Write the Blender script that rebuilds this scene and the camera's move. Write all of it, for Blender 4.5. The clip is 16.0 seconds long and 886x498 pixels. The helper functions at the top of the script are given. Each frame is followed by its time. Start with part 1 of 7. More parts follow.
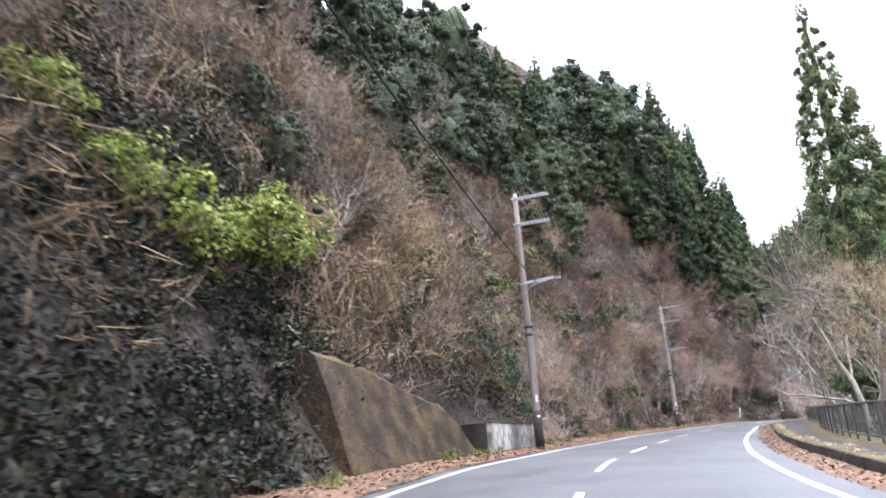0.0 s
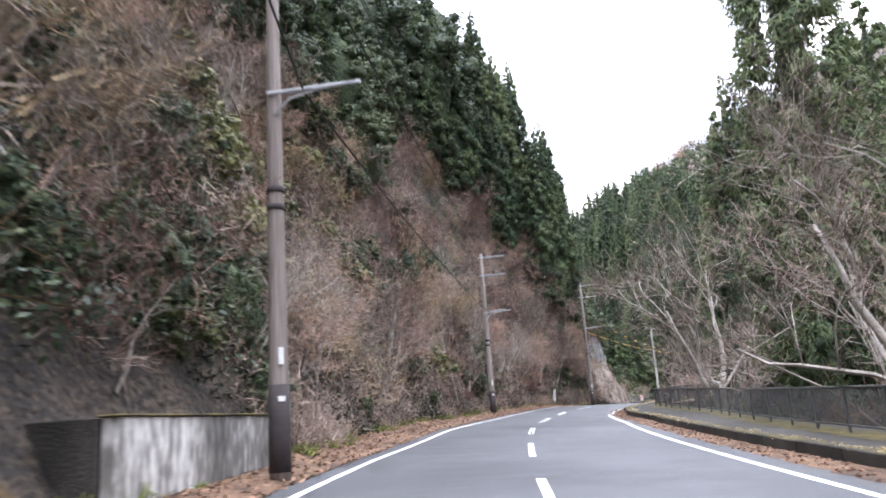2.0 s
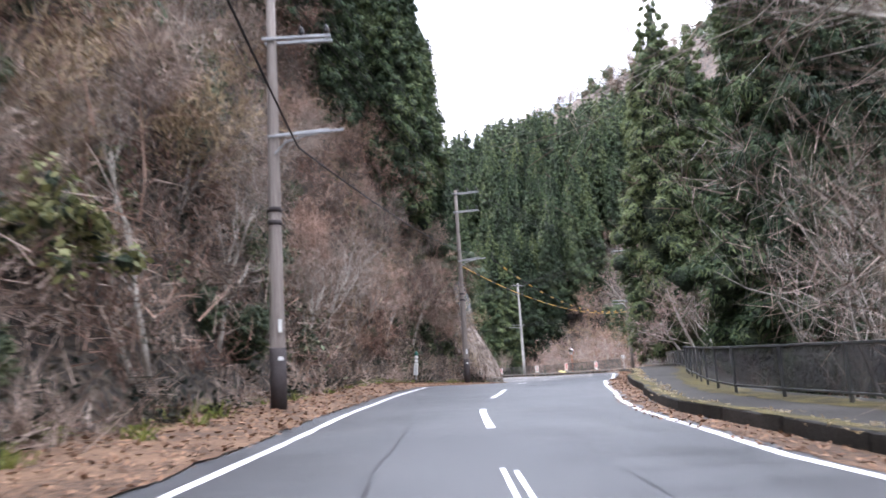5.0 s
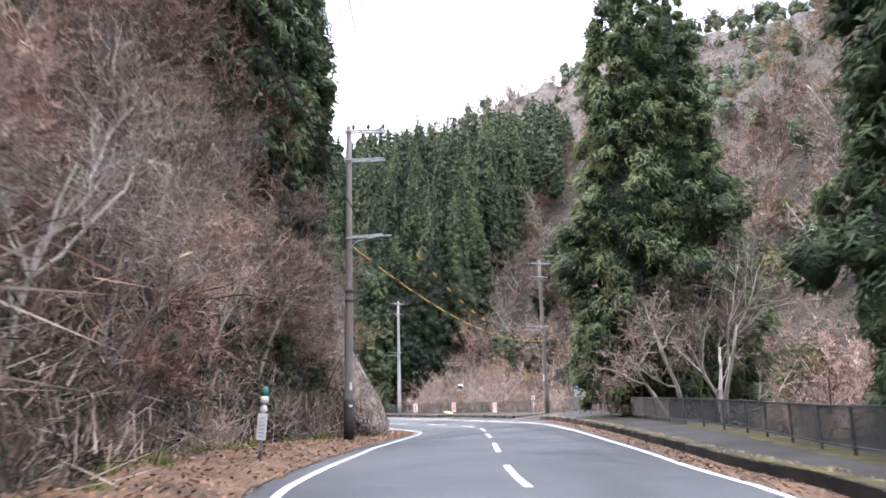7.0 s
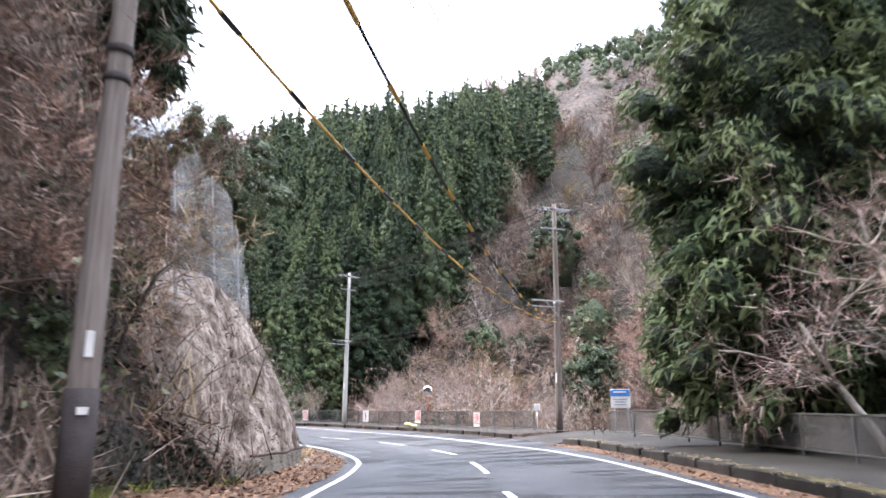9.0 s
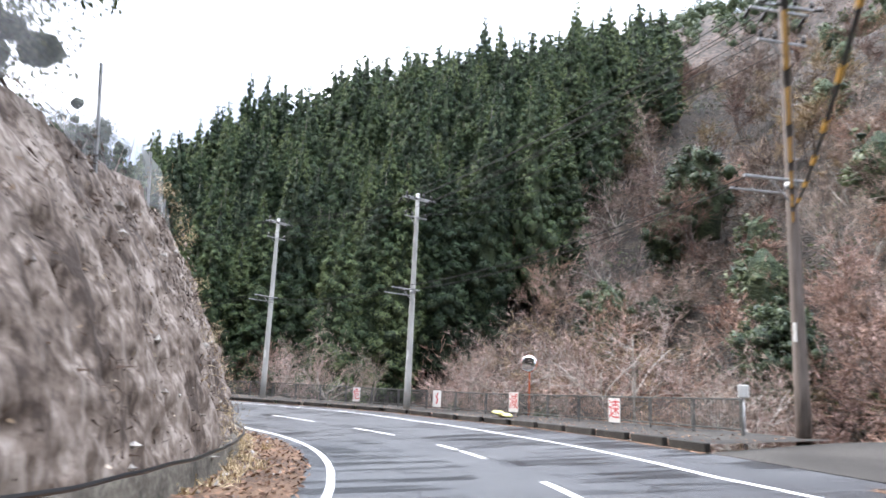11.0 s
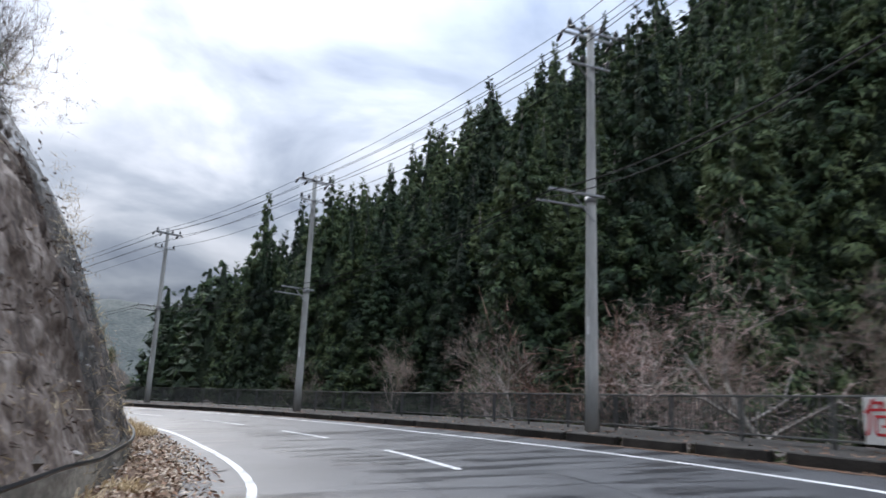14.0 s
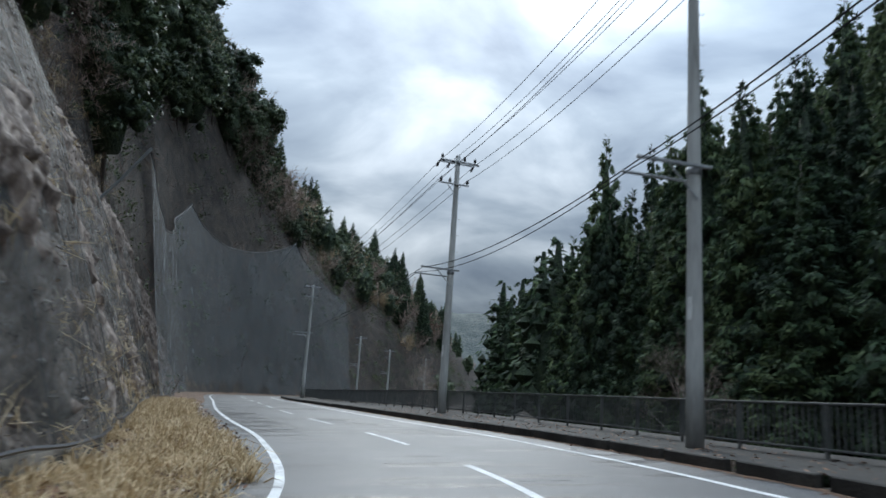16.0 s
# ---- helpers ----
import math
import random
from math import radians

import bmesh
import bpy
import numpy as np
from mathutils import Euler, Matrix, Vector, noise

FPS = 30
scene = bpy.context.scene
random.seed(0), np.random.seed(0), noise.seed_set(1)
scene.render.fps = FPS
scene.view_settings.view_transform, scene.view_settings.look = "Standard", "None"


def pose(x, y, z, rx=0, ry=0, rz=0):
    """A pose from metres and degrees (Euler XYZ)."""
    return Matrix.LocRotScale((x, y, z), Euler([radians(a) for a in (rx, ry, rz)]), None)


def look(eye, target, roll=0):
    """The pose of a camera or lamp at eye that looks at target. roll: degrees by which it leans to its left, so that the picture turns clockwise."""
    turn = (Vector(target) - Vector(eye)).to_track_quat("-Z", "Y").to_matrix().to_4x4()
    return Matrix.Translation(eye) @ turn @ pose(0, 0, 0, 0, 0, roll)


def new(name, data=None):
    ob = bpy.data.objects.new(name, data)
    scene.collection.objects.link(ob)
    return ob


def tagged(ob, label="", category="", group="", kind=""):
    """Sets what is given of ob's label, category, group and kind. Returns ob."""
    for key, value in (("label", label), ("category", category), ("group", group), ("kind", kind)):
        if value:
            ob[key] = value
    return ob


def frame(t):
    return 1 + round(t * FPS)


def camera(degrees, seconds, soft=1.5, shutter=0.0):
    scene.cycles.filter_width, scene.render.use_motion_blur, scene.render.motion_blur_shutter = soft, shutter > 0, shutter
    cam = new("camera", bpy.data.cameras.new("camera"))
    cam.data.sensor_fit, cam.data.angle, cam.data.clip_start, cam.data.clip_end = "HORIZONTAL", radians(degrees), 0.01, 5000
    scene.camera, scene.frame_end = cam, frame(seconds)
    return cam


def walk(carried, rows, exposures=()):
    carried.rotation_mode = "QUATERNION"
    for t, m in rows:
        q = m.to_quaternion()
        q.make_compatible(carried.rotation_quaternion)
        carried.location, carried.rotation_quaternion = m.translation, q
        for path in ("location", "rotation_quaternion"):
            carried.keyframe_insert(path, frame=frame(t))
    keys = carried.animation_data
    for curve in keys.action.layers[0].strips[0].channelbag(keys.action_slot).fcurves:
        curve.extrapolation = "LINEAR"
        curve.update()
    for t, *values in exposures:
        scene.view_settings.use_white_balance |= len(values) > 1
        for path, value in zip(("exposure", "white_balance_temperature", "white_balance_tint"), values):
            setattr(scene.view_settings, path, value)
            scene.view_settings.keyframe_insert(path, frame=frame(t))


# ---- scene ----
cam = camera(62.5, 16.0, soft=1.6, shutter=0.32)
METRES, EYE = 160.0, 1.3
# seconds, x, y, z (parts of the way), yaw, pitch, roll
ROWS = [
    (0.0, 0.0, 0.0, 0.0, 1.54, 15.66, 3.99),
    (0.5, -0.0001, 0.028, 0.0011, -3.45, 14.52, 4.87),
    (1.0, 0.0032, 0.0576, 0.0025, -8.27, 13.09, 5.03),
    (1.5, 0.0085, 0.0866, 0.0034, -11.18, 13.35, 4.56),
    (2.0, 0.0162, 0.1168, 0.0046, -15.2, 13.0, 3.88),
    (2.5, 0.0255, 0.1463, 0.0057, -18.22, 12.7, 3.06),
    (3.0, 0.0362, 0.1763, 0.0064, -19.81, 12.51, 1.98),
    (3.5, 0.0475, 0.2065, 0.0069, -20.7, 12.17, 1.55),
    (4.0, 0.0593, 0.2373, 0.0074, -20.7, 13.13, 0.07),
    (4.5, 0.0718, 0.2675, 0.0078, -22.46, 12.1, 1.57),
    (5.0, 0.085, 0.2979, 0.008, -28.54, 10.05, 3.46),
    (7.5, 0.1545, 0.426, 0.0141, -41.95, 12.49, 0.49),
    (8.0, 0.1759, 0.4513, 0.0139, -43.33, 12.57, -0.4),
    (10.5, 0.2773, 0.5629, 0.0127, -39.67, 11.29, -0.66),
    (11.0, 0.297, 0.5867, 0.0119, -35.57, 11.34, -2.54),
    (11.5, 0.3157, 0.6109, 0.0114, -32.41, 11.36, -4.04),
    (12.0, 0.3331, 0.6373, 0.0111, -28.77, 11.55, -4.98),
    (12.5, 0.3481, 0.6644, 0.0108, -23.56, 11.61, -4.32),
    (13.0, 0.361, 0.6938, 0.0104, -17.79, 12.37, -3.59),
    (13.5, 0.3706, 0.7241, 0.0104, -11.93, 12.41, -2.01),
    (14.0, 0.3768, 0.7561, 0.0101, -6.09, 12.43, -2.28),
    (14.5, 0.3788, 0.7892, 0.0102, 0.12, 12.57, -2.92),
    (15.0, 0.3769, 0.8233, 0.0107, 8.36, 12.56, -3.76),
    (15.5, 0.3705, 0.8581, 0.0109, 16.65, 12.61, -4.06),
    (16.0, 0.3601, 0.8906, 0.0116, 20.88, 11.79, -3.83),
]
EXPOSURES = [(0.0, 2.35, 6750, 19), (0.5, 2.1, 6750, 19), (1.5, 2.1, 6750, 19), (3.0, 2.05, 6750, 19), (4.0, 1.88, 6750, 20), (4.5, 1.8, 6750, 20), (5.0, 2.0, 6700, 20), (7.5, 2.1, 6700, 19), (8.0, 2.2, 6700, 19),
             (10.5, 1.85, 6650, 16), (11.0, 1.8, 6650, 15), (12.0, 1.45, 6550, 14), (12.5, 1.1, 6550, 14), (13.5, 0.45, 6400, 15), (14.0, 0.35, 6300, 13), (14.5, -0.25, 6100, 9), (15.0, -0.65, 5900, 5), (15.5, -0.55, 5850, 3), (16.0, -0.05, 5950, 5)]
walk(cam, [(t, pose(METRES * x, METRES * y, METRES * z + EYE, 90 + pitch, roll, yaw)) for t, x, y, z, yaw, pitch, roll in ROWS], EXPOSURES)

# ---- light: bright broken overcast, a soft veiled sun ahead over the valley ----
SUN_ELEVATION, SUN_AZIMUTH = 38.0, -22.0  # degrees; azimuth clockwise from +y


def make_world():
    w = bpy.data.worlds.new("overcast_sky")
    scene.world = w
    w.use_nodes = True
    nt = w.node_tree
    N, K = nt.nodes, nt.links
    N.clear()
    out, bg = N.new("ShaderNodeOutputWorld"), N.new("ShaderNodeBackground")
    sky = N.new("ShaderNodeTexSky")
    sky.sky_type, sky.sun_disc = "NISHITA", False
    sky.sun_elevation, sky.sun_rotation = radians(SUN_ELEVATION), radians(SUN_AZIMUTH)
    bg.inputs["Strength"].default_value = 0.1
    co, sep = N.new("ShaderNodeTexCoord"), N.new("ShaderNodeSeparateXYZ")
    K.new(co.outputs["Generated"], sep.inputs[0])
    # a flat cloud deck: the direction divided by its height
    lift = N.new("ShaderNodeMath"); lift.operation = "ADD"; lift.inputs[1].default_value = 0.22
    top = N.new("ShaderNodeMath"); top.operation = "MAXIMUM"; top.inputs[1].default_value = 0.02
    K.new(sep.outputs["Z"], top.inputs[0]); K.new(top.outputs[0], lift.inputs[0])
    comb = N.new("ShaderNodeCombineXYZ")
    for i, a in enumerate("XY"):
        dv = N.new("ShaderNodeMath"); dv.operation = "DIVIDE"
        K.new(sep.outputs[a], dv.inputs[0]); K.new(lift.outputs[0], dv.inputs[1]); K.new(dv.outputs[0], comb.inputs[i])
    n1 = N.new("ShaderNodeTexNoise")
    n1.inputs["Scale"].default_value, n1.inputs["Detail"].default_value, n1.inputs["Roughness"].default_value, n1.inputs["Distortion"].default_value = 1.7, 8, 0.5, 0.4
    K.new(comb.outputs[0], n1.inputs["Vector"])
    ramp = N.new("ShaderNodeValToRGB")
    e = ramp.color_ramp.elements
    e[0].position, e[0].color = 0.38, (2.7, 3.3, 4.3, 1)
    e[1].position, e[1].color = 0.74, (14, 14.3, 14.8, 1)
    m = e.new(0.5); m.color = (5.3, 6.0, 6.9, 1)
    K.new(n1.outputs["Fac"], ramp.inputs[0])
    mix = N.new("ShaderNodeMix"); mix.data_type = "RGBA"; mix.inputs["Factor"].default_value = 0.86
    K.new(sky.outputs[0], mix.inputs["A"]); K.new(ramp.outputs[0], mix.inputs["B"])
    # an overcast sky is brighter overhead than near the horizon
    pw = N.new("ShaderNodeMath"); pw.operation = "POWER"; pw.inputs[1].default_value = 1.6
    ov = N.new("ShaderNodeMath"); ov.operation = "MULTIPLY_ADD"; ov.inputs[1].default_value, ov.inputs[2].default_value = 3.8, 0.3
    K.new(top.outputs[0], pw.inputs[0]); K.new(pw.outputs[0], ov.inputs[0])
    br = N.new("ShaderNodeVectorMath"); br.operation = "SCALE"
    K.new(mix.outputs["Result"], br.inputs[0]); K.new(ov.outputs[0], br.inputs["Scale"])
    K.new(br.outputs[0], bg.inputs["Color"]); K.new(bg.outputs[0], out.inputs[0])


make_world()
sun_data = bpy.data.lights.new("sun", "SUN")
sun_data.energy, sun_data.angle, sun_data.color = 1.4, radians(14), (1.0, 0.96, 0.9)
sun = new("sun", sun_data)
_a, _e = radians(SUN_AZIMUTH), radians(SUN_ELEVATION)
sun.matrix_world = look(Vector((math.sin(_a) * math.cos(_e), math.cos(_a) * math.cos(_e), math.sin(_e))) * 300, (0, 0, 0))


# ---- materials ----
def material(name, colours, rough=0.8, scale=3.0, fine=40.0, fine_amount=0.35, bump=0.3, bump_scale=None, relief=0.05, island=0.0, per_object=0.0, metal=0.0,
             stretch=(1, 1, 1), spec=0.3, through_light=0.0, stops=None, local=False):
    """Noise over two scales between the colours; island and per_object vary the brightness of loose pieces and of whole objects."""
    m = bpy.data.materials.new(name)
    m.use_nodes = True
    nt = m.node_tree
    N, K = nt.nodes, nt.links
    b = N["Principled BSDF"]
    b.inputs["Roughness"].default_value, b.inputs["Metallic"].default_value, b.inputs["Specular IOR Level"].default_value = rough, metal, spec
    co, mp = N.new("ShaderNodeTexCoord"), N.new("ShaderNodeMapping")
    mp.inputs["Scale"].default_value = stretch
    if local:
        K.new(co.outputs["Object"], mp.inputs[0])
    else:
        geo0 = N.new("ShaderNodeNewGeometry")
        K.new(geo0.outputs["Position"], mp.inputs[0])
    big, small = N.new("ShaderNodeTexNoise"), N.new("ShaderNodeTexNoise")
    big.inputs["Scale"].default_value, big.inputs["Detail"].default_value = 1 / scale, 4
    small.inputs["Scale"].default_value, small.inputs["Detail"].default_value = fine, 3
    K.new(mp.outputs[0], big.inputs[0]); K.new(mp.outputs[0], small.inputs[0])
    ad = N.new("ShaderNodeMath"); ad.operation = "MULTIPLY_ADD"; ad.inputs[1].default_value = fine_amount
    sb = N.new("ShaderNodeMath"); sb.operation = "SUBTRACT"; sb.inputs[1].default_value = 0.5
    K.new(small.outputs["Fac"], sb.inputs[0]); K.new(sb.outputs[0], ad.inputs[0]); K.new(big.outputs["Fac"], ad.inputs[2])
    fac = ad.outputs[0]
    if island or per_object:
        if island:
            geo = N.new("ShaderNodeNewGeometry")
            s2 = N.new("ShaderNodeMath"); s2.operation = "SUBTRACT"; s2.inputs[1].default_value = 0.5
            a2 = N.new("ShaderNodeMath"); a2.operation = "MULTIPLY_ADD"; a2.inputs[1].default_value = island
            K.new(geo.outputs["Random Per Island"], s2.inputs[0]); K.new(s2.outputs[0], a2.inputs[0]); K.new(fac, a2.inputs[2])
            fac = a2.outputs[0]
        if per_object:
            oi = N.new("ShaderNodeObjectInfo")
            s3 = N.new("ShaderNodeMath"); s3.operation = "SUBTRACT"; s3.inputs[1].default_value = 0.5
            a3 = N.new("ShaderNodeMath"); a3.operation = "MULTIPLY_ADD"; a3.inputs[1].default_value = per_object
            K.new(oi.outputs["Random"], s3.inputs[0]); K.new(s3.outputs[0], a3.inputs[0]); K.new(fac, a3.inputs[2])
            fac = a3.outputs[0]
    ramp = N.new("ShaderNodeValToRGB")
    e = ramp.color_ramp.elements
    n = len(colours)
    at = stops or [0.28 + 0.44 * i / max(n - 1, 1) for i in range(n)]
    e[0].position, e[0].color = at[0], (*colours[0], 1)
    e[1].position, e[1].color = at[-1], (*colours[-1], 1)
    for i in range(1, n - 1):
        e.new(at[i]).color = (*colours[i], 1)
    K.new(fac, ramp.inputs[0]); K.new(ramp.outputs[0], b.inputs["Base Color"])
    if bump:
        bp, bn = N.new("ShaderNodeBump"), N.new("ShaderNodeTexNoise")
        bn.inputs["Scale"].default_value, bn.inputs["Detail"].default_value = bump_scale or fine, 5
        bp.inputs["Strength"].default_value, bp.inputs["Distance"].default_value = bump, relief
        K.new(mp.outputs[0], bn.inputs[0]); K.new(bn.outputs["Fac"], bp.inputs["Height"]); K.new(bp.outputs[0], b.inputs["Normal"])
    if through_light:
        tr, mx = N.new("ShaderNodeBsdfTranslucent"), N.new("ShaderNodeMixShader")
        mx.inputs[0].default_value = through_light
        K.new(ramp.outputs[0], tr.inputs[0]); K.new(b.outputs[0], mx.inputs[1]); K.new(tr.outputs[0], mx.inputs[2])
        K.new(mx.outputs[0], N["Material Output"].inputs[0])
    return m


TAR = material("tar_seal", [(0.022, 0.022, 0.024), (0.034, 0.034, 0.036)], rough=0.42, scale=1, spec=0.5)
PAINT = material("line_paint", [(0.4, 0.4, 0.4), (0.66, 0.66, 0.65), (0.76, 0.76, 0.75)], rough=0.6, scale=0.7, fine=30, fine_amount=0.9, bump=0.1)
PAVING = material("pavement_asphalt", [(0.022, 0.019, 0.016), (0.042, 0.038, 0.033), (0.068, 0.062, 0.054)], scale=2.5, fine=60, fine_amount=0.6, bump=0.3)
KERB = material("kerb_concrete", [(0.014, 0.013, 0.011), (0.034, 0.031, 0.027), (0.065, 0.06, 0.053)], scale=1.2, fine=25, fine_amount=0.6, bump=0.4, per_object=0.12)
MOSS = material("moss", [(0.034, 0.028, 0.015), (0.075, 0.06, 0.023), (0.14, 0.112, 0.036)], scale=0.6, fine=30, fine_amount=0.6, bump=0.8, island=0.3)
CONCRETE = material("weathered_concrete", [(0.065, 0.063, 0.058), (0.19, 0.182, 0.168), (0.6, 0.59, 0.56)], scale=1.6, fine=7, fine_amount=0.6, bump=0.4, stretch=(1, 1, 0.4))
FOOTING = material("stained_footing", [(0.04, 0.034, 0.026), (0.09, 0.076, 0.058), (0.17, 0.15, 0.12)], scale=0.7, fine=12, fine_amount=0.9, bump=0.6)
MOSSWALL = material("mossy_retaining_wall", [(0.0122, 0.0088, 0.0061), (0.0306, 0.0197, 0.0109), (0.0598, 0.0388, 0.019), (0.102, 0.068, 0.0313)], scale=0.8, fine=14, fine_amount=0.8, bump=0.8)
POLE_CONCRETE = material("pole_concrete", [(0.26, 0.26, 0.245), (0.41, 0.41, 0.39), (0.53, 0.53, 0.505)], scale=0.8, fine=12, bump=0.12, stretch=(1, 1, 0.2))
POLE_WOOD = material("pole_weathered_wood", [(0.12, 0.098, 0.085), (0.23, 0.195, 0.175), (0.34, 0.3, 0.275)], scale=0.8, fine=22, fine_amount=0.5, bump=0.4, stretch=(1, 1, 0.06))
TARBAND = material("pole_foot_tar", [(0.03, 0.024, 0.024), (0.06, 0.05, 0.05)], scale=0.4)
STEEL = material("galvanised_steel", [(0.3, 0.31, 0.32), (0.44, 0.45, 0.46)], rough=0.45, metal=0.6, scale=0.4, fine=30, bump=0.05, spec=0.5)
DARKPART = material("dark_porcelain", [(0.012, 0.012, 0.014), (0.03, 0.028, 0.028)], rough=0.3, spec=0.5, bump=0)
WIRE = material("wire_rubber", [(0.012, 0.012, 0.013), (0.025, 0.025, 0.026)], rough=0.6, bump=0)
WARN_Y = material("yellow_sleeve", [(0.55, 0.3, 0.06), (0.7, 0.42, 0.1)], rough=0.5, scale=0.3, bump=0)
FENCE = material("fence_paint", [(0.05, 0.055, 0.053), (0.082, 0.086, 0.083), (0.125, 0.12, 0.115)], rough=0.55, scale=0.7, fine=20, bump=0.1, spec=0.4)
WHITE = material("white_board", [(0.55, 0.55, 0.53), (0.72, 0.72, 0.7)], rough=0.5, scale=0.5, fine=15, bump=0.02, local=True)
RED = material("red_lettering", [(0.42, 0.022, 0.028), (0.52, 0.035, 0.042)], rough=0.5, bump=0)
BLUE = material("blue_board", [(0.03, 0.16, 0.45), (0.05, 0.22, 0.55)], rough=0.4, bump=0)
CAPGREEN = material("cap_green", [(0.03, 0.14, 0.12), (0.06, 0.22, 0.18)], rough=0.5, scale=0.2, bump=0)
GREYBAR = material("grey_lettering", [(0.25, 0.28, 0.33), (0.33, 0.36, 0.4)], rough=0.5, bump=0)
ORANGE = material("mirror_orange", [(0.35, 0.08, 0.03), (0.45, 0.12, 0.05)], rough=0.5, bump=0)
MIRROR = material("mirror_glass", [(0.8, 0.82, 0.84), (0.86, 0.87, 0.88)], rough=0.06, metal=1.0, bump=0)
SACK = material("yellow_sack", [(0.5, 0.45, 0.14), (0.74, 0.69, 0.3)], rough=0.6, scale=0.2, fine=30, bump=0.4)
LITTER = material("leaf_litter", [(0.05, 0.032, 0.022), (0.13, 0.075, 0.045), (0.21, 0.125, 0.075)], scale=1.0, fine=14, fine_amount=1.0, bump=1.0)
LEAF_DEAD = material("fallen_leaf", [(0.09, 0.045, 0.025), (0.2, 0.105, 0.06), (0.32, 0.19, 0.12)], scale=0.8, fine=5, island=0.9, bump=0)
EARTH = material("hill_earth", [(0.012, 0.01, 0.008), (0.034, 0.026, 0.019), (0.075, 0.056, 0.04)], scale=2, fine=7, fine_amount=1.6, bump=1.0, bump_scale=5, relief=0.3)
ROCK = material("rock_face", [(0.06, 0.043, 0.034), (0.14, 0.106, 0.085), (0.225, 0.18, 0.15), (0.36, 0.305, 0.265)], scale=0.8, fine=9, fine_amount=0.95, bump=0.7, bump_scale=12, relief=0.07, stretch=(1, 1, 0.45))
GRASS_DRY = material("dry_grass", [(0.33, 0.235, 0.12), (0.56, 0.43, 0.25), (0.73, 0.6, 0.4)], scale=0.7, fine=8, island=0.7, bump=0, through_light=0.2)
GRASS_GREEN = material("verge_weeds", [(0.05, 0.07, 0.015), (0.12, 0.15, 0.03), (0.22, 0.24, 0.06)], scale=0.7, fine=8, island=0.7, bump=0, through_light=0.2)
BARK = material("bark", [(0.05, 0.04, 0.034), (0.11, 0.092, 0.08), (0.2, 0.175, 0.155)], scale=0.6, fine=18, fine_amount=0.6, bump=0.6, stretch=(1, 1, 0.25), per_object=0.25)
BARK_PALE = material("pale_bark", [(0.16, 0.14, 0.12), (0.32, 0.29, 0.25), (0.47, 0.435, 0.39)], scale=0.5, fine=14, fine_amount=0.5, bump=0.4, per_object=0.2)
TWIG = material("brown_twigs", [(0.075, 0.052, 0.04), (0.21, 0.15, 0.12), (0.4, 0.31, 0.255)], scale=4, fine=2, island=0.6, per_object=0.5, bump=0)
TWIG_PINK = material("reddish_twigs", [(0.1, 0.054, 0.04), (0.28, 0.168, 0.124), (0.47, 0.315, 0.245)], scale=4, fine=2, island=0.6, per_object=0.55, bump=0)
TWIG_ROSE = material("rosy_cherry_twigs", [(0.13, 0.08, 0.068), (0.33, 0.222, 0.192), (0.52, 0.385, 0.335)], scale=4, fine=2, island=0.6, per_object=0.45, bump=0)
TWIG_TAN = material("tan_twigs", [(0.12, 0.08, 0.042), (0.27, 0.19, 0.105), (0.43, 0.325, 0.2)], scale=4, fine=2, island=0.6, per_object=0.5, bump=0)
CEDAR = material("cedar_needles", [(0.016, 0.03, 0.017), (0.04, 0.07, 0.034), (0.072, 0.11, 0.048), (0.125, 0.16, 0.07)], scale=4, fine=1.5, fine_amount=0.4, island=0.3, per_object=0.42, bump=0, through_light=0.12)
# needle green darkened: the shade inside crowns is put into this colour
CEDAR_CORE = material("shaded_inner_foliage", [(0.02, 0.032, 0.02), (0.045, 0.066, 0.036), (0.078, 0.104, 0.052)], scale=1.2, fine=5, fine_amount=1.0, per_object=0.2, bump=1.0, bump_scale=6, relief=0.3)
EVERGREEN = material("evergreen_leaves", [(0.015, 0.028, 0.016), (0.038, 0.064, 0.03), (0.076, 0.108, 0.048), (0.13, 0.155, 0.075)], rough=0.5, scale=3, fine=7, fine_amount=0.9, island=0.4, per_object=0.4, bump=0, spec=0.4, through_light=0.15)
FRESH = material("yellow_green_leaves", [(0.1, 0.14, 0.025), (0.22, 0.27, 0.05), (0.36, 0.41, 0.1)], rough=0.5, scale=2, fine=3, island=0.6, bump=0, through_light=0.3)

# ivy leaves near black: the bank's shade is painted into their colour
IVY_SHADE = material("shaded_ivy", [(0.008, 0.012, 0.009), (0.018, 0.024, 0.017), (0.034, 0.038, 0.026), (0.06, 0.052, 0.038)], rough=0.75, scale=2, fine=6, island=0.6, bump=0, spec=0.15)
OLIVE = material("olive_leaves", [(0.04, 0.05, 0.018), (0.1, 0.11, 0.04), (0.19, 0.19, 0.075)], rough=0.55, scale=2, fine=4, island=0.6, per_object=0.5, bump=0, through_light=0.2)
ROPE = material("weathered_rope", [(0.05, 0.05, 0.047), (0.11, 0.105, 0.1)], rough=0.6, scale=0.5, bump=0)
STONE = material("pale_loose_stone", [(0.16, 0.14, 0.12), (0.3, 0.27, 0.24), (0.5, 0.47, 0.43)], scale=0.4, fine=9, island=0.6, bump=0.5)
LEAF_PALE = material("bleached_leaf", [(0.2, 0.13, 0.08), (0.38, 0.28, 0.19), (0.55, 0.46, 0.36)], scale=0.8, fine=5, island=0.9, bump=0)
RUST = material("rust_red_leaves", [(0.06, 0.025, 0.018), (0.15, 0.06, 0.045), (0.27, 0.12, 0.09)], scale=2, fine=3, island=0.5, bump=0, through_light=0.2)


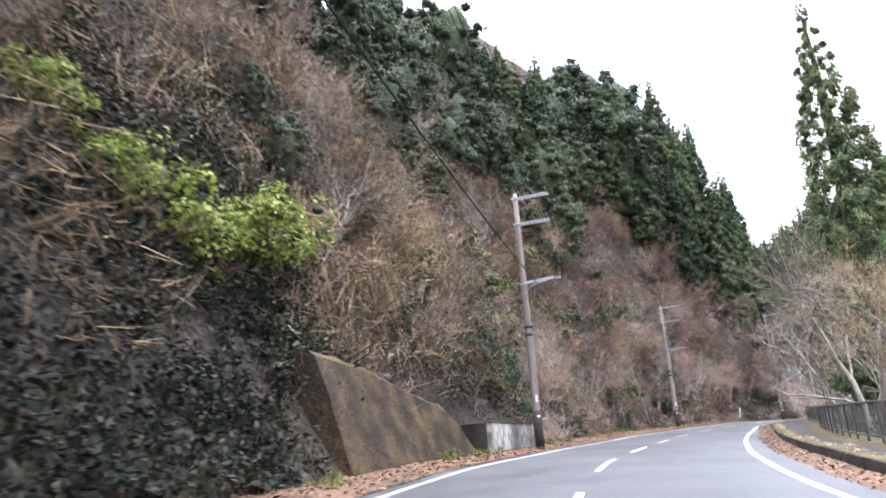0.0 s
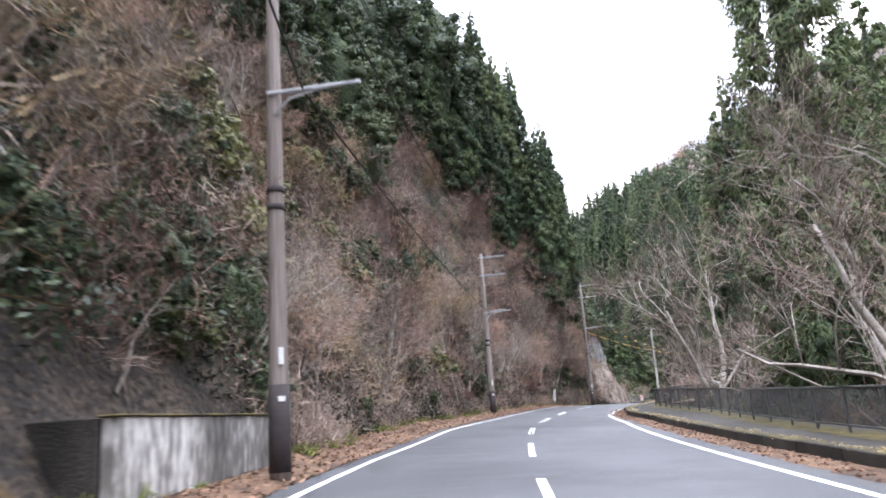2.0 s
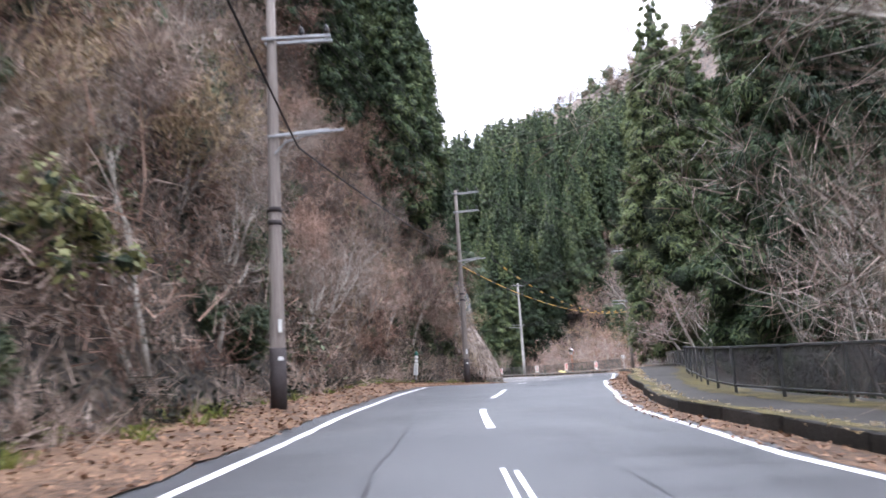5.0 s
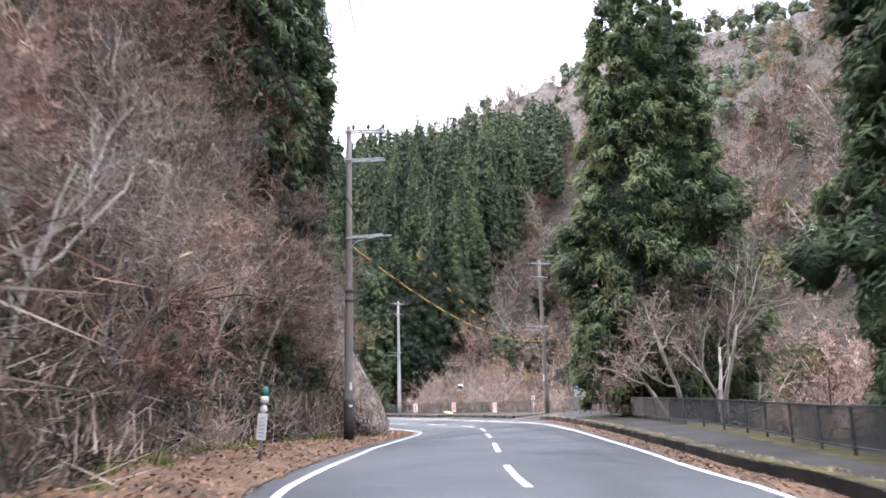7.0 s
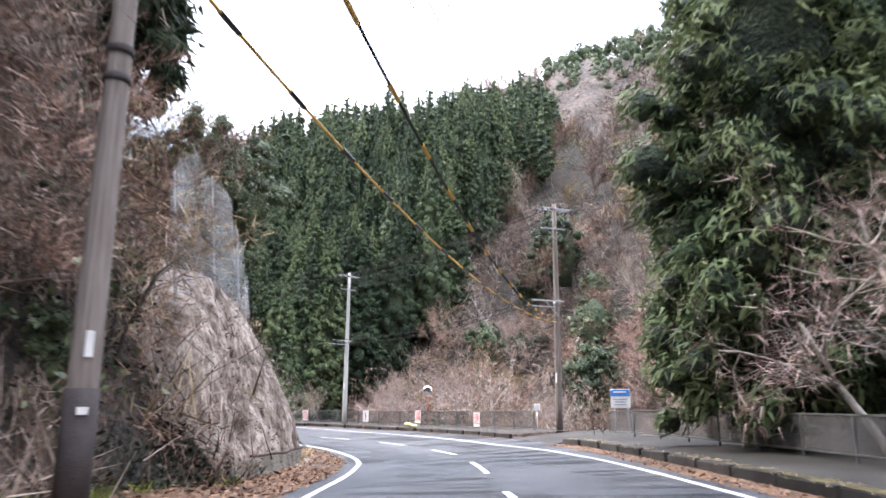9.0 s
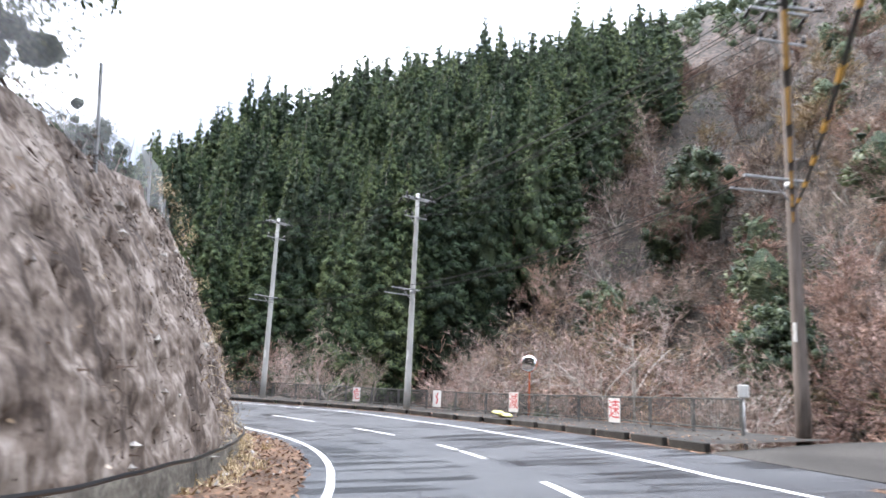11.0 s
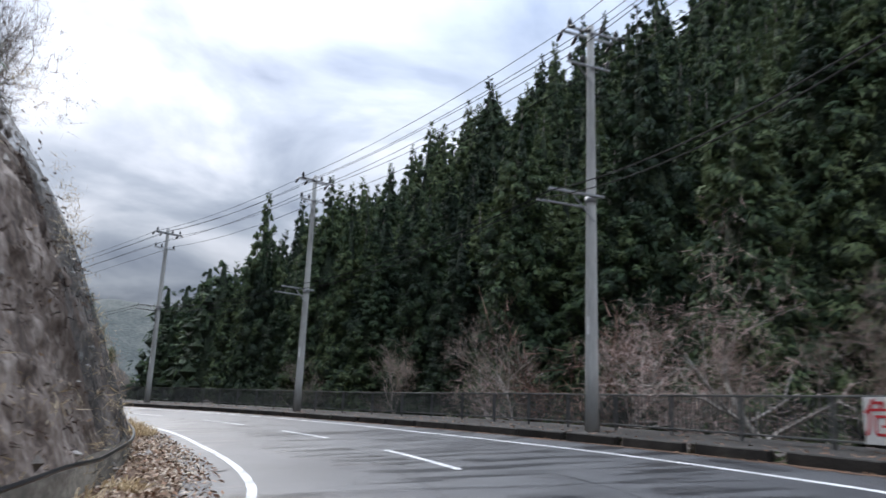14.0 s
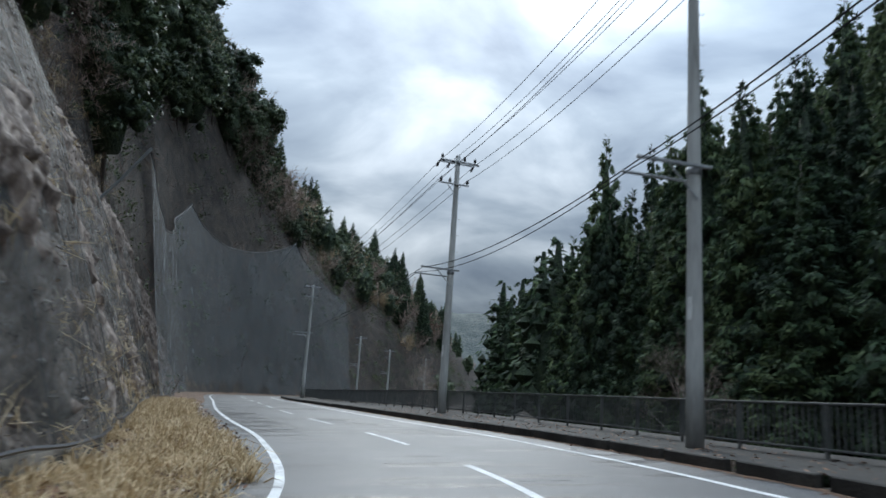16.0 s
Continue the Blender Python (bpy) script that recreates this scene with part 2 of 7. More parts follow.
def road_material():
    """Worn asphalt with grain, pale wheel wear, and damp dark streaks across the lanes in the shaded bend."""
    m = material("asphalt", [(0.04, 0.041, 0.045), (0.066, 0.068, 0.072), (0.092, 0.094, 0.097)], rough=0.5, scale=4, fine=90, fine_amount=0.3, bump=0.25, spec=0.5)
    N, K = m.node_tree.nodes, m.node_tree.links
    b, ramp = N["Principled BSDF"], [q for q in N if q.bl_idname == "ShaderNodeValToRGB"][0]
    at, sep = N.new("ShaderNodeAttribute"), N.new("ShaderNodeSeparateXYZ")
    at.attribute_name = "way"
    K.new(at.outputs["Vector"], sep.inputs[0])

    def noise_on(sx, sy, detail, lo, hi):
        mp, ns, mr = N.new("ShaderNodeMapping"), N.new("ShaderNodeTexNoise"), N.new("ShaderNodeMapRange")
        mp.inputs["Scale"].default_value = (sx, sy, 1)
        ns.inputs["Scale"].default_value, ns.inputs["Detail"].default_value = 1.0, detail
        mr.inputs["From Min"].default_value, mr.inputs["From Max"].default_value = lo, hi
        K.new(at.outputs["Vector"], mp.inputs[0]); K.new(mp.outputs[0], ns.inputs[0]); K.new(ns.outputs["Fac"], mr.inputs[0])
        return mr.outputs[0]
    streak, patch = noise_on(1.5, 0.2, 4, 0.48, 0.57), noise_on(0.11, 0.4, 3, 0.42, 0.53)
    gate = N.new("ShaderNodeMapRange"); gate.inputs["From Min"].default_value, gate.inputs["From Max"].default_value = 84, 100
    gate.inputs["To Min"].default_value = 0.25
    K.new(sep.outputs[0], gate.inputs[0])
    m1, m2 = N.new("ShaderNodeMath"), N.new("ShaderNodeMath")
    m1.operation = m2.operation = "MULTIPLY"
    K.new(streak, m1.inputs[0]); K.new(patch, m1.inputs[1]); K.new(m1.outputs[0], m2.inputs[0]); K.new(gate.outputs[0], m2.inputs[1])
    broad = noise_on(0.16, 0.5, 4, 0.55, 0.75)
    m3 = N.new("ShaderNodeMath"); m3.operation = "MULTIPLY_ADD"; m3.inputs[1].default_value = 0.4; m3.use_clamp = True
    K.new(broad, m3.inputs[0]); K.new(m2.outputs[0], m3.inputs[2])
    mix = N.new("ShaderNodeMix"); mix.data_type = "RGBA"; mix.inputs["B"].default_value = (0.013, 0.013, 0.015, 1)
    K.new(m3.outputs[0], mix.inputs["Factor"]); K.new(ramp.outputs[0], mix.inputs["A"]); K.new(mix.outputs["Result"], b.inputs["Base Color"])
    rr = N.new("ShaderNodeMapRange"); rr.inputs["To Min"].default_value, rr.inputs["To Max"].default_value = 0.5, 0.3
    K.new(m3.outputs[0], rr.inputs[0]); K.new(rr.outputs[0], b.inputs["Roughness"])
    return m


ASPHALT = road_material()


def net_material(name, colour, cover):
    """Fine wire netting: part of the surface is wire, the rest is open."""
    m = bpy.data.materials.new(name)
    m.use_nodes = True
    N, K = m.node_tree.nodes, m.node_tree.links
    b = N["Principled BSDF"]
    b.inputs["Base Color"].default_value, b.inputs["Roughness"].default_value = (*colour, 1), 0.7
    tr, mx, ns = N.new("ShaderNodeBsdfTransparent"), N.new("ShaderNodeMixShader"), N.new("ShaderNodeTexNoise")
    geo, mr = N.new("ShaderNodeNewGeometry"), N.new("ShaderNodeMapRange")
    ns.inputs["Scale"].default_value, ns.inputs["Detail"].default_value = 0.5, 5
    mr.inputs["From Min"].default_value, mr.inputs["From Max"].default_value = 0.3, 0.7
    mr.inputs["To Min"].default_value, mr.inputs["To Max"].default_value = cover - 0.2, cover + 0.16
    K.new(geo.outputs["Position"], ns.inputs[0]); K.new(ns.outputs["Fac"], mr.inputs[0]); K.new(mr.outputs[0], mx.inputs[0])
    K.new(tr.outputs[0], mx.inputs[1]); K.new(b.outputs[0], mx.inputs[2]); K.new(mx.outputs[0], N["Material Output"].inputs[0])
    return m


NET = net_material("rockfall_net", (0.14, 0.148, 0.146), 0.46)
NET_WALL = net_material("draped_rockfall_net", (0.06, 0.064, 0.06), 0.38)
NET_PALE = net_material("pale_rockfall_net", (0.6, 0.61, 0.62), 0.24)
MESHWIRE = net_material("fence_wire_mesh", (0.1, 0.1, 0.1), 0.5)


# ---- plan: the road's line, laid out by the way s along it and the offset d to its right ----
KNOTS = [(0.2, -40), (0.1, -30), (0, -20), (0, -10), (0, 0), (0.6, 10), (2.9, 19.7), (6.1, 29.1), (9.7, 38.5), (13.6, 47.7), (18.3, 56.5), (23.1, 65.3), (29, 73.2),
         (35.8, 80.6), (42.5, 88), (48.9, 95.6), (54.5, 103.9), (58.5, 113.1), (60.5, 122.9), (60.2, 132.8), (57.6, 142.5), (53.8, 151.7), (48, 159.8), (41.4, 167.3),
         (34.9, 174.9), (28.6, 182.7), (22.4, 190.5), (16, 198.3), (9.8, 206.1), (4, 214.3), (-0.3, 223.3), (-3.6, 232.7), (-5.6, 242.5), (-7, 252.4), (-8.2, 262.3),
         (-9.5, 272.2), (-11, 282), (-12.6, 292), (-14.2, 301.8), (-15.5, 320), (-16.5, 340), (-18, 360), (-20.5, 380), (-24, 400), (-28.5, 420), (-34, 440)]


def spline(knots, step):
    q = np.array(knots, float)
    q = np.vstack([2 * q[0] - q[1], q, 2 * q[-1] - q[-2]])
    u = np.linspace(0, 1, step, endpoint=False)[:, None]
    runs = [0.5 * (2 * b + (c - a) * u + (2 * a - 5 * b + 4 * c - d) * u**2 + (3 * b - a - 3 * c + d) * u**3) for a, b, c, d in zip(q, q[1:], q[2:], q[3:])]
    return np.vstack([*runs, q[-2:-1]])


LINE = spline(KNOTS, 20)
LINE_S = np.r_[0, np.cumsum(np.hypot(*np.diff(LINE, axis=0).T))] - 40.0
LINE_T = np.gradient(LINE, axis=0)
LINE_T /= np.linalg.norm(LINE_T, axis=1)[:, None]


def curve(*pairs):
    xs, ys = zip(*pairs)
    return lambda s: np.interp(s, xs, ys)


GRADE = curve((-40, -1.0), (0, 0), (20, 0.78), (40, 1.19), (60, 1.7), (80, 2.21), (100, 2.06), (120, 1.75), (140, 1.61), (160, 1.86), (180, 2.0), (340, 2.4))
BANK = curve((0, -0.02), (10, -0.025), (65, -0.025), (85, -0.02), (100, 0.02), (115, 0.06), (165, 0.06), (200, 0.05), (230, 0.02))
MID = curve((-40, 0.8), (58, 0.7), (66, 1.0), (73, 1.5), (80, 1.6), (88, 1.4), (104, 1.4), (115, 1.9), (135, 2.0), (148, 2.2), (158, 2.0), (165, 1.6), (200, 1.4), (340, 1.4))
EDGE_L = curve((-40, -2.9), (36, -2.9), (44, -2.7), (50, -2.75), (58, -2.4), (70, -1.8), (80, -2.1), (92, -2.45), (104, -2.1), (114, -1.6), (150, -1.5), (160, -1.8), (200, -1.8), (340, -1.8))
EDGE_R = curve((-40, 4.7), (20, 4.4), (50, 4.4), (58, 3.7), (64, 4.0), (72, 4.9), (86, 5.2), (98, 5.1), (110, 5.2), (120, 4.9), (132, 5.4), (140, 6.2), (147, 6.6), (153, 6.1), (161, 5.2), (170, 4.8), (200, 4.6), (340, 4.6))
KERB_D = curve((-40, 6.0), (45, 5.7), (51, 5.5), (58, 4.6), (64, 4.6), (72, 5.7), (86, 6.1), (104, 6.3), (119, 6.9), (124, 7.2), (135, 8.0), (145, 8.3), (152, 7.6), (160, 6.8), (169, 5.9), (187, 5.7), (340, 5.7))
FENCE_D = curve((-40, 7.0), (20, 7.1), (37, 7.6), (51, 8.1), (60, 6.9), (66, 6.5), (74, 7.6), (92, 9.2), (100, 9.0), (119, 9.0), (124, 9.6), (132, 9.8), (138, 10.0), (143, 9.6), (149, 9.1), (156, 8.9), (174, 7.7), (192, 8.5), (241, 8.4), (340, 8.4))
FOOT_D = curve((-40, -5.2), (40, -5.4), (55, -5.8), (62, -5.0), (68, -4.7), (75, -4.9), (85, -6.0), (93, -6.4), (101, -5.2), (105, -3.9), (112, -3.6), (150, -3.6), (160, -3.7), (162.5, -3.9), (164.5, -4.5), (168, -4.7), (172, -4.6), (177, -5.1), (185, -5.2), (225, -5.2), (340, -5))
WALL_H = curve((-40, 0), (103.5, 0), (105, 4.0), (108, 5.5), (120, 5.7), (130, 6.5), (148, 6.9), (155, 5.9), (164, 5.9), (168, 6.8), (172, 8.8), (176, 11.8), (180, 13.2), (190, 14.4), (195, 15.3), (214, 14.5), (228, 12), (242, 5), (246, 0), (340, 0))
HILL_L = curve((-40, 2.0), (40, 2.3), (80, 2.6), (92, 3.1), (103, 3.1), (107, 2.2), (110, 0.9), (114, 0.35), (154, 0.35), (168, 1.6), (185, 2.2), (205, 2.5), (222, 3.3), (240, 4.2), (272, 4.4), (290, 3.4), (302, 3.0), (320, 2.6), (345, 2.2), (380, 1.9))
VALLEY = curve((-40, 27), (90, 26), (120, 26), (145, 24), (160, 17), (175, 18), (190, 22), (200, 24), (220, 30), (250, 35), (300, 32), (340, 30))  # where the far side of the valley begins to rise
HILL_R = curve((-40, 0.8), (90, 1.12), (108, 1.18), (135, 1.08), (152, 0.78), (168, 0.79), (180, 0.79), (192, 0.73), (225, 0.57), (260, 0.44), (340, 0.38))
BATTER = 0.36


def nearest(x, y):
    """s and d of places, by the nearest point of the line."""
    x, y = np.atleast_1d(np.asarray(x, float)), np.atleast_1d(np.asarray(y, float))
    s, d = np.empty(len(x)), np.empty(len(x))
    for a in range(0, len(x), 20000):
        i = slice(a, a + 20000)
        dx, dy = x[i, None] - LINE[None, :, 0], y[i, None] - LINE[None, :, 1]
        k = np.argmin(dx * dx + dy * dy, axis=1)
        r = np.arange(len(k))
        t = LINE_T[k]
        s[i] = LINE_S[k] + dx[r, k] * t[:, 0] + dy[r, k] * t[:, 1]
        side = dx[r, k] * t[:, 1] - dy[r, k] * t[:, 0]
        past = (k == 0) | (k == len(LINE) - 1)
        d[i] = np.where(past, side, np.sign(side) * np.hypot(dx[r, k], dy[r, k]))
    return s, d


def place(s, d):
    s, d = np.atleast_1d(np.asarray(s, float)), np.atleast_1d(np.asarray(d, float))
    s, d = np.broadcast_arrays(s, d)
    t = np.stack([np.interp(s, LINE_S, LINE_T[:, 0]), np.interp(s, LINE_S, LINE_T[:, 1])], -1)
    t /= np.linalg.norm(t, axis=-1)[..., None]
    return np.interp(s, LINE_S, LINE[:, 0]) + d * t[..., 1], np.interp(s, LINE_S, LINE[:, 1]) - d * t[..., 0]


def heading(s):
    """Degrees about z that turn +y along the road."""
    t = np.interp(s, LINE_S, LINE_T[:, 0]), np.interp(s, LINE_S, LINE_T[:, 1])
    return math.degrees(math.atan2(-t[0], t[1]))


def road_z(s, d):
    return GRADE(s) + BANK(s) * np.clip(d, -6, 12)


def land_z(s, d):
    """The land beside the road: the cut hillside on the one hand, the river's valley and its far side on the other."""
    base = road_z(s, d)
    u = FOOT_D(s) - d
    h, back = WALL_H(s), WALL_H(s) * BATTER + 0.9 * (WALL_H(s) > 0.5)
    k = HILL_L(s)
    up = np.clip(u - back, 0, None)
    first = np.clip(up, 0, 9)
    hill = h - 0.5 * (h > 0.5) + k * first + 0.62 * k * 45 * (1 - np.exp(-np.clip(up - 9, 0, None) / 45))
    left = np.where(u > back, np.where(h > 0.5, hill, k * first + 0.62 * k * 45 * (1 - np.exp(-np.clip(up - 9, 0, None) / 45))), np.where(h > 0.5, -0.4, 0))
    f = d - FENCE_D(s) - 0.6
    dip = -5.5 * (0.5 - 0.5 * np.cos(np.pi * np.clip(f / 7, 0, 1)))
    v = np.clip(d - VALLEY(s), 0, None)
    rise = HILL_R(s) * np.where(v < 74, v, 74 + 45 * (1 - np.exp(-np.clip(v - 74, 0, None) / 90)))
    z = base + np.where(u > 0, left, 0.0) + np.where(f > 0, dip + rise, 0.0)
    return z


def land(x, y):
    s, d = nearest(x, y)
    return land_z(s, d)


# ---- mesh helpers ----
def mesh(name, verts, faces, mat=None, smooth=False):
    """A mesh from an array of places and an array of faces, all triangles or all quads."""
    me = bpy.data.meshes.new(name)
    v, f = np.asarray(verts, np.float32), np.asarray(faces, np.int32)
    n = f.shape[1]
    me.vertices.add(len(v)); me.vertices.foreach_set("co", v.ravel())
    me.loops.add(f.size); me.loops.foreach_set("vertex_index", f.ravel())
    me.polygons.add(len(f)); me.polygons.foreach_set("loop_start", np.arange(0, f.size, n, dtype=np.int32))
    me.polygons.foreach_set("use_smooth", np.full(len(f), smooth))
    me.update(calc_edges=True)
    if mat:
        me.materials.append(mat)
    return me


def thing(name, label, category, m=None, group="", kind="", data=None):
    ob = new(name, data)
    if m is not None:
        ob.matrix_world = m
    return tagged(ob, label, category, group, kind)


def part(name, data, parent, label="", m=None, kind=""):
    ob = new(name, data)
    ob.parent = parent
    if m is not None:
        ob.matrix_basis = m
    return tagged(ob, label, kind=kind)


def bm_mesh(name, bm, mat, smooth=False):
    me = bpy.data.meshes.new(name)
    if smooth:
        for f in bm.faces:
            f.smooth = True
    bm.to_mesh(me); bm.free()
    if mat:
        me.materials.append(mat)
    return me


def box_bm(x, y, z, at=(0, 0, 0), bevel=0.0, bm=None):
    b = bmesh.new()
    bmesh.ops.create_cube(b, size=1.0, matrix=Matrix.Translation(at) @ Matrix.Diagonal((x, y, z, 1)))
    if bevel:
        bmesh.ops.bevel(b, geom=b.edges[:], offset=bevel, segments=1, affect="EDGES")
    if bm is None:
        return b
    me = bpy.data.meshes.new("tmp"); b.to_mesh(me); b.free(); bm.from_mesh(me); bpy.data.meshes.remove(me)
    return bm


def tube(points, radii, sides=6, cap=True):
    """A tapered tube along points; quads as triangles."""
    p, r = np.asarray(points, float), np.asarray(radii, float)
    t = np.gradient(p, axis=0)
    t /= np.linalg.norm(t, axis=1)[:, None] + 1e-9
    ref = np.where(np.abs(t[:, 2:3]) > 0.9, np.array([[1.0, 0, 0]]), np.array([[0, 0, 1.0]]))
    a = np.cross(t, ref); a /= np.linalg.norm(a, axis=1)[:, None] + 1e-9
    b = np.cross(t, a)
    w = np.linspace(0, 2 * np.pi, sides, endpoint=False)
    ring = a[:, None] * np.cos(w)[None, :, None] + b[:, None] * np.sin(w)[None, :, None]
    v = (p[:, None] + ring * r[:, None, None]).reshape(-1, 3)
    f = []
    n = len(p)
    for i in range(n - 1):
        for k in range(sides):
            q = (i * sides + k, i * sides + (k + 1) % sides, (i + 1) * sides + (k + 1) % sides, (i + 1) * sides + k)
            f += [(q[0], q[1], q[2]), (q[0], q[2], q[3])]
    if cap:
        f += [((n - 1) * sides, (n - 1) * sides + k, (n - 1) * sides + k + 1) for k in range(1, sides - 1)]
        f += [(0, k + 1, k) for k in range(1, sides - 1)]
    return v, np.array(f, int)


def join(pieces):
    vs, fs, n = [], [], 0
    for v, f in pieces:
        vs.append(v); fs.append(np.asarray(f) + n); n += len(v)
    return np.vstack(vs), np.vstack(fs)


def ribbon(name, s0, s1, lefts, rights, lift, mat, step=1.0, cols=1, floor=road_z, wobble=0.0):
    """A strip that follows the road between two offsets."""
    s = np.arange(s0, s1 + 0.001, step)
    u = np.linspace(0, 1, cols + 1)
    d = lefts(s)[:, None] * (1 - u) + rights(s)[:, None] * u
    if wobble:
        rg = np.random.default_rng(len(name))
        d = d + rg.normal(0, wobble, d.shape)
    ss = np.repeat(s[:, None], cols + 1, 1)
    x, y = place(ss, d)
    z = floor(ss, d) + (lift(ss, d) if callable(lift) else lift)
    v = np.stack([x, y, z], -1).reshape(-1, 3)
    i = np.arange(len(s) - 1)[:, None] * (cols + 1) + np.arange(cols)[None]
    i = i.ravel()
    return mesh(name, v, np.stack([i, i + 1, i + cols + 2, i + cols + 1], -1), mat, smooth=cols > 2)


# ---- large structure ----
def plus(c, k):
    return lambda s: c(s) + k


def build_ground():
    # one sheet of land that reaches far past the ridges; finer near the road
    def axis(lo, hi, mid0, mid1, fine, grow):
        a = list(np.arange(mid0, mid1, fine))
        st = fine
        while a[-1] < hi:
            st *= grow; a.append(a[-1] + st)
        st = fine
        while a[0] > lo:
            st *= grow; a.insert(0, a[0] - st)
        return np.array(a)
    xs, ys = axis(-900, 1200, -60, 125, 1.8, 1.12), axis(-500, 1800, -40, 420, 1.8, 1.12)
    X, Y = np.meshgrid(xs, ys)
    s, d = nearest(X.ravel(), Y.ravel())
    z = land_z(s, d)
    inside = (d > FOOT_D(s) - WALL_H(s) * BATTER - 0.4) & (d < FENCE_D(s) + 0.9)
    z = np.where(inside, z - 0.55, z)
    rough = np.array([noise.noise(Vector((x * 0.11, y * 0.11, 0))) + 0.5 * noise.noise(Vector((x * 0.35, y * 0.35, 3))) for x, y in zip(X.ravel(), Y.ravel())])
    z = z + np.where(inside, 0, rough * np.clip(np.abs(d) / 14, 0, 2.0))
    n = len(xs)
    i = (np.arange(len(ys) - 1)[:, None] * n + np.arange(n - 1)[None]).ravel()
    thing("ground", "brown earthy valley sides under leaf mould and brush", "ground", kind="structure",
          data=mesh("ground", np.stack([X.ravel(), Y.ravel(), z], -1), np.stack([i, i + 1, i + n + 1, i + n], -1), EARTH, True))


build_ground()


def VERGE_EDGE(s):
    return EDGE_L(s) - np.interp(s, [-40, 132, 142, 200, 215], [0.5, 0.5, 1.05, 1.05, 0.6])


road = thing("road", "grey worn asphalt mountain road with damp darker patches", "road", kind="structure",
      data=ribbon("road", -40, 330, plus(EDGE_L, -1.3), KERB_D, 0.0, ASPHALT, 0.5, 8))
_co = np.empty(len(road.data.vertices) * 3, np.float32)
road.data.vertices.foreach_get("co", _co)
_s, _d = nearest(_co[0::3], _co[1::3])
road.data.attributes.new("way", "FLOAT_VECTOR", "POINT").data.foreach_set("vector", np.stack([_s, _d, 0 * _s], -1).astype(np.float32).ravel())
thing("verge", "roadside verge thick with fallen brown leaves", "verge", kind="structure",
      data=ribbon("verge", -40, 330, plus(FOOT_D, -0.6), VERGE_EDGE, lambda s, d: 0.02 + 0.22 * np.clip((EDGE_L(s) - 0.5 - d) / 2.5, 0, 1) ** 0.7 * (np.abs(d - VERGE_EDGE(s)) > 0.05), LITTER, 0.5, 8, wobble=0.03))
KERB_H = 0.22
thing("pavement", "narrow grey asphalt footway behind a mossy kerb", "pavement", kind="structure",
      data=ribbon("pavement", -40, 118.5, plus(KERB_D, 0.12), plus(FENCE_D, 0.9), KERB_H - 0.02, PAVING, 1.0, 4))
thing("pavement", "narrow grey footway with litter along the fence", "pavement", kind="structure",
      data=ribbon("pavement", 124, 330, plus(KERB_D, 0.12), plus(FENCE_D, 0.9), KERB_H - 0.02, PAVING, 1.0, 4))
thing("driveway", "short asphalt access opening between two kerb ends", "driveway", kind="structure",
      data=ribbon("driveway", 118.5, 124, plus(KERB_D, -0.02), plus(FENCE_D, 4.0), lambda s, d: 0.012 + 0.12 * np.clip((d - KERB_D(s)) / 3, 0, 1), PAVING, 0.5, 6))


def build_lines():
    for name, off, lab in (("edge_line", EDGE_L, "worn white edge line on the inner side of the road"), ("edge_line", EDGE_R, "white edge line along the gutter side of the road")):
        lo = -40
        thing(name, lab, "road marking", kind="structure", data=ribbon(name, lo, 330, plus(off, -0.075), plus(off, 0.075), 0.005, PAINT, 0.5, 1, wobble=0.004))
    for a in np.arange(-35.7, 322, 8.9):
        thing("centre_dash", "worn white centre line dash", "road marking", group="centre line dashes", kind="structure",
              data=ribbon("centre_dash", a, a + 4.5, plus(MID, -0.075), plus(MID, -0.015 if 42 < a < 62 else 0.075), 0.005, PAINT, 0.5, 1, wobble=0.004))
        if 42 < a < 62:  # repainted a little beside its old place
            thing("centre_dash", "second narrow white dash beside the worn one", "road marking", group="centre line dashes", kind="structure",
                  data=ribbon("centre_dash", a + 0.3, a + 4.7, plus(MID, 0.05), plus(MID, 0.11), 0.005, PAINT, 0.5, 1, wobble=0.004))


build_lines()


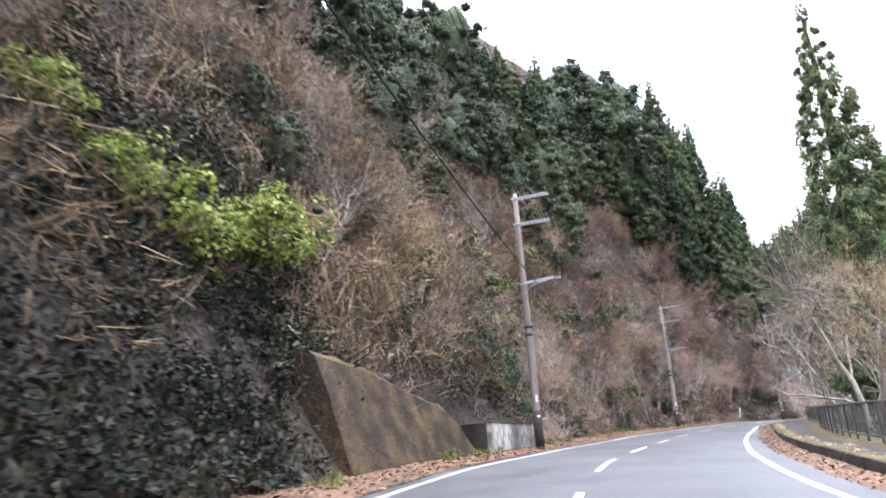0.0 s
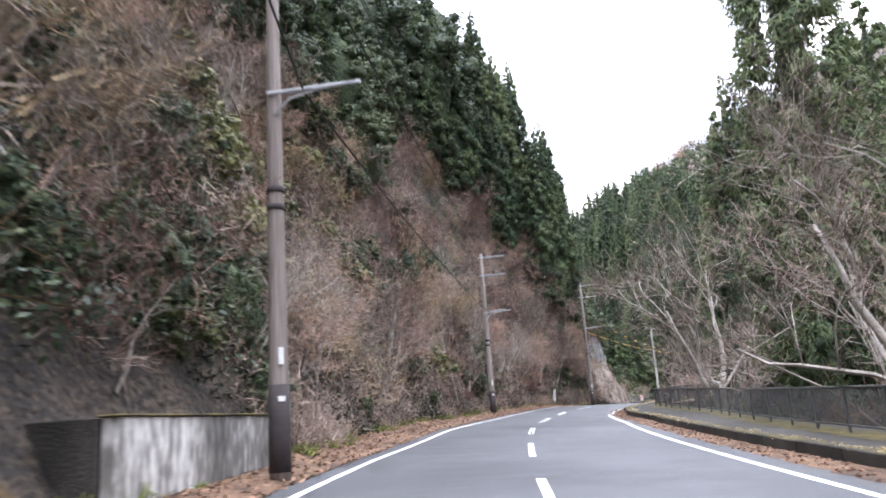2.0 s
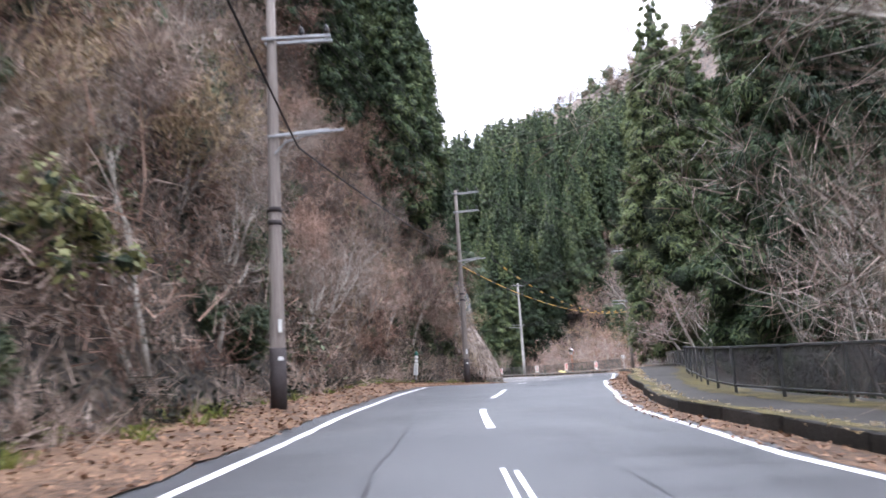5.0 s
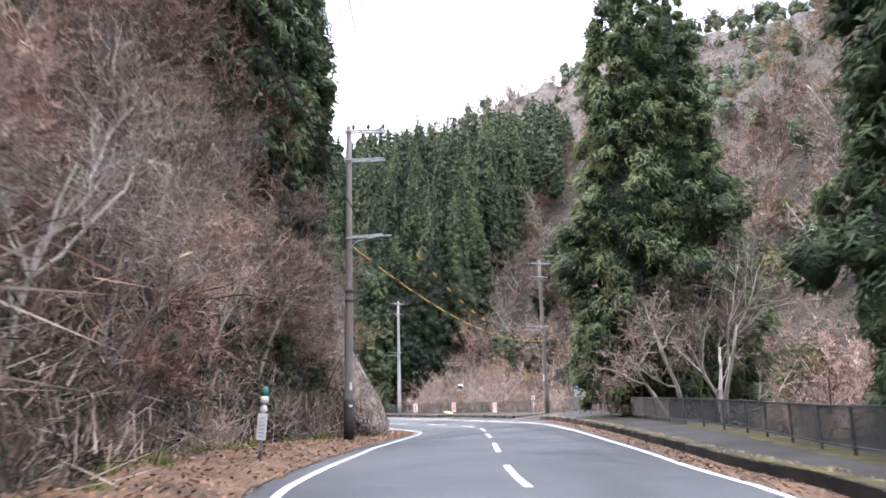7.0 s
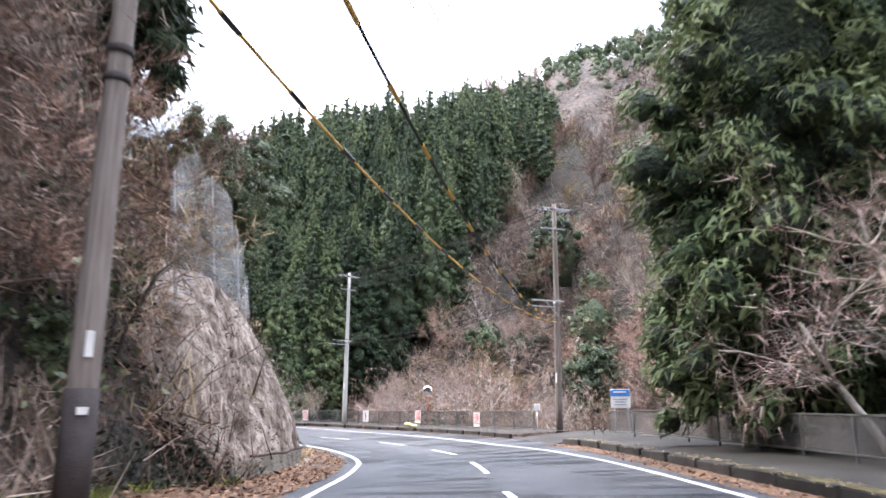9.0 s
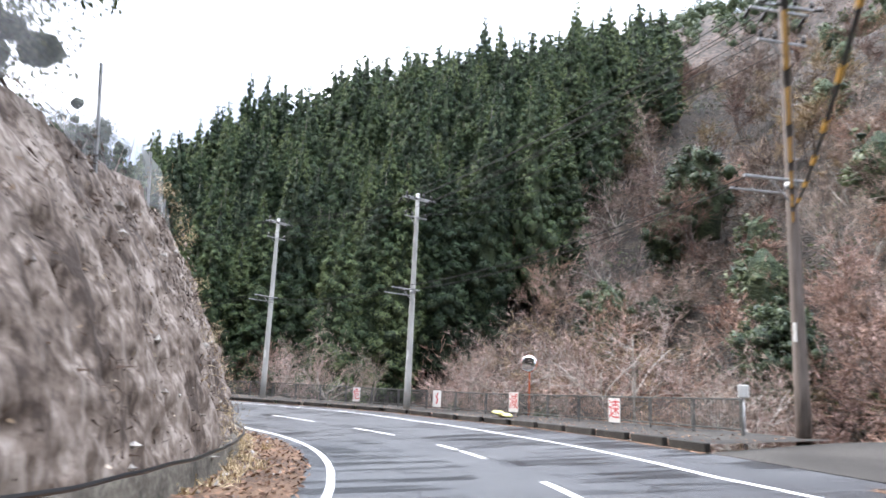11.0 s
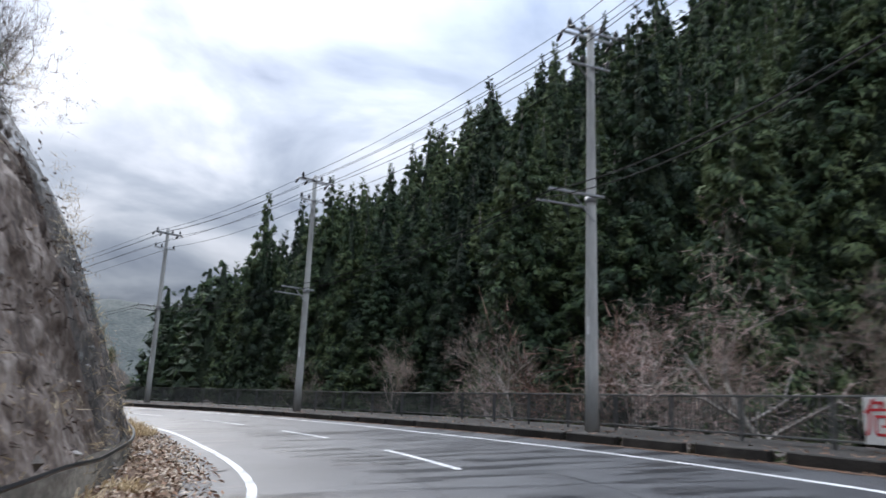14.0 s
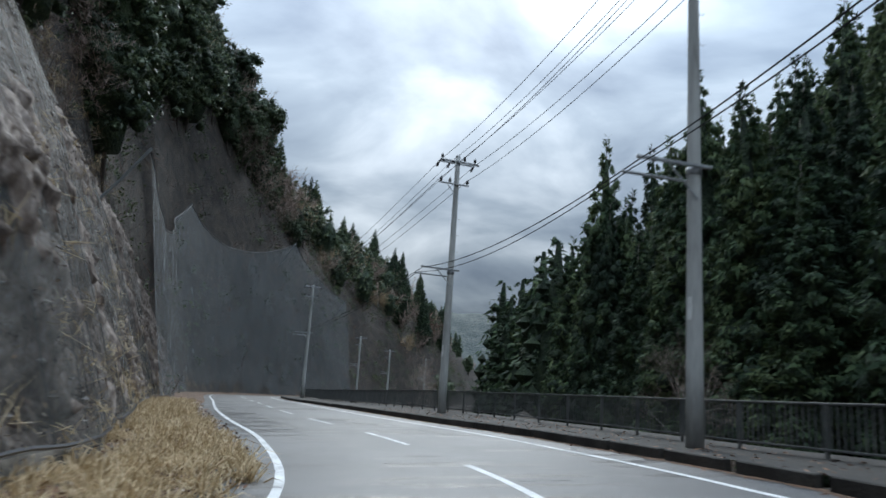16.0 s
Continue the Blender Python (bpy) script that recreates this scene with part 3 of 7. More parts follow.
def build_wall():
    """The netted rock cut: a battered, bulging face on a low concrete footing."""
    s = np.arange(104.0, 245.0, 0.17)
    rows = 72
    u = np.linspace(0, 1, rows)
    ss = np.repeat(s[:, None], rows, 1)
    h = WALL_H(ss) * u[None]
    bulge = np.array([[noise.noise(Vector((a * 0.25, b * 0.3, 1))) * 0.28 + noise.noise(Vector(((a + 0.2 * b) * 1.3, b * 0.22, 7))) * 0.2 + (0.5 - abs(noise.noise(Vector((a * 1.5, b * 1.1, 4))))) * 0.16 + (noise.noise(Vector((a * 4.5, b * 3.0, 2))) * 0.09 + noise.noise(Vector((a * 10, b * 9, 6))) * 0.05) * (0.4 if a < 122 else 1.25) for b in hh] for a, hh in zip(s, h)])
    bulge *= np.clip(h / 0.8, 0.15, 1) * np.interp(ss, [150, 165], [1.0, 2.1])
    # hollows where the net is pinned back, in staggered rows, and the folds that hang between them
    col = (ss - 0.18 * h - 105.5) / 0.92
    row = h / 0.72 + 0.5 * (np.round(col) % 2)
    pin = np.exp(-(((col - np.round(col)) * 0.92 / 0.15) ** 2 + ((row - np.round(row)) * 0.72 / 0.17) ** 2))
    fold = np.exp(-((col - np.floor(col) - 0.5) * 0.92 / 0.11) ** 2)
    bulge += (0.2 * pin - 0.09 * fold) * np.interp(ss, [104, 106, 124, 140], [0, 1, 0.8, 0.3]) * np.clip(h / 0.6, 0, 1)
    lean = BATTER * h * (1 + 0.25 * u[None] ** 3) + 0.9 * np.clip(u[None] - 0.93, 0, 1) / 0.07 * 1.0
    d = FOOT_D(ss) - lean - bulge
    x, y = place(ss, d)
    z = road_z(ss, FOOT_D(ss)) + 0.1 + h
    i = (np.arange(len(s) - 1)[:, None] * rows + np.arange(rows - 1)[None]).ravel()
    seams = []
    for q in np.arange(159.0, 214, 2.3):
        hq = np.linspace(0.4, float(WALL_H(q)) * 0.97, 14)
        jog = np.array([0.16 * noise.noise(Vector((q, b * 0.4, 2))) for b in hq])
        xq, yq = place(q + jog * 2 + hq * 0.05, FOOT_D(q) - BATTER * hq * (1 + 0.25 * (hq / WALL_H(q)) ** 3) + 0.1 + jog)
        seams.append(tube(np.stack([xq, yq, road_z(q, FOOT_D(q)) + 0.1 + hq], -1), np.full(14, 0.013), 4, False))
    w = thing("rock_cut", "steep weathered rock cutting under wire rockfall netting", "rock face", kind="structure",
              data=mesh("rock_cut", np.stack([x, y, z], -1).reshape(-1, 3), np.stack([i, i + rows, i + rows + 1, i + 1], -1), ROCK, True))
    part("seam_ropes", mesh("seam_ropes", *join(seams), ROPE, True), w, "wire ropes running up the netted face", kind="stuff")
    # low concrete footing and the anchor rope that ties the net down
    part("footing", ribbon("footing", 104.5, 200, plus(FOOT_D, -0.25), plus(FOOT_D, 0.12), lambda s, d: 0.1 + 0.45 * (d < FOOT_D(s) + 0.05), FOOTING, 0.5, 6), w, "low stained concrete footing")
    s = np.arange(105.0, 200, 0.6)
    x, y = place(s, FOOT_D(s) + 0.12)
    z = road_z(s, FOOT_D(s)) + 0.62 + np.array([0.07 * noise.noise(Vector((q * 0.5, 0, 0))) for q in s])
    part("anchor_rope", mesh("anchor_rope", *tube(np.stack([x, y, z], -1), np.full(len(s), 0.03), 5), DARKPART), w, "dark rope along the foot of the net")
    return w


build_wall()


def build_patches():
    """Dark tar seals and worn cross streaks in the surface."""
    rg = np.random.default_rng(17)
    n = 0
    for k in range(110):
        s = rg.uniform(100, 205) if k < 90 else rg.uniform(30, 100)
        mid = rg.uniform(EDGE_L(s) - 0.7, EDGE_R(s) - 0.5)
        w, ln = rg.uniform(0.4, 1.7), rg.uniform(0.04, 0.16)
        lo, hi = mid - w / 2, mid + w / 2
        sk = rg.normal() * 0.15
        x, y = place(np.array([s, s, s + ln + sk, s + ln + sk]), np.array([lo, hi, hi - 0.1, lo + 0.1]))
        z = road_z(np.array([s, s, s + ln, s + ln]), np.array([lo, hi, hi, lo])) + 0.0035
        thing("tar_seal", "dark tar-sealed crack across the road", "road patch", group="tar seals", kind="structure", data=mesh("tar_seal", np.stack([x, y, z], -1), [(0, 1, 2, 3)], TAR))
    for a, b, c in ((42, 62, 1.9), (50, 70, -0.6), (98, 128, -0.2), (110, 150, 3.4), (140, 176, 1.0)):
        thing("tar_seal", "long dark tar-sealed crack along the lane", "road patch", group="tar seals", kind="structure",
              data=ribbon("tar_seal", a, b, lambda s, c=c: c + 0.07 * np.sin(s * 0.31) + 0.03 * np.sin(s * 1.7) - 0.014, lambda s, c=c: c + 0.07 * np.sin(s * 0.31) + 0.03 * np.sin(s * 1.7) + 0.014, 0.0035, TAR, 0.4, 1, wobble=0.015))


build_patches()


# ---- plants ----
def sliver(base, way, length, width, rg):
    """Flat tapering blades: arrays of bases and directions give one triangle each."""
    n = len(base)
    side = np.cross(way, rg.normal(size=(n, 3)))
    side /= np.linalg.norm(side, axis=1)[:, None] + 1e-9
    v = np.stack([base - side * width[:, None] / 2, base + side * width[:, None] / 2, base + way * length[:, None]], 1)
    return v.reshape(-1, 3), np.arange(3 * n).reshape(-1, 3)


def unit(v):
    return v / (np.linalg.norm(v, axis=-1)[..., None] + 1e-9)


def leaves(centres, size, rg, flat=0.3):
    """Leaf-like kites, two triangles each."""
    n = len(centres)
    a = unit(rg.normal(size=(n, 3)))
    nrm = unit(rg.normal(size=(n, 3)) * flat + np.array([0, 0, 1 - flat]))
    a = unit(a - nrm * (a * nrm).sum(1)[:, None])
    b = np.cross(nrm, a)
    L = (size * rg.uniform(0.6, 1.3, n))[:, None]
    v = np.stack([centres - a * L, centres + b * L * 0.45, centres + a * L, centres - b * L * 0.45], 1).reshape(-1, 3)
    return v, (np.arange(n)[:, None] * 4 + np.arange(4)[None])


def ball_pieces(fine):
    """A low round solid of triangles: an octahedron, split once if fine."""
    v = [(1, 0, 0), (-1, 0, 0), (0, 1, 0), (0, -1, 0), (0, 0, 1), (0, 0, -1)]
    f = [(0, 2, 4), (2, 1, 4), (1, 3, 4), (3, 0, 4), (2, 0, 5), (1, 2, 5), (3, 1, 5), (0, 3, 5)]
    if fine:
        v, mid, g = [np.array(q, float) for q in v], {}, []

        def half(i, j):
            key = (min(i, j), max(i, j))
            if key not in mid:
                mid[key] = len(v)
                v.append(unit(v[i] + v[j]))
            return mid[key]
        for i, j, k in f:
            x, y, z = half(i, j), half(j, k), half(k, i)
            g += [(i, x, z), (x, j, y), (z, y, k), (x, y, z)]
        f = g
    return np.array(v, float), np.array(f)


def clump_cores(c, size, squash, rg, fine, shrink=0.78):
    """Uneven bodies inside clumps of foliage, in a green darkened to stand for the shade there."""
    v, f = ball_pieces(fine)
    n = len(c)
    p = v[None] * (1 + rg.normal(0, 0.16, (n, len(v), 1))) * (size[:, None, None] * shrink) * squash[None, None] + c[:, None]
    return p.reshape(-1, 3), (f[None] + (np.arange(n) * len(v))[:, None, None]).reshape(-1, 3)


def clump_sprays(c, size, squash, per, length, width, rg, sag=0.5, rise=0.35, kite=False):
    """Sprays laid like shingles over clumps: they hang outward over the skin, so that tops catch the sky and undersides stay dark."""
    n = len(c) * per
    out = unit(np.repeat(c * [1, 1, 0], per, 0))
    nrm = unit(rg.normal(size=(n, 3)) + out * 0.55 + [0, 0, rise])
    at = np.repeat(c, per, 0) + nrm * np.repeat(size, per)[:, None] * squash * rg.triangular(0.5, 0.95, 1.3, n)[:, None]
    way = out * 0.6 + [0, 0, -sag] + nrm * 0.5 + rg.normal(size=(n, 3)) * 0.6
    way = unit(way - nrm * (way * nrm).sum(1)[:, None] * 0.55)
    face = unit(nrm + rg.normal(size=(n, 3)) * 0.3)
    side = unit(np.cross(face, way))
    L = length * rg.uniform(0.55, 1.4, n)[:, None]
    w = L * width * rg.uniform(0.7, 1.3, n)[:, None]
    if kite:
        v = np.stack([at - way * L * 0.5, at + side * w * 0.5, at + way * L * 0.5, at - side * w * 0.5], 1).reshape(-1, 3)
        i = np.arange(n)[:, None] * 4
        return v, np.concatenate([i + [[0, 1, 2]], i + [[0, 2, 3]]])
    v = np.stack([at - side * w * 0.5 - way * L * 0.4, at + side * w * 0.5 - way * L * 0.4, at + way * L * 0.6], 1)
    return v.reshape(-1, 3), np.arange(3 * n).reshape(-1, 3)


def cedar_meshes(seed, height=18.0, radius=2.7, boughs=130, per=30, spray=0.5, low=0.1, fine=True, ragged=0.16, thin=False, slim=0.38):
    """A cedar: a straight trunk and a pointed crown of drooping boughs, each a clump of sprays about a body darkened as
    shade.
    """
    rg = np.random.default_rng(seed)
    tv, tf = tube([(0, 0, -1.5), (0.05, 0, height * 0.3), (0, 0.05, height * 0.7), (0, 0, height * 0.97)], [0.3, 0.24, 0.13, 0.02], 5)

    def prof(u):  # u: 0 at the crown's foot, 1 at the tip
        return radius * np.clip(0.6 + u * 1.5, 0, 1) * np.clip(1 - u, 0, 1) ** (0.64 if fine else 0.55) + 0.03
    q = (np.arange(boughs) + rg.uniform(0.1, 0.9, boughs)) / boughs
    u = 1 - (1 - q) ** 0.72
    th = np.arange(boughs) * 2.4 + rg.normal(0, 0.35, boughs)
    reach = prof(u) * (1 + 0.12 * np.sin(th * 2 + u * 7 + seed) + rg.normal(0, ragged, boughs))
    size = (0.29 * prof(u) + 0.09 * radius) * rg.uniform(0.6, 1.2, boughs) * (110 / boughs) ** 0.4 * np.clip((1.05 - u) * 4, 0.4, 1)
    c = np.stack([np.cos(th) * reach * 0.74, np.sin(th) * reach * 0.74, height * (low + (0.95 - low) * u) - 0.2 * reach], -1)
    squash = np.array([1.0, 1.0, 0.9])
    z = np.linspace(0.0, 0.9, 9)
    mid = tube([(0, 0, height * (low + (1 - low) * k)) for k in z], prof(z) * (0.3 if thin else 0.58) * (1 - 0.85 * z**2), 7)
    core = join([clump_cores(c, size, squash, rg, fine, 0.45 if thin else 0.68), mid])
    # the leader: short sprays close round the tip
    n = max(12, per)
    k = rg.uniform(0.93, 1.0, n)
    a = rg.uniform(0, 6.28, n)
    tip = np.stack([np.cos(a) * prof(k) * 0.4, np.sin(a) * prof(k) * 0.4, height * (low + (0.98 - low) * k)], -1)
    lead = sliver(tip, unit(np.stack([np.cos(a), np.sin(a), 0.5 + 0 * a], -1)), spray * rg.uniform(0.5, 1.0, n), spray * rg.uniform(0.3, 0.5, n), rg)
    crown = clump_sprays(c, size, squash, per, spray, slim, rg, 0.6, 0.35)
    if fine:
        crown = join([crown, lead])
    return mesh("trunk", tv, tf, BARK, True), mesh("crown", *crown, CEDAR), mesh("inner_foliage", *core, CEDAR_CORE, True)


def tree_from(name, label, category, meshes, m, group):
    t = thing(name, label, category, m, group)
    for n, me in meshes:
        part(n, me, t)
    return t


def bare_tree_meshes(seed, height=9.0, spread=0.9, stems=1, levels=5, twigs=900, twig_mat=None, bark=None, twig_len=0.55, lean=0.25, coarse=1.0, stout=0.011, droop=0.0):
    """A leafless tree: tapered stems and limbs that bend and fork, and a haze of fine twigs that carry their limbs on."""
    rg = np.random.default_rng(seed)
    thick, thin, ends, ways = [], [], [], []

    def grow(p, way, length, rad, lev):
        n = (6, 5, 4, 3, 2)[lev]
        pts, rs = [p], [rad]
        w = way
        for i in range(n):
            w = unit(w + rg.normal(size=3) * (0.16 + 0.05 * lev) + np.array([0, 0, 0.07 - droop * 0.1 * lev]))
            pts.append(pts[-1] + w * length / n)
            rs.append(rad * (1 - (0.75 if lev == 0 else 0.5) * (i + 1) / n))
        if lev < min(levels - 1, 3):
            (thin if lev else thick).append(tube(pts, rs, (6, 4, 3, 3)[lev], lev <= 1))
        else:
            q = np.array([pts[0], pts[len(pts) // 2], pts[-1]])
            e = unit(np.cross(q[2] - q[0], rg.normal(size=3))) * rad
            thin.append((np.array([q[0] - e, q[0] + e, q[1] + e * 0.7, q[1] - e * 0.7, q[2]]), np.array([(0, 1, 2), (0, 2, 3), (3, 2, 4)])))
        if lev >= min(2, levels - 2):
            ends.append(np.array(pts))
            ways.append(np.repeat(w[None], len(pts), 0))
        if lev >= levels - 1:
            return
        kids = rg.integers(3, 6) if lev else (rg.integers(6, 9) if stems == 1 else rg.integers(3, 6))
        for k in range(kids):
            a = rg.uniform(0.35, 1.0) if lev else rg.uniform(0.35, 1.0)
            i = min(int(a * n), n)
            q = pts[i]
            side = unit(np.cross(w, rg.normal(size=3)))
            ang = rg.uniform(0.4, 1.0) * spread
            nw = unit(w * math.cos(ang) + side * math.sin(ang) + np.array([0, 0, 0.08]))
            grow(q, nw, length * rg.uniform(0.5, 0.78), max(rs[i] * rg.uniform(0.45, 0.65), 0.004), lev + 1)

    for k in range(stems):
        a = rg.uniform(0, 2 * np.pi)
        way = unit(np.array([math.cos(a) * lean, math.sin(a) * lean, 1.0]))
        grow(np.array([rg.normal() * 0.15 * (stems > 1), rg.normal() * 0.15 * (stems > 1), -0.5]), way, height * rg.uniform(0.42, 0.55), height * stout * (0.75 if stems > 1 else 1), 0)
    pts, dirs = np.vstack(ends), np.vstack(ways)
    i = rg.integers(0, len(pts), twigs)
    base = pts[i] + rg.normal(size=(twigs, 3)) * 0.05
    way = unit(dirs[i] * 0.9 + rg.normal(size=(twigs, 3)) * 0.55 + np.array([0, 0, 0.16 - droop]))
    L = rg.uniform(0.35, 1.3, twigs) * twig_len * height / 9
    tw = sliver(base, way, L, (L * 0.014 + 0.009) * coarse, rg)
    return mesh("trunk", *join(thick), bark or BARK, True), mesh("limbwork", *join(thin), bark or BARK), mesh("crown", *tw, twig_mat or TWIG)


def leafy_tree_meshes(seed, height=9.0, radius=3.2, clumps=110, per=34, mat=None, leaf=0.26, low=0.08, fine=True, airy=0.0):
    """A broadleaf evergreen: a forking trunk and a heaped, gappy crown of clumps shingled with leaves."""
    rg = np.random.default_rng(seed)
    pieces = [tube([(0, 0, -1), (rg.normal() * 0.2, rg.normal() * 0.2, height * 0.4), (rg.normal() * 0.4, rg.normal() * 0.4, height * 0.85)], [height * 0.017, height * 0.012, 0.03], 6)]
    way = unit(rg.normal(size=(clumps, 3)) + [0, 0, 0.25])
    c = way * rg.uniform(0.2, 1.0, clumps)[:, None] ** 0.5 * [radius, radius, height * (1 - low) / 2] * 0.8
    c *= 1 + 0.22 * np.sin(np.arctan2(way[:, 1], way[:, 0]) * 3 + way[:, 2] * 4 + seed)[:, None]
    c += np.array([*(rg.normal(size=2) * radius * 0.12), height * (1 + low) / 2])
    size = radius * rg.uniform(0.14, 0.34, clumps) * min(1.0, (60 / clumps) ** 0.25)
    squash = np.array([1.0, 1.0, 0.9])
    for q in c[:: 2 if fine else 4]:
        pieces.append(tube([(0, 0, height * 0.25), q * 0.5 + [0, 0, height * 0.14], q], [height * 0.009, height * 0.006, 0.01], 3, False))
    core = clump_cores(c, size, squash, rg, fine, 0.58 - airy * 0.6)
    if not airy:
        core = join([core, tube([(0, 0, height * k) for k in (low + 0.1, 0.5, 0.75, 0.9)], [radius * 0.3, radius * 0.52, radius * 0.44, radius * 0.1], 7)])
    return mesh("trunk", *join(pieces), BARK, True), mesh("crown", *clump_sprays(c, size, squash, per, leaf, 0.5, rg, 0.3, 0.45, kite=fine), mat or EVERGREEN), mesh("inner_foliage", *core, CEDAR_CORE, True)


def scatter(rg, n, s0, s1, d0, d1):
    s = rg.uniform(s0, s1, n)
    d = rg.uniform(0, 1, n)
    lo = d0(s) if callable(d0) else np.full(n, float(d0))
    hi = d1(s) if callable(d1) else np.full(n, float(d1))
    d = lo + (hi - lo) * d
    x, y = place(s, d)
    s2, d2 = nearest(x, y)
    return x, y, land_z(s2, d2), s2, d2


def upright(x, y, z, turn, k, tilt=(0, 0)):
    return pose(float(x), float(y), float(z), tilt[0], tilt[1], float(turn)) @ Matrix.Diagonal((k[0], k[0], k[1], 1)) if isinstance(k, tuple) else pose(float(x), float(y), float(z), tilt[0], tilt[1], float(turn)) @ Matrix.Diagonal((k, k, k, 1))


def plant_all(kinds, spots, name, label, category, group, rg, size=(0.8, 1.25), tall=None, tilt=4):
    """Trees of a few kinds at the spots, each an object with its parts."""
    for n, (x, y, z) in enumerate(spots):
        k = kinds[int(rg.integers(len(kinds)))]
        g = rg.uniform(*size)
        h = g * (rg.uniform(*tall) if tall else 1.0)
        tree_from(name, label, category, k, upright(x, y, z, rg.uniform(0, 360), (g, h), (rg.normal() * tilt, rg.normal() * tilt)), group)


def kinds_of(names, sets):
    return [list(zip(names, s)) for s in sets]


EVER, BARE = ("trunk", "crown", "inner_foliage"), ("trunk", "limbwork", "crown")
CEDARS = kinds_of(EVER, [cedar_meshes(10 + i, 18, 2.85 + 0.15 * (i % 3), 170, 28, 0.42) for i in range(6)])
CEDARS_NEAR = kinds_of(EVER, [cedar_meshes(30 + i, 22, 3.25 + 0.2 * (i % 2), 260, 58, 0.36, 0.07) for i in range(4)])
CEDARS_CLOSE = kinds_of(EVER, [cedar_meshes(40 + i, 22, 3.4, (420, 340)[i], 110, 0.27, (0.05, 0.1)[i], True, (0.22, 0.26)[i], i == 1, 0.28) for i in range(2)])
CEDARS_THIN = kinds_of(EVER, [cedar_meshes(46 + i, 22, 2.6, 170, 50, 0.3, 0.2, True, 0.34, True) for i in range(1)])
BARE_PINK = kinds_of(BARE, [bare_tree_meshes(50 + i, 8, 1.1, 1 + i % 2, 4, 1500, TWIG_PINK, BARK, 0.75, 0.35, 1.5, 0.012) for i in range(4)])
CHERRY = kinds_of(BARE, [bare_tree_meshes(56 + i, 7, 1.4, 1 + i % 2, 5, 2500, TWIG_ROSE, BARK_PALE, 0.42, 0.5, 1.5, 0.021, 0.2) for i in range(3)])
BARE_PALE = kinds_of(BARE, [bare_tree_meshes(60 + i, 10, 0.9, 1 + i % 3, 5, 2200, TWIG, BARK_PALE, 0.6) for i in range(4)])
BARE_BROWN = kinds_of(BARE, [bare_tree_meshes(70 + i, 7, 0.95, 2, 4, 1250, TWIG, BARK, 0.85, 0.4, 1.5) for i in range(4)])
BARE_TAN = kinds_of(BARE, [bare_tree_meshes(80 + i, 6, 0.9, 3, 4, 1500, TWIG_TAN, BARK, 0.7, 0.4, 1.5) for i in range(2)])
BARE_BIG = kinds_of(BARE, [bare_tree_meshes(130 + i, 12, (0.75, 1.0)[i], 2 - i, 5, (4200, 9000)[i], (TWIG, TWIG_TAN)[i], BARK_PALE, 0.5, 0.3, 0.8, (0.017, 0.012)[i]) for i in range(2)])
BUSH = [kinds_of(BARE, [bare_tree_meshes(140 + i + 10 * k, 3.6, 0.95, 6, 4, 1150, m, BARK, 1.1, 0.75, 1.5, 0.009, 0.12) for i in range(2)]) for k, m in enumerate((TWIG_PINK, TWIG, TWIG_TAN))]
VALLEY_BARE = kinds_of(BARE, [bare_tree_meshes(150 + i, 9, 1.15, 1 + i % 2, 4, 2400, (TWIG_ROSE, TWIG, TWIG_TAN, TWIG_PINK, TWIG)[i], (BARK, BARK_PALE)[i % 2], 0.45, 0.35, 2.5, 0.014, (0.2, 0, 0.1, 0.2, 0)[i]) for i in range(5)])
LEAFY = kinds_of(EVER, [leafy_tree_meshes(90 + i, 9, 3.0) for i in range(5)])
BARE_LITE = kinds_of(BARE, [bare_tree_meshes(110 + i, 9, 1.0, 1, 3, 460, (TWIG_PINK, TWIG, TWIG_TAN, TWIG)[i], (BARK, BARK_PALE)[i % 2], 1.4, 0.3, 2.2) for i in range(4)])
LEAFY_LITE = kinds_of(EVER, [leafy_tree_meshes(120 + i, 9, 3.2, 34, 15, None, 0.62, 0.12, False) for i in range(3)])
LEAFY_CLOSE = kinds_of(EVER, [leafy_tree_meshes(95, 9, 3.5, 240, 170, EVERGREEN, 0.1, 0.04, True, 0.15)])
OLIVE_SHRUB = kinds_of(EVER, [leafy_tree_meshes(104 + 3 * i, 2.8, 1.7, 30, 46, OLIVE, 0.24, 0.0, True, 0.2) for i in range(2)])
LEAFY_RED = kinds_of(EVER, [leafy_tree_meshes(97, 8, 2.6, 70, 46, RUST, 0.24)])
LEAFY_FRESH = kinds_of(EVER, [leafy_tree_meshes(98 + 3 * i, 2.8, 1.7, 34, 60, FRESH, 0.17, 0.0, True, 0.45) for i in range(3)])


def arrays(me):
    co = np.empty(len(me.vertices) * 3, np.float32); me.vertices.foreach_get("co", co)
    fi = np.empty(len(me.loops), np.int32); me.loops.foreach_get("vertex_index", fi)
    return co.reshape(-1, 3), fi.reshape(-1, me.polygons[0].loop_total)


def joined_wood(name, label, kinds, where, rg, size):
    """A far wood: past counting, so its trees are joined, one part for each kind of piece and material."""
    src = [[(n, me.materials[0], arrays(me)) for n, me in k] for k in kinds]
    pool = {}
    for x, y, z in where:
        g, th = rg.uniform(*size), rg.uniform(0, 6.28)
        R = np.array([[math.cos(th), -math.sin(th), 0], [math.sin(th), math.cos(th), 0], [0, 0, 1]]) * g
        for n, mat, (v, f) in src[int(rg.integers(len(src)))]:
            pool.setdefault((n, mat.name), (mat, []))[1].append((v @ R.T + [x, y, z], f))
    w = thing(name, label, "wood", kind="stuff")
    for (n, _), (mat, pieces) in pool.items():
        part(n, mesh(n, *join(pieces), mat), w, kind="stuff")
    return w


CEDARS_LITE = []


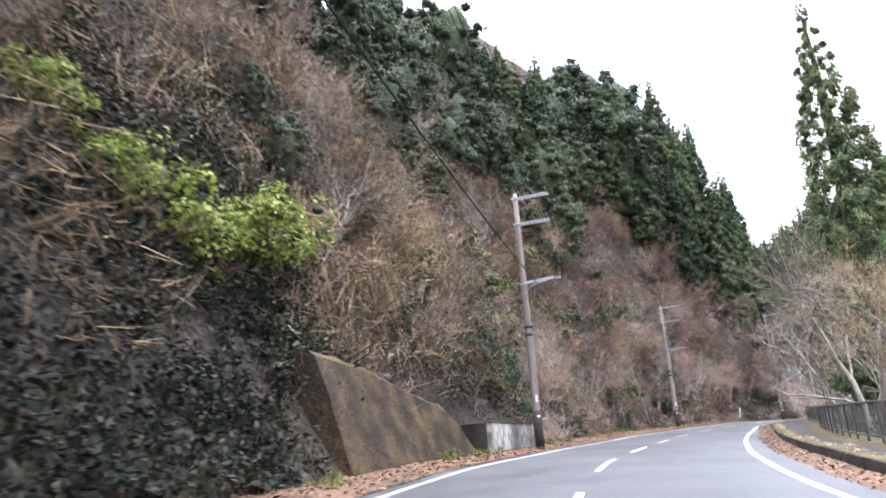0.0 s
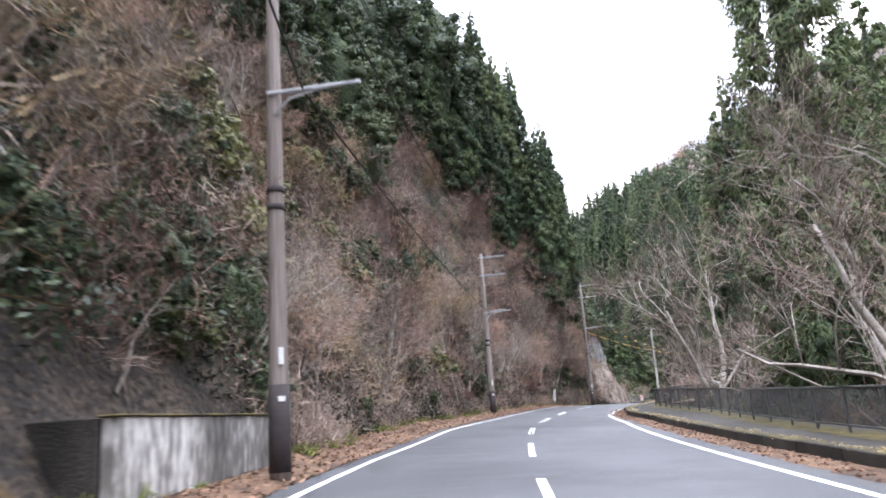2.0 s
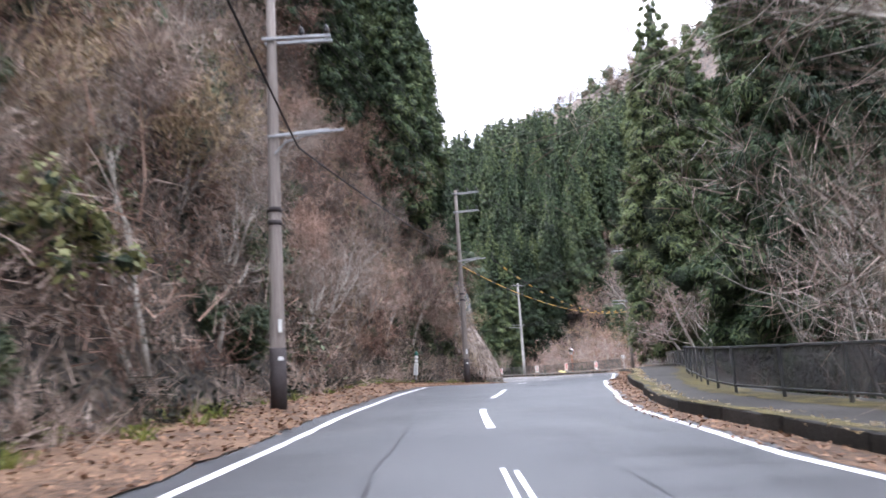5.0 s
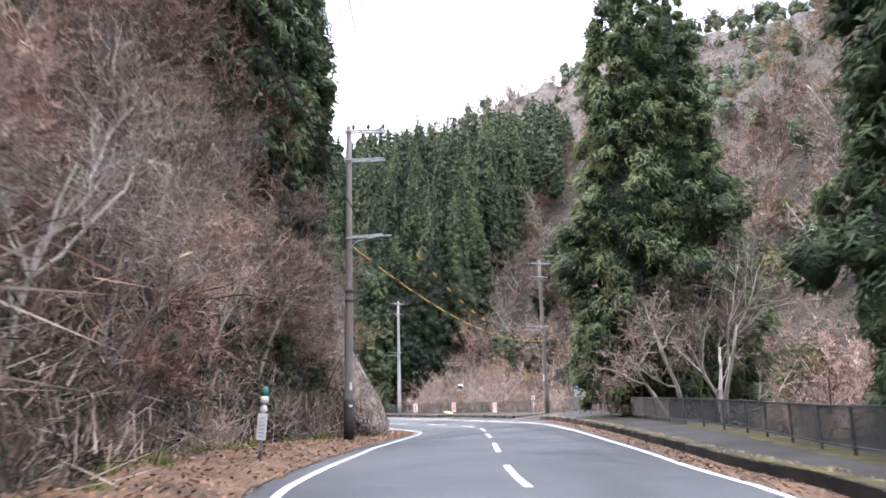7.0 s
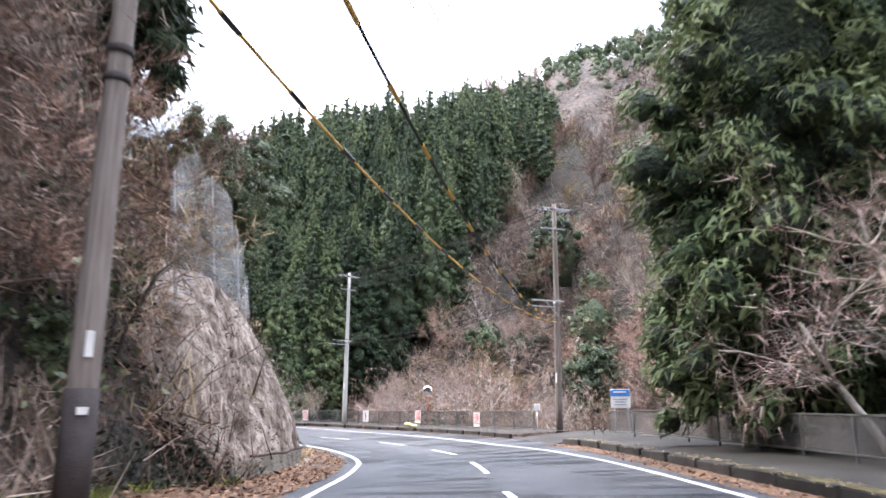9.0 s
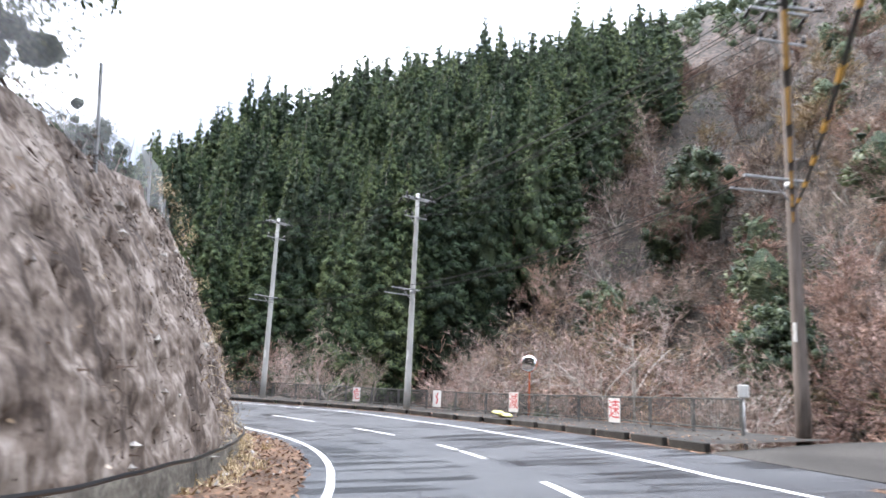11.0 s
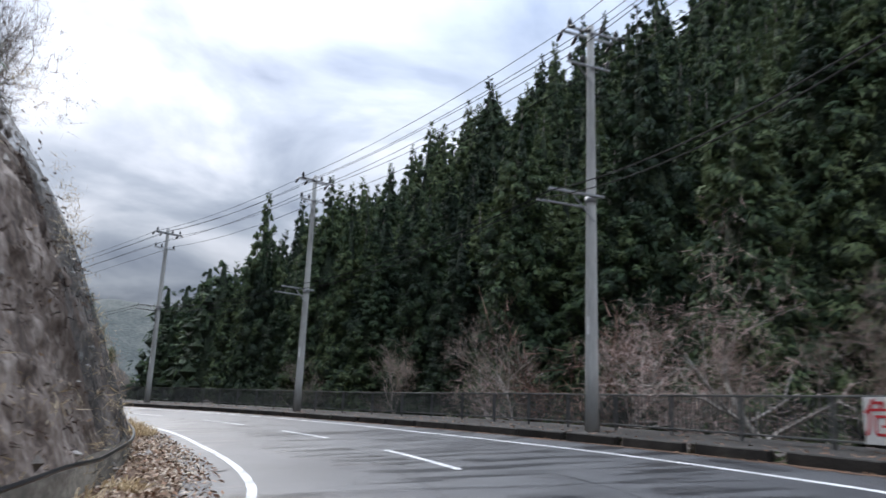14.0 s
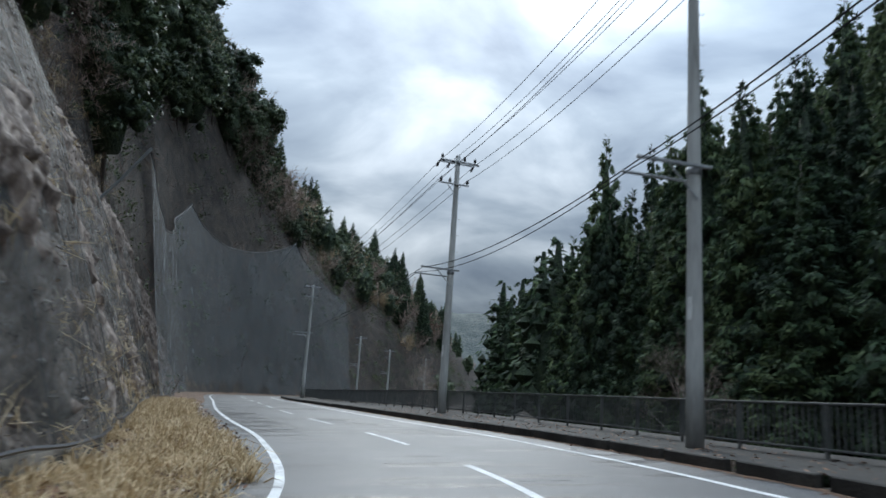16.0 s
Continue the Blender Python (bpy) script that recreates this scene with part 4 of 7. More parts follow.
def plant_valley():
    rg = np.random.default_rng(5)
    # cedar plantation on the far side
    x, y, z, s, d = scatter(rg, 4200, 100, 330, lambda s: VALLEY(s) - 1, lambda s: VALLEY(s) + 105)
    keep, cells = [], set()
    for i in np.argsort(d):
        c = (round(x[i] / 3.6), round(y[i] / 3.6))
        if c in cells:
            continue
        if y[i] < 146 or (x[i] - 47.5) > (1.08 + 0.007 * max(0, z[i] - 20) + 0.12 * noise.noise(Vector((x[i] * 0.06, y[i] * 0.06, 0)))) * (y[i] - 94) + rg.normal() * 2.5:
            continue
        cells.add(c); keep.append(i)
    keep.sort(key=lambda i: math.hypot(x[i] - 60, y[i] - 128) + 0.8 * max(0.0, z[i] - 30))
    near = keep[:230]
    far = [i for i in keep if i not in set(near)]
    by_path = sorted(near, key=lambda i: min(math.hypot(x[i] - a, y[i] - b) for a, b in ((60.5, 125), (58, 142), (48, 160))))
    front, near = by_path[:60], by_path[60:]
    for past, up in ((False, 1.0), (True, 1.07)):  # taller down the valley
        plant_all(CEDARS_NEAR, [(x[i], y[i], z[i]) for i in front if (s[i] > 186) == past], "cedar_tree", "tall dark green cedar at the front of the plantation", "tree", "plantation cedars", rg, (0.88, 1.04), (0.84 * up, 1.14 * up), 1.5)
        plant_all(CEDARS, [(x[i], y[i], z[i]) for i in near if (s[i] > 186) == past], "cedar_tree", "tall dark green cedar in the valley-side plantation", "tree", "plantation cedars", rg, (0.95, 1.2), (0.92 * up, 1.38 * up), 1.5)
    lite = [cedar_meshes(200 + i, 18, 2.9, 52, 9, 0.72, 0.12, False, slim=0.42) for i in range(3)]
    CEDARS_LITE.extend(list(zip(("crown", "inner_foliage"), m[1:])) for m in lite)
    joined_wood("far_cedar_wood", "dense dark green cedar wood covering the upper valley side", CEDARS_LITE,
                [(x[i], y[i], z[i]) for i in far if d[i] - VALLEY(s[i]) < 55], rg, (1.0, 1.45))
    joined_wood("far_cedar_wood", "dark green cedar wood along the crest of the valley side", CEDARS_LITE, [(x[i], y[i], z[i]) for i in far if d[i] - VALLEY(s[i]) >= 55], rg, (0.75, 1.15))


plant_valley()


# ---- things beside the road ----
def cyl(r0, r1, z0, z1, sides=10, at=(0, 0)):
    return tube([(at[0], at[1], z0), (at[0], at[1], (z0 + z1) / 2), (at[0], at[1], z1)], [r0, (r0 + r1) / 2, r1], sides)


def rod(a, b, r, sides=6):
    a, b = np.array(a, float), np.array(b, float)
    return tube([a, (a + b) / 2, b], [r, r, r], sides)


def lathe(profile, sides=10, at=(0, 0, 0), way=None):
    """A turned shape: (radius, height) pairs about an axis."""
    p = [(0, 0, h) for _, h in profile]
    v, f = tube(p, [r for r, _ in profile], sides)
    if way is not None:
        q = Vector((0, 0, 1)).rotation_difference(Vector(way)).to_matrix()
        v = v @ np.array(q).T
    return v + np.array(at), f


INSULATOR = [(0.03, 0), (0.03, 0.04), (0.075, 0.06), (0.08, 0.1), (0.045, 0.12), (0.07, 0.15), (0.065, 0.19), (0.03, 0.22), (0.025, 0.27)]
STRAIN = [(0.02, 0), (0.025, 0.06), (0.06, 0.09), (0.06, 0.14), (0.035, 0.16), (0.06, 0.19), (0.06, 0.24), (0.035, 0.26), (0.06, 0.29), (0.055, 0.34), (0.02, 0.38)]
PART_CACHE = {}


def cached(key, make):
    if key not in PART_CACHE:
        PART_CACHE[key] = make()
    return PART_CACHE[key]


def arm_mesh(x0, x1, y=0.0, size=0.075):
    return cached(("arm", x0, x1, y, size), lambda: bm_mesh("crossarm", box_bm(x1 - x0, size, size, ((x0 + x1) / 2, y, 0), 0.008), STEEL))


LOW_ARM = {145.0: 0.537, 156.1: 0.55, 174.4: 0.5, 192.7: 0.545}  # height of the low bracket as a part of the pole


def low_arm(q):
    """How far under its top a pole carries the low cables."""
    return (q[3] - q[4]) * (1 - LOW_ARM.get(q[0], 0.565))


def concrete_pole(s, x, y, z, top, group="concrete utility poles", turn=None, full=True, skin=POLE_CONCRETE):
    """A tapered concrete pole with doubled top arms, a lesser arm, and a low bracket over the road."""
    h = top - z
    a = heading(s) if turn is None else turn
    p = thing("utility_pole", "grey concrete utility pole with steel crossarms and dark insulators", "utility pole", pose(x, y, z, 0, 0, a), group)
    part("shaft", cached(("cshaft", skin.name, round(h, 1)), lambda: mesh("shaft", *tube([(0, 0, -0.4 + (h + 0.4) * i / 6) for i in range(7)], [0.2 - 0.09 * i / 6 for i in range(7)], 16), skin, True)), p)
    for q in (0.28, 0.45, 0.62):
        part("band", cached(("band", q), lambda: mesh("band", *cyl(0.195 - 0.09 * q, 0.194 - 0.09 * q, -0.03, 0.03, 12), STEEL, True)), p, m=pose(0, 0, h * q))
    for yy in (-0.15, 0.15):
        t = part("crossarm", arm_mesh(-0.95, 0.95), p, m=pose(0, yy, h - 0.3))
    for xx in (-0.85, 0.0, 0.85):
        part("insulator", cached("ins", lambda: mesh("insulator", *lathe(INSULATOR), DARKPART, True)), p, m=pose(xx if xx else 0.3, -0.15, h - 0.26))
    for xx in (-0.9, -0.35, 0.9):
        for sg in (-1, 1):
            part("strain_insulator", cached("str", lambda: mesh("strain_insulator", *lathe(STRAIN), DARKPART, True)), p, m=pose(xx, sg * 0.18, h - 0.3, sg * -118, 0, 0))
    part("crossarm", arm_mesh(-0.95, 0.6, 0, 0.065), p, m=pose(0, -0.16, h - 1.45))
    part("brace", cached("brace", lambda: mesh("brace", *rod((-0.6, -0.16, 0), (0, -0.14, -0.6), 0.018), STEEL)), p, m=pose(0, 0, h - 1.45))
    for xx in (-0.85, -0.4, 0.5):
        part("insulator", cached("ins", None), p, m=pose(xx, -0.16, h - 1.41))
    lo = h * LOW_ARM.get(s, 0.565)
    part("crossarm", arm_mesh(-1.55, 0.35, 0, 0.075), p, m=pose(0, -0.17, lo))
    part("crossarm", arm_mesh(-1.75, 0.1, 0, 0.06), p, m=pose(0, 0.17, lo - 0.28))
    part("brace", cached("brace2", lambda: mesh("brace", *rod((-0.75, 0, 0), (0, 0, -0.75), 0.022), STEEL)), p, m=pose(0, -0.16, lo - 0.04))
    part("clamp", cached("clamp", lambda: mesh("clamp", *cyl(0.175, 0.175, -0.09, 0.09, 12), STEEL, True)), p, m=pose(0, 0, lo - 0.1))
    if full:
        part("number_plate", cached("plate", lambda: bm_mesh("number_plate", box_bm(0.02, 0.1, 0.5, (0, 0, 0), 0.003), WHITE)), p, "narrow white plate on the shaft", m=pose(-0.165, -0.06, h * 0.24, 0, 0, 20))
        for i in range(9):
            part("step_bolt", cached("step", lambda: mesh("step_bolt", *rod((0, 0, 0), (0.17, 0, 0), 0.011, 5), STEEL)), p, m=pose(0.12, 0, h * 0.62 + i * 0.4, 0, 0, 180 * (i % 2)))
    return p


def wooden_pole(s, x, y, z, top):
    """A weathered brown pole whose arms reach over the road on one side."""
    h = top - z
    p = thing("utility_pole", "weathered brown utility pole with two short arms over the road", "utility pole", pose(x, y, z, 0, 0, heading(s)), "roadside utility poles")
    part("shaft", cached(("wshaft", round(h, 1)), lambda: mesh("shaft", *tube([(0, 0, -0.4 + (h + 0.4) * i / 6) for i in range(7)], [0.19 - 0.085 * i / 6 for i in range(7)], 14), POLE_WOOD, True)), p)
    part("foot_band", cached("foot", lambda: mesh("foot_band", *cyl(0.2, 0.194, 0.0, 1.5, 12), TARBAND, True)), p, "dark tarred band at the foot")
    part("sticker", cached("stick", lambda: bm_mesh("sticker", box_bm(0.02, 0.09, 0.3, (0, 0, 0), 0.003), WHITE)), p, "white sticker", m=pose(0.1, -0.165, 2.0, 0, 0, -60))
    part("sticker", cached("stick2", lambda: bm_mesh("sticker", box_bm(0.02, 0.12, 0.09, (0, 0, 0), 0.003), WHITE)), p, "white sticker", m=pose(0.1, -0.165, 1.25, 0, 0, -60))
    for zz, x0, x1, n in ((h - 0.25, -0.2, 1.55, 3), (h - 1.5, -0.2, 1.5, 2)):
        for yy in (-0.13, 0.13):
            part("crossarm", arm_mesh(x0, x1, 0, 0.07), p, m=pose(0, yy, zz))
        for k in range(n):
            part("insulator", cached("ins", lambda: mesh("insulator", *lathe(INSULATOR), DARKPART, True)), p, m=pose(x1 - 0.1 - k * 0.62, -0.13, zz + 0.03))
    lo = h * 0.62
    part("crossarm", arm_mesh(-0.1, 1.75, 0, 0.06), p, m=pose(0, -0.15, lo, 0, -2, 0))
    part("crossarm", arm_mesh(-0.1, 1.35, 0, 0.06), p, m=pose(0, 0.15, lo + 0.12, 0, -3, 0))
    part("brace", cached("wbrace", lambda: mesh("brace", *tube([(0.05, -0.15, -0.45), (0.35, -0.15, -0.15), (0.8, -0.15, -0.03), (1.1, -0.15, 0)], [0.025] * 4, 5), STEEL)), p, m=pose(0, 0, lo))
    for zz in (h * 0.42, h * 0.45):
        part("band", cached("wband", lambda: mesh("band", *cyl(0.17, 0.168, -0.06, 0.06, 12), TARBAND, True)), p, m=pose(0, 0, zz))
    return p


RIGHT_POLES = [(145.0, 69.6, 128.1, 2.4, 14.53), (156.1, 66.62, 141.24, 2.45, 14.81), (174.4, 56.95, 159.36, 2.5, 15.02), (192.7, 45.4, 174.41, 2.46, 14.93), (241.5, 14.81, 212.09, 2.5, 14.95)]
for q in RIGHT_POLES:
    concrete_pole(*q)
concrete_pole(124.8, 66.2, 104.1, 2.2, 14.8, skin=POLE_WOOD)
for s_, x_, y_, h_ in ((272, -0.2, 253.2, 10.7), (288, -2.0, 269.0, 9.8), (309, -3.4, 290.4, 9.7)):
    concrete_pole(s_, x_, y_, 2.3, 2.3 + h_, full=False)
LEFT_POLES = [(31.9, 3.28, 32.21, 1.3, 12.69), (67, 18.43, 64.46, 2.0, 12.62), (97.2, 37.65, 88.62, 2.2, 14.9)]
for q in LEFT_POLES:
    wooden_pole(*q)


def wire(name, a, b, sag, r, label, mat=None, n=18):
    a, b = Vector(a), Vector(b)
    pts = [a.lerp(b, i / n) - Vector((0, 0, 4 * sag * (i / n) * (1 - i / n))) for i in range(n + 1)]
    return thing(name, label, "wire", group="overhead wires", data=mesh(name, *tube([tuple(p) for p in pts], [r] * (n + 1), 5), mat or WIRE))


def on_pole(q, off, dz):
    a = radians(heading(q[0]))
    return (q[1] + off * math.cos(a), q[2] + off * math.sin(a), q[4] + dz)


def string_wires():
    chain = [(124.8, 66.2, 104.1, 2.2, 14.8)] + RIGHT_POLES + [(272, -0.2, 253.2, 2.3, 13.0)]
    for a, b in zip(chain, chain[1:]):
        for off, dz, sag in ((-0.9, -0.3, 0.35), (-0.35, -0.3, 0.38), (0.9, -0.3, 0.35), (0.3, 0.0, 0.3), (-0.85, -1.2, 0.35), (0.5, -1.2, 0.4)):
            wire("power_line", on_pole(a, off, dz), on_pole(b, off, dz), sag, 0.012, "thin black power line between poles")
        wire("telephone_cable", on_pole(a, -1.4, low_arm(a)), on_pole(b, -1.4, low_arm(b)), 0.5, 0.016, "black telephone cable strung low between poles")
        wire("telephone_cable", on_pole(a, -1.6, low_arm(a) - 0.25), on_pole(b, -1.6, low_arm(b) - 0.25), 0.6, 0.014, "black telephone cable strung low between poles")
    # lines that cross from the far hillside to the bend
    wire("power_line", on_pole(RIGHT_POLES[0], 0.9, -0.3), (118, 150, 34), 1.2, 0.012, "thin black power line to the hillside")
    wire("power_line", on_pole(RIGHT_POLES[0], 0.3, -1.2), (118, 148, 31), 1.2, 0.012, "thin black power line to the hillside")
    chain = [(0, -4.5, -2, 0, 11.8)] + LEFT_POLES
    for a, b in zip(chain, chain[1:]):
        for off, dz, sag in ((0.25, 0.0, 0.3), (0.85, 0.0, 0.3), (1.45, 0.0, 0.3), (0.8, -1.25, 0.35), (1.4, -1.25, 0.35)):
            wire("power_line", on_pole(a, off, dz), on_pole(b, off, dz), sag, 0.011, "thin black power line between poles")
        wire("telephone_cable", on_pole(a, 0.6, -4.3), on_pole(b, 0.6, -4.3), 0.4, 0.02, "black telephone cable strung low between poles")


string_wires()


def sleeved_cable(a, b, sag, label, dark):
    """A road-crossing cable in a banded warning sleeve: the bands are separate rings of the sleeve."""
    a, b = Vector(a), Vector(b)
    n = 60
    pts = [a.lerp(b, i / n) - Vector((0, 0, 4 * sag * (i / n) * (1 - i / n))) for i in range(n + 1)]
    c = thing("sleeved_cable", label, "cable", group="road crossing cables", data=mesh("sleeved_cable", *tube([tuple(p) for p in pts], [0.03] * (n + 1), 6), WIRE if dark else WARN_Y))
    for i in range(3, n - 2, 4):
        part("sleeve_band", mesh("sleeve_band", *tube([tuple(pts[i]), tuple(pts[i].lerp(pts[i + 1], 0.5)), tuple(pts[i + 1])], [0.05] * 3, 6), WARN_Y if dark else DARKPART), c)


_C, _D = LEFT_POLES[2], (124.8, 66.2, 104.1, 2.2, 14.8)
sleeved_cable(on_pole(_C, 0.2, -5.2), (_D[1], _D[2], 8.2), 1.2, "orange and black banded cable across the road", False)
sleeved_cable(on_pole(_C, 2.2, -4.9), (_D[1], _D[2], 8.5), 1.5, "black cable with yellow bands across the road", True)
for o_ in (0.25, 0.85, 1.45):
    wire("power_line", on_pole(_C, o_, 0), on_pole(_D, -0.9 + o_ * 0.6, -0.3), 0.4, 0.012, "thin black power line across the road")


# ---- kerb, fence ----
def build_kerb():
    me = bm_mesh("kerb_stone", box_bm(0.16, 1.985, KERB_H + 0.3, (0, 0, -0.15 + KERB_H / 2), 0.02), KERB)
    k = thing("kerb", "dark stained concrete kerb stones with moss on top", "kerb", kind="structure")
    rg = np.random.default_rng(3)
    for s in np.arange(-39, 252, 2.0):
        if 117.6 < s < 125:
            continue
        d = float(KERB_D(s)) + 0.06
        x, y = place(s, d)
        ang = math.degrees(math.atan2(float(KERB_D(s + 1) - KERB_D(s - 1)), 2.0))
        part("kerb_stone", me, k, m=pose(float(x[0]), float(y[0]), float(road_z(s, d)) + rg.normal() * 0.004, math.degrees(float(GRADE(s + 1) - GRADE(s - 1)) / 2), math.degrees(-float(BANK(s))), heading(s) - ang + rg.normal() * 0.25))
    moss = ribbon("moss_strip", -40, 104, plus(KERB_D, 0.01), plus(KERB_D, 0.3), KERB_H + 0.006, MOSS, 0.4, 2, wobble=0.03)
    thing("moss_strip", "yellow-green moss along the kerb top", "moss", kind="structure", data=moss)
    thing("moss_strip", "yellow-green moss at the footway's fence side", "moss", kind="structure", data=ribbon("moss_strip", -40, 98, plus(FENCE_D, -0.5), plus(FENCE_D, 0.5), KERB_H - 0.012, MOSS, 0.4, 2, wobble=0.08))
    thing("leaf_strip", "brown leaves gathered in the gutter by the kerb", "leaf litter", kind="structure", data=ribbon("leaf_strip", -40, 118, lambda s: np.maximum(KERB_D(s) - 0.75, EDGE_R(s) + 0.18), plus(KERB_D, 0.0), 0.004, LITTER, 0.4, 3, wobble=0.05))
    thing("leaf_strip", "thin leaves gathered in the gutter by the kerb", "leaf litter", kind="structure", data=ribbon("leaf_strip", 124, 300, plus(KERB_D, -0.22), plus(KERB_D, 0.0), 0.008, LITTER, 0.4, 2, wobble=0.06))


build_kerb()


def build_fence():
    H, W = 0.98, 2.0
    post = bm_mesh("post", box_bm(0.06, 0.06, H + 0.12, (0, 0, H / 2 - 0.04), 0.006), FENCE)
    rail = bm_mesh("rail", box_bm(0.045, W + 0.03, 0.045, (0, W / 2, 0), 0.006), FENCE)
    bar = bm_mesh("bar", box_bm(0.02, 0.026, H - 0.17, (0, 0, 0), 0), FENCE)
    n = 15
    allbars, nb = [], 0
    for s in np.arange(-38, 262, W):
        if 117.5 < s < 126:
            continue
        d0, d1 = float(FENCE_D(s)), float(FENCE_D(s + W))
        (x0, x1), (y0, y1) = [[float(q) for q in v] for v in place([s, s + W], [d0, d1])]
        z0, z1 = [float(road_z(a, b)) + KERB_H - 0.02 for a, b in ((s, d0), (s + W, d1))]
        ln = math.hypot(x1 - x0, y1 - y0)
        m = pose(x0, y0, z0, math.degrees(math.atan2(z1 - z0, ln)), 0, math.degrees(math.atan2(-(x1 - x0), y1 - y0))) @ Matrix.Diagonal((1, ln / W, 1, 1))
        f = thing("fence_panel", "dark steel fence panel filled with fine wire mesh" if s < 118 else "dark grey-green steel railing panel of thin upright bars", "fence", m, "roadside fence panels")
        part("post", post, f)
        for zz in (H, 0.16):
            part("rail", rail, f, m=pose(0, 0, zz))
        if 118 < s < 172:
            for i in range(n):
                part("bar", bar, f, m=pose(0, W * (i + 0.7) / (n + 0.4), H / 2 + 0.08))
        elif s < 118:
            part("wire_mesh", cached("wiremesh", lambda: bm_mesh("wire_mesh", box_bm(0.012, W - 0.06, H - 0.2, (0, W / 2, H / 2 + 0.09), 0), MESHWIRE)), f, "fine dark wire mesh")
        else:
            bm = bmesh.new()
            for i in range(n):
                box_bm(0.02, 0.026, H - 0.17, (0, W * (i + 0.7) / (n + 0.4), H / 2 + 0.08), 0, bm)
            part("far_bar", cached("barrow", lambda: bm_mesh("far_bar", bm, FENCE)), f, kind="stuff")


build_fence()


# ---- signs, mirror, sack ----
def text_mesh(body, size, mat, depth=0.004, bold=0.0):
    cu = bpy.data.curves.new("writing", "FONT")
    cu.body, cu.size, cu.extrude, cu.align_x, cu.align_y, cu.offset = body, size, depth, "CENTER", "CENTER", bold
    tmp = bpy.data.objects.new("tmp", cu)
    scene.collection.objects.link(tmp)
    me = bpy.data.meshes.new_from_object(tmp.evaluated_get(bpy.context.evaluated_depsgraph_get()))
    bpy.data.objects.remove(tmp)
    me.materials.clear(); me.materials.append(mat)
    return me


def board_turn(s, extra=0.0):
    return heading(s) - 90 + extra


def sign_board(s, x, y, z, w, h, body, label, tilt=0):
    """A white board wired to the fence; its face looks at the road."""
    b = thing("warning_sign", label, "sign", pose(x, y, z, 0, 0, board_turn(s)) @ pose(0, 0, 0, 0, tilt, 0), "warning boards on the fence")
    part("board", bm_mesh("board", box_bm(w, 0.012, h, (0, 0, h / 2), 0.004), WHITE), b)
    if body == "arrow":
        bm = bmesh.new()
        outline = [(0.14, 0.36), (-0.12, 0.16), (-0.14, 0.1), (0.02, -0.02), (-0.1, -0.3), (0.06, -0.3), (0.14, -0.02), (0.12, 0.04), (0.0, 0.13), (0.16, 0.28)]
        vs = [bm.verts.new((a * h * 0.95, -0.011, h / 2 + c * h * 1.05)) for a, c in outline]
        bm.faces.new(vs)
        r = bmesh.ops.extrude_face_region(bm, geom=bm.faces[:])
        bmesh.ops.translate(bm, vec=(0, 0.004, 0), verts=[v for v in r["geom"] if isinstance(v, bmesh.types.BMVert)])
        part("arrow", bm_mesh("arrow", bm, RED), b, "red bent arrow")
    else:
        part("writing", text_mesh(body, h * 0.86, RED, 0.003, 0.0), b, "red painted character", m=pose(0, -0.01, h * 0.5, 90, 0, 0))
    for zz in (0.12, h - 0.1):
        part("tie", cached("tie", lambda: mesh("tie", *rod((-0.03, 0.0, 0), (-0.03, 0.09, 0), 0.006, 5), STEEL)), b, m=pose(w * 0.3, 0.0, zz))


for s_, x_, y_, z_, h_, body_, lab_ in (
        (149.1, 69.26, 133.18, 2.62, 0.82, "危", "white board with a red danger character on the fence"),
        (143.2, 70.17, 126.08, 2.59, 0.86, "arrow", "white board with a red bent arrow on the fence"),
        (138.1, 70.14, 119.9, 2.6, 0.88, "減", "white board with a red slow-down character on the fence"),
        (131.8, 68.43, 112.36, 2.52, 0.86, "速", "white board with a red speed character on the fence")):
    sign_board(s_, x_, y_, z_, h_ * 0.86, h_, body_, lab_)


def traffic_mirror(s, x, y, z):
    m = thing("traffic_mirror", "round convex road mirror with orange rim on an orange post", "traffic mirror", pose(x, y, z, 0, 0, board_turn(s, 34)))
    part("post", mesh("post", *cyl(0.045, 0.045, -0.3, 2.35, 10), ORANGE, True), m)
    prof = [(0.0001 + 0.4 * math.sin(a), 0.09 * math.cos(a * 1.0)) for a in np.linspace(math.pi / 2, 0.0, 9)]
    part("mirror_face", mesh("mirror_face", *lathe(prof, 28), MIRROR, True), m, "convex mirror surface", m=pose(0, -0.12, 2.1, 90 - 7, 0, 0))
    part("hood", mesh("hood", *lathe([(0.39, -0.04), (0.41, -0.04), (0.415, 0.0), (0.41, 0.03), (0.395, 0.04)], 28), ORANGE, True), m, "thin orange rim", m=pose(0, -0.1, 2.1, 90 - 7, 0, 0))
    part("bracket", mesh("bracket", *rod((0, 0, 2.1), (0, -0.1, 2.1), 0.03), STEEL), m)


traffic_mirror(138.3, 71.13, 119.95, 2.75)


def sack(x, y, z, turn, flat, label):
    bm = bmesh.new()
    bmesh.ops.create_uvsphere(bm, u_segments=20, v_segments=12, radius=0.5)
    for v in bm.verts:
        v.co.x *= 0.95 * (1 + 0.18 * abs(v.co.y)); v.co.y *= 0.55; v.co.z *= flat
        v.co.z += 0.02 * noise.noise(v.co * 9) + flat * 0.5
        if abs(v.co.x) > 0.28:
            v.co.z *= 0.7
    thing("sandbag", label, "sandbag", pose(x, y, z, 0, 0, turn), "yellow sacks on the kerb", data=bm_mesh("sandbag", bm, SACK, True))


def on_walk(s, d, lift=0.0):
    x, y = place(s, d)
    return float(x[0]), float(y[0]), float(road_z(s, d)) + KERB_H - 0.02 + lift


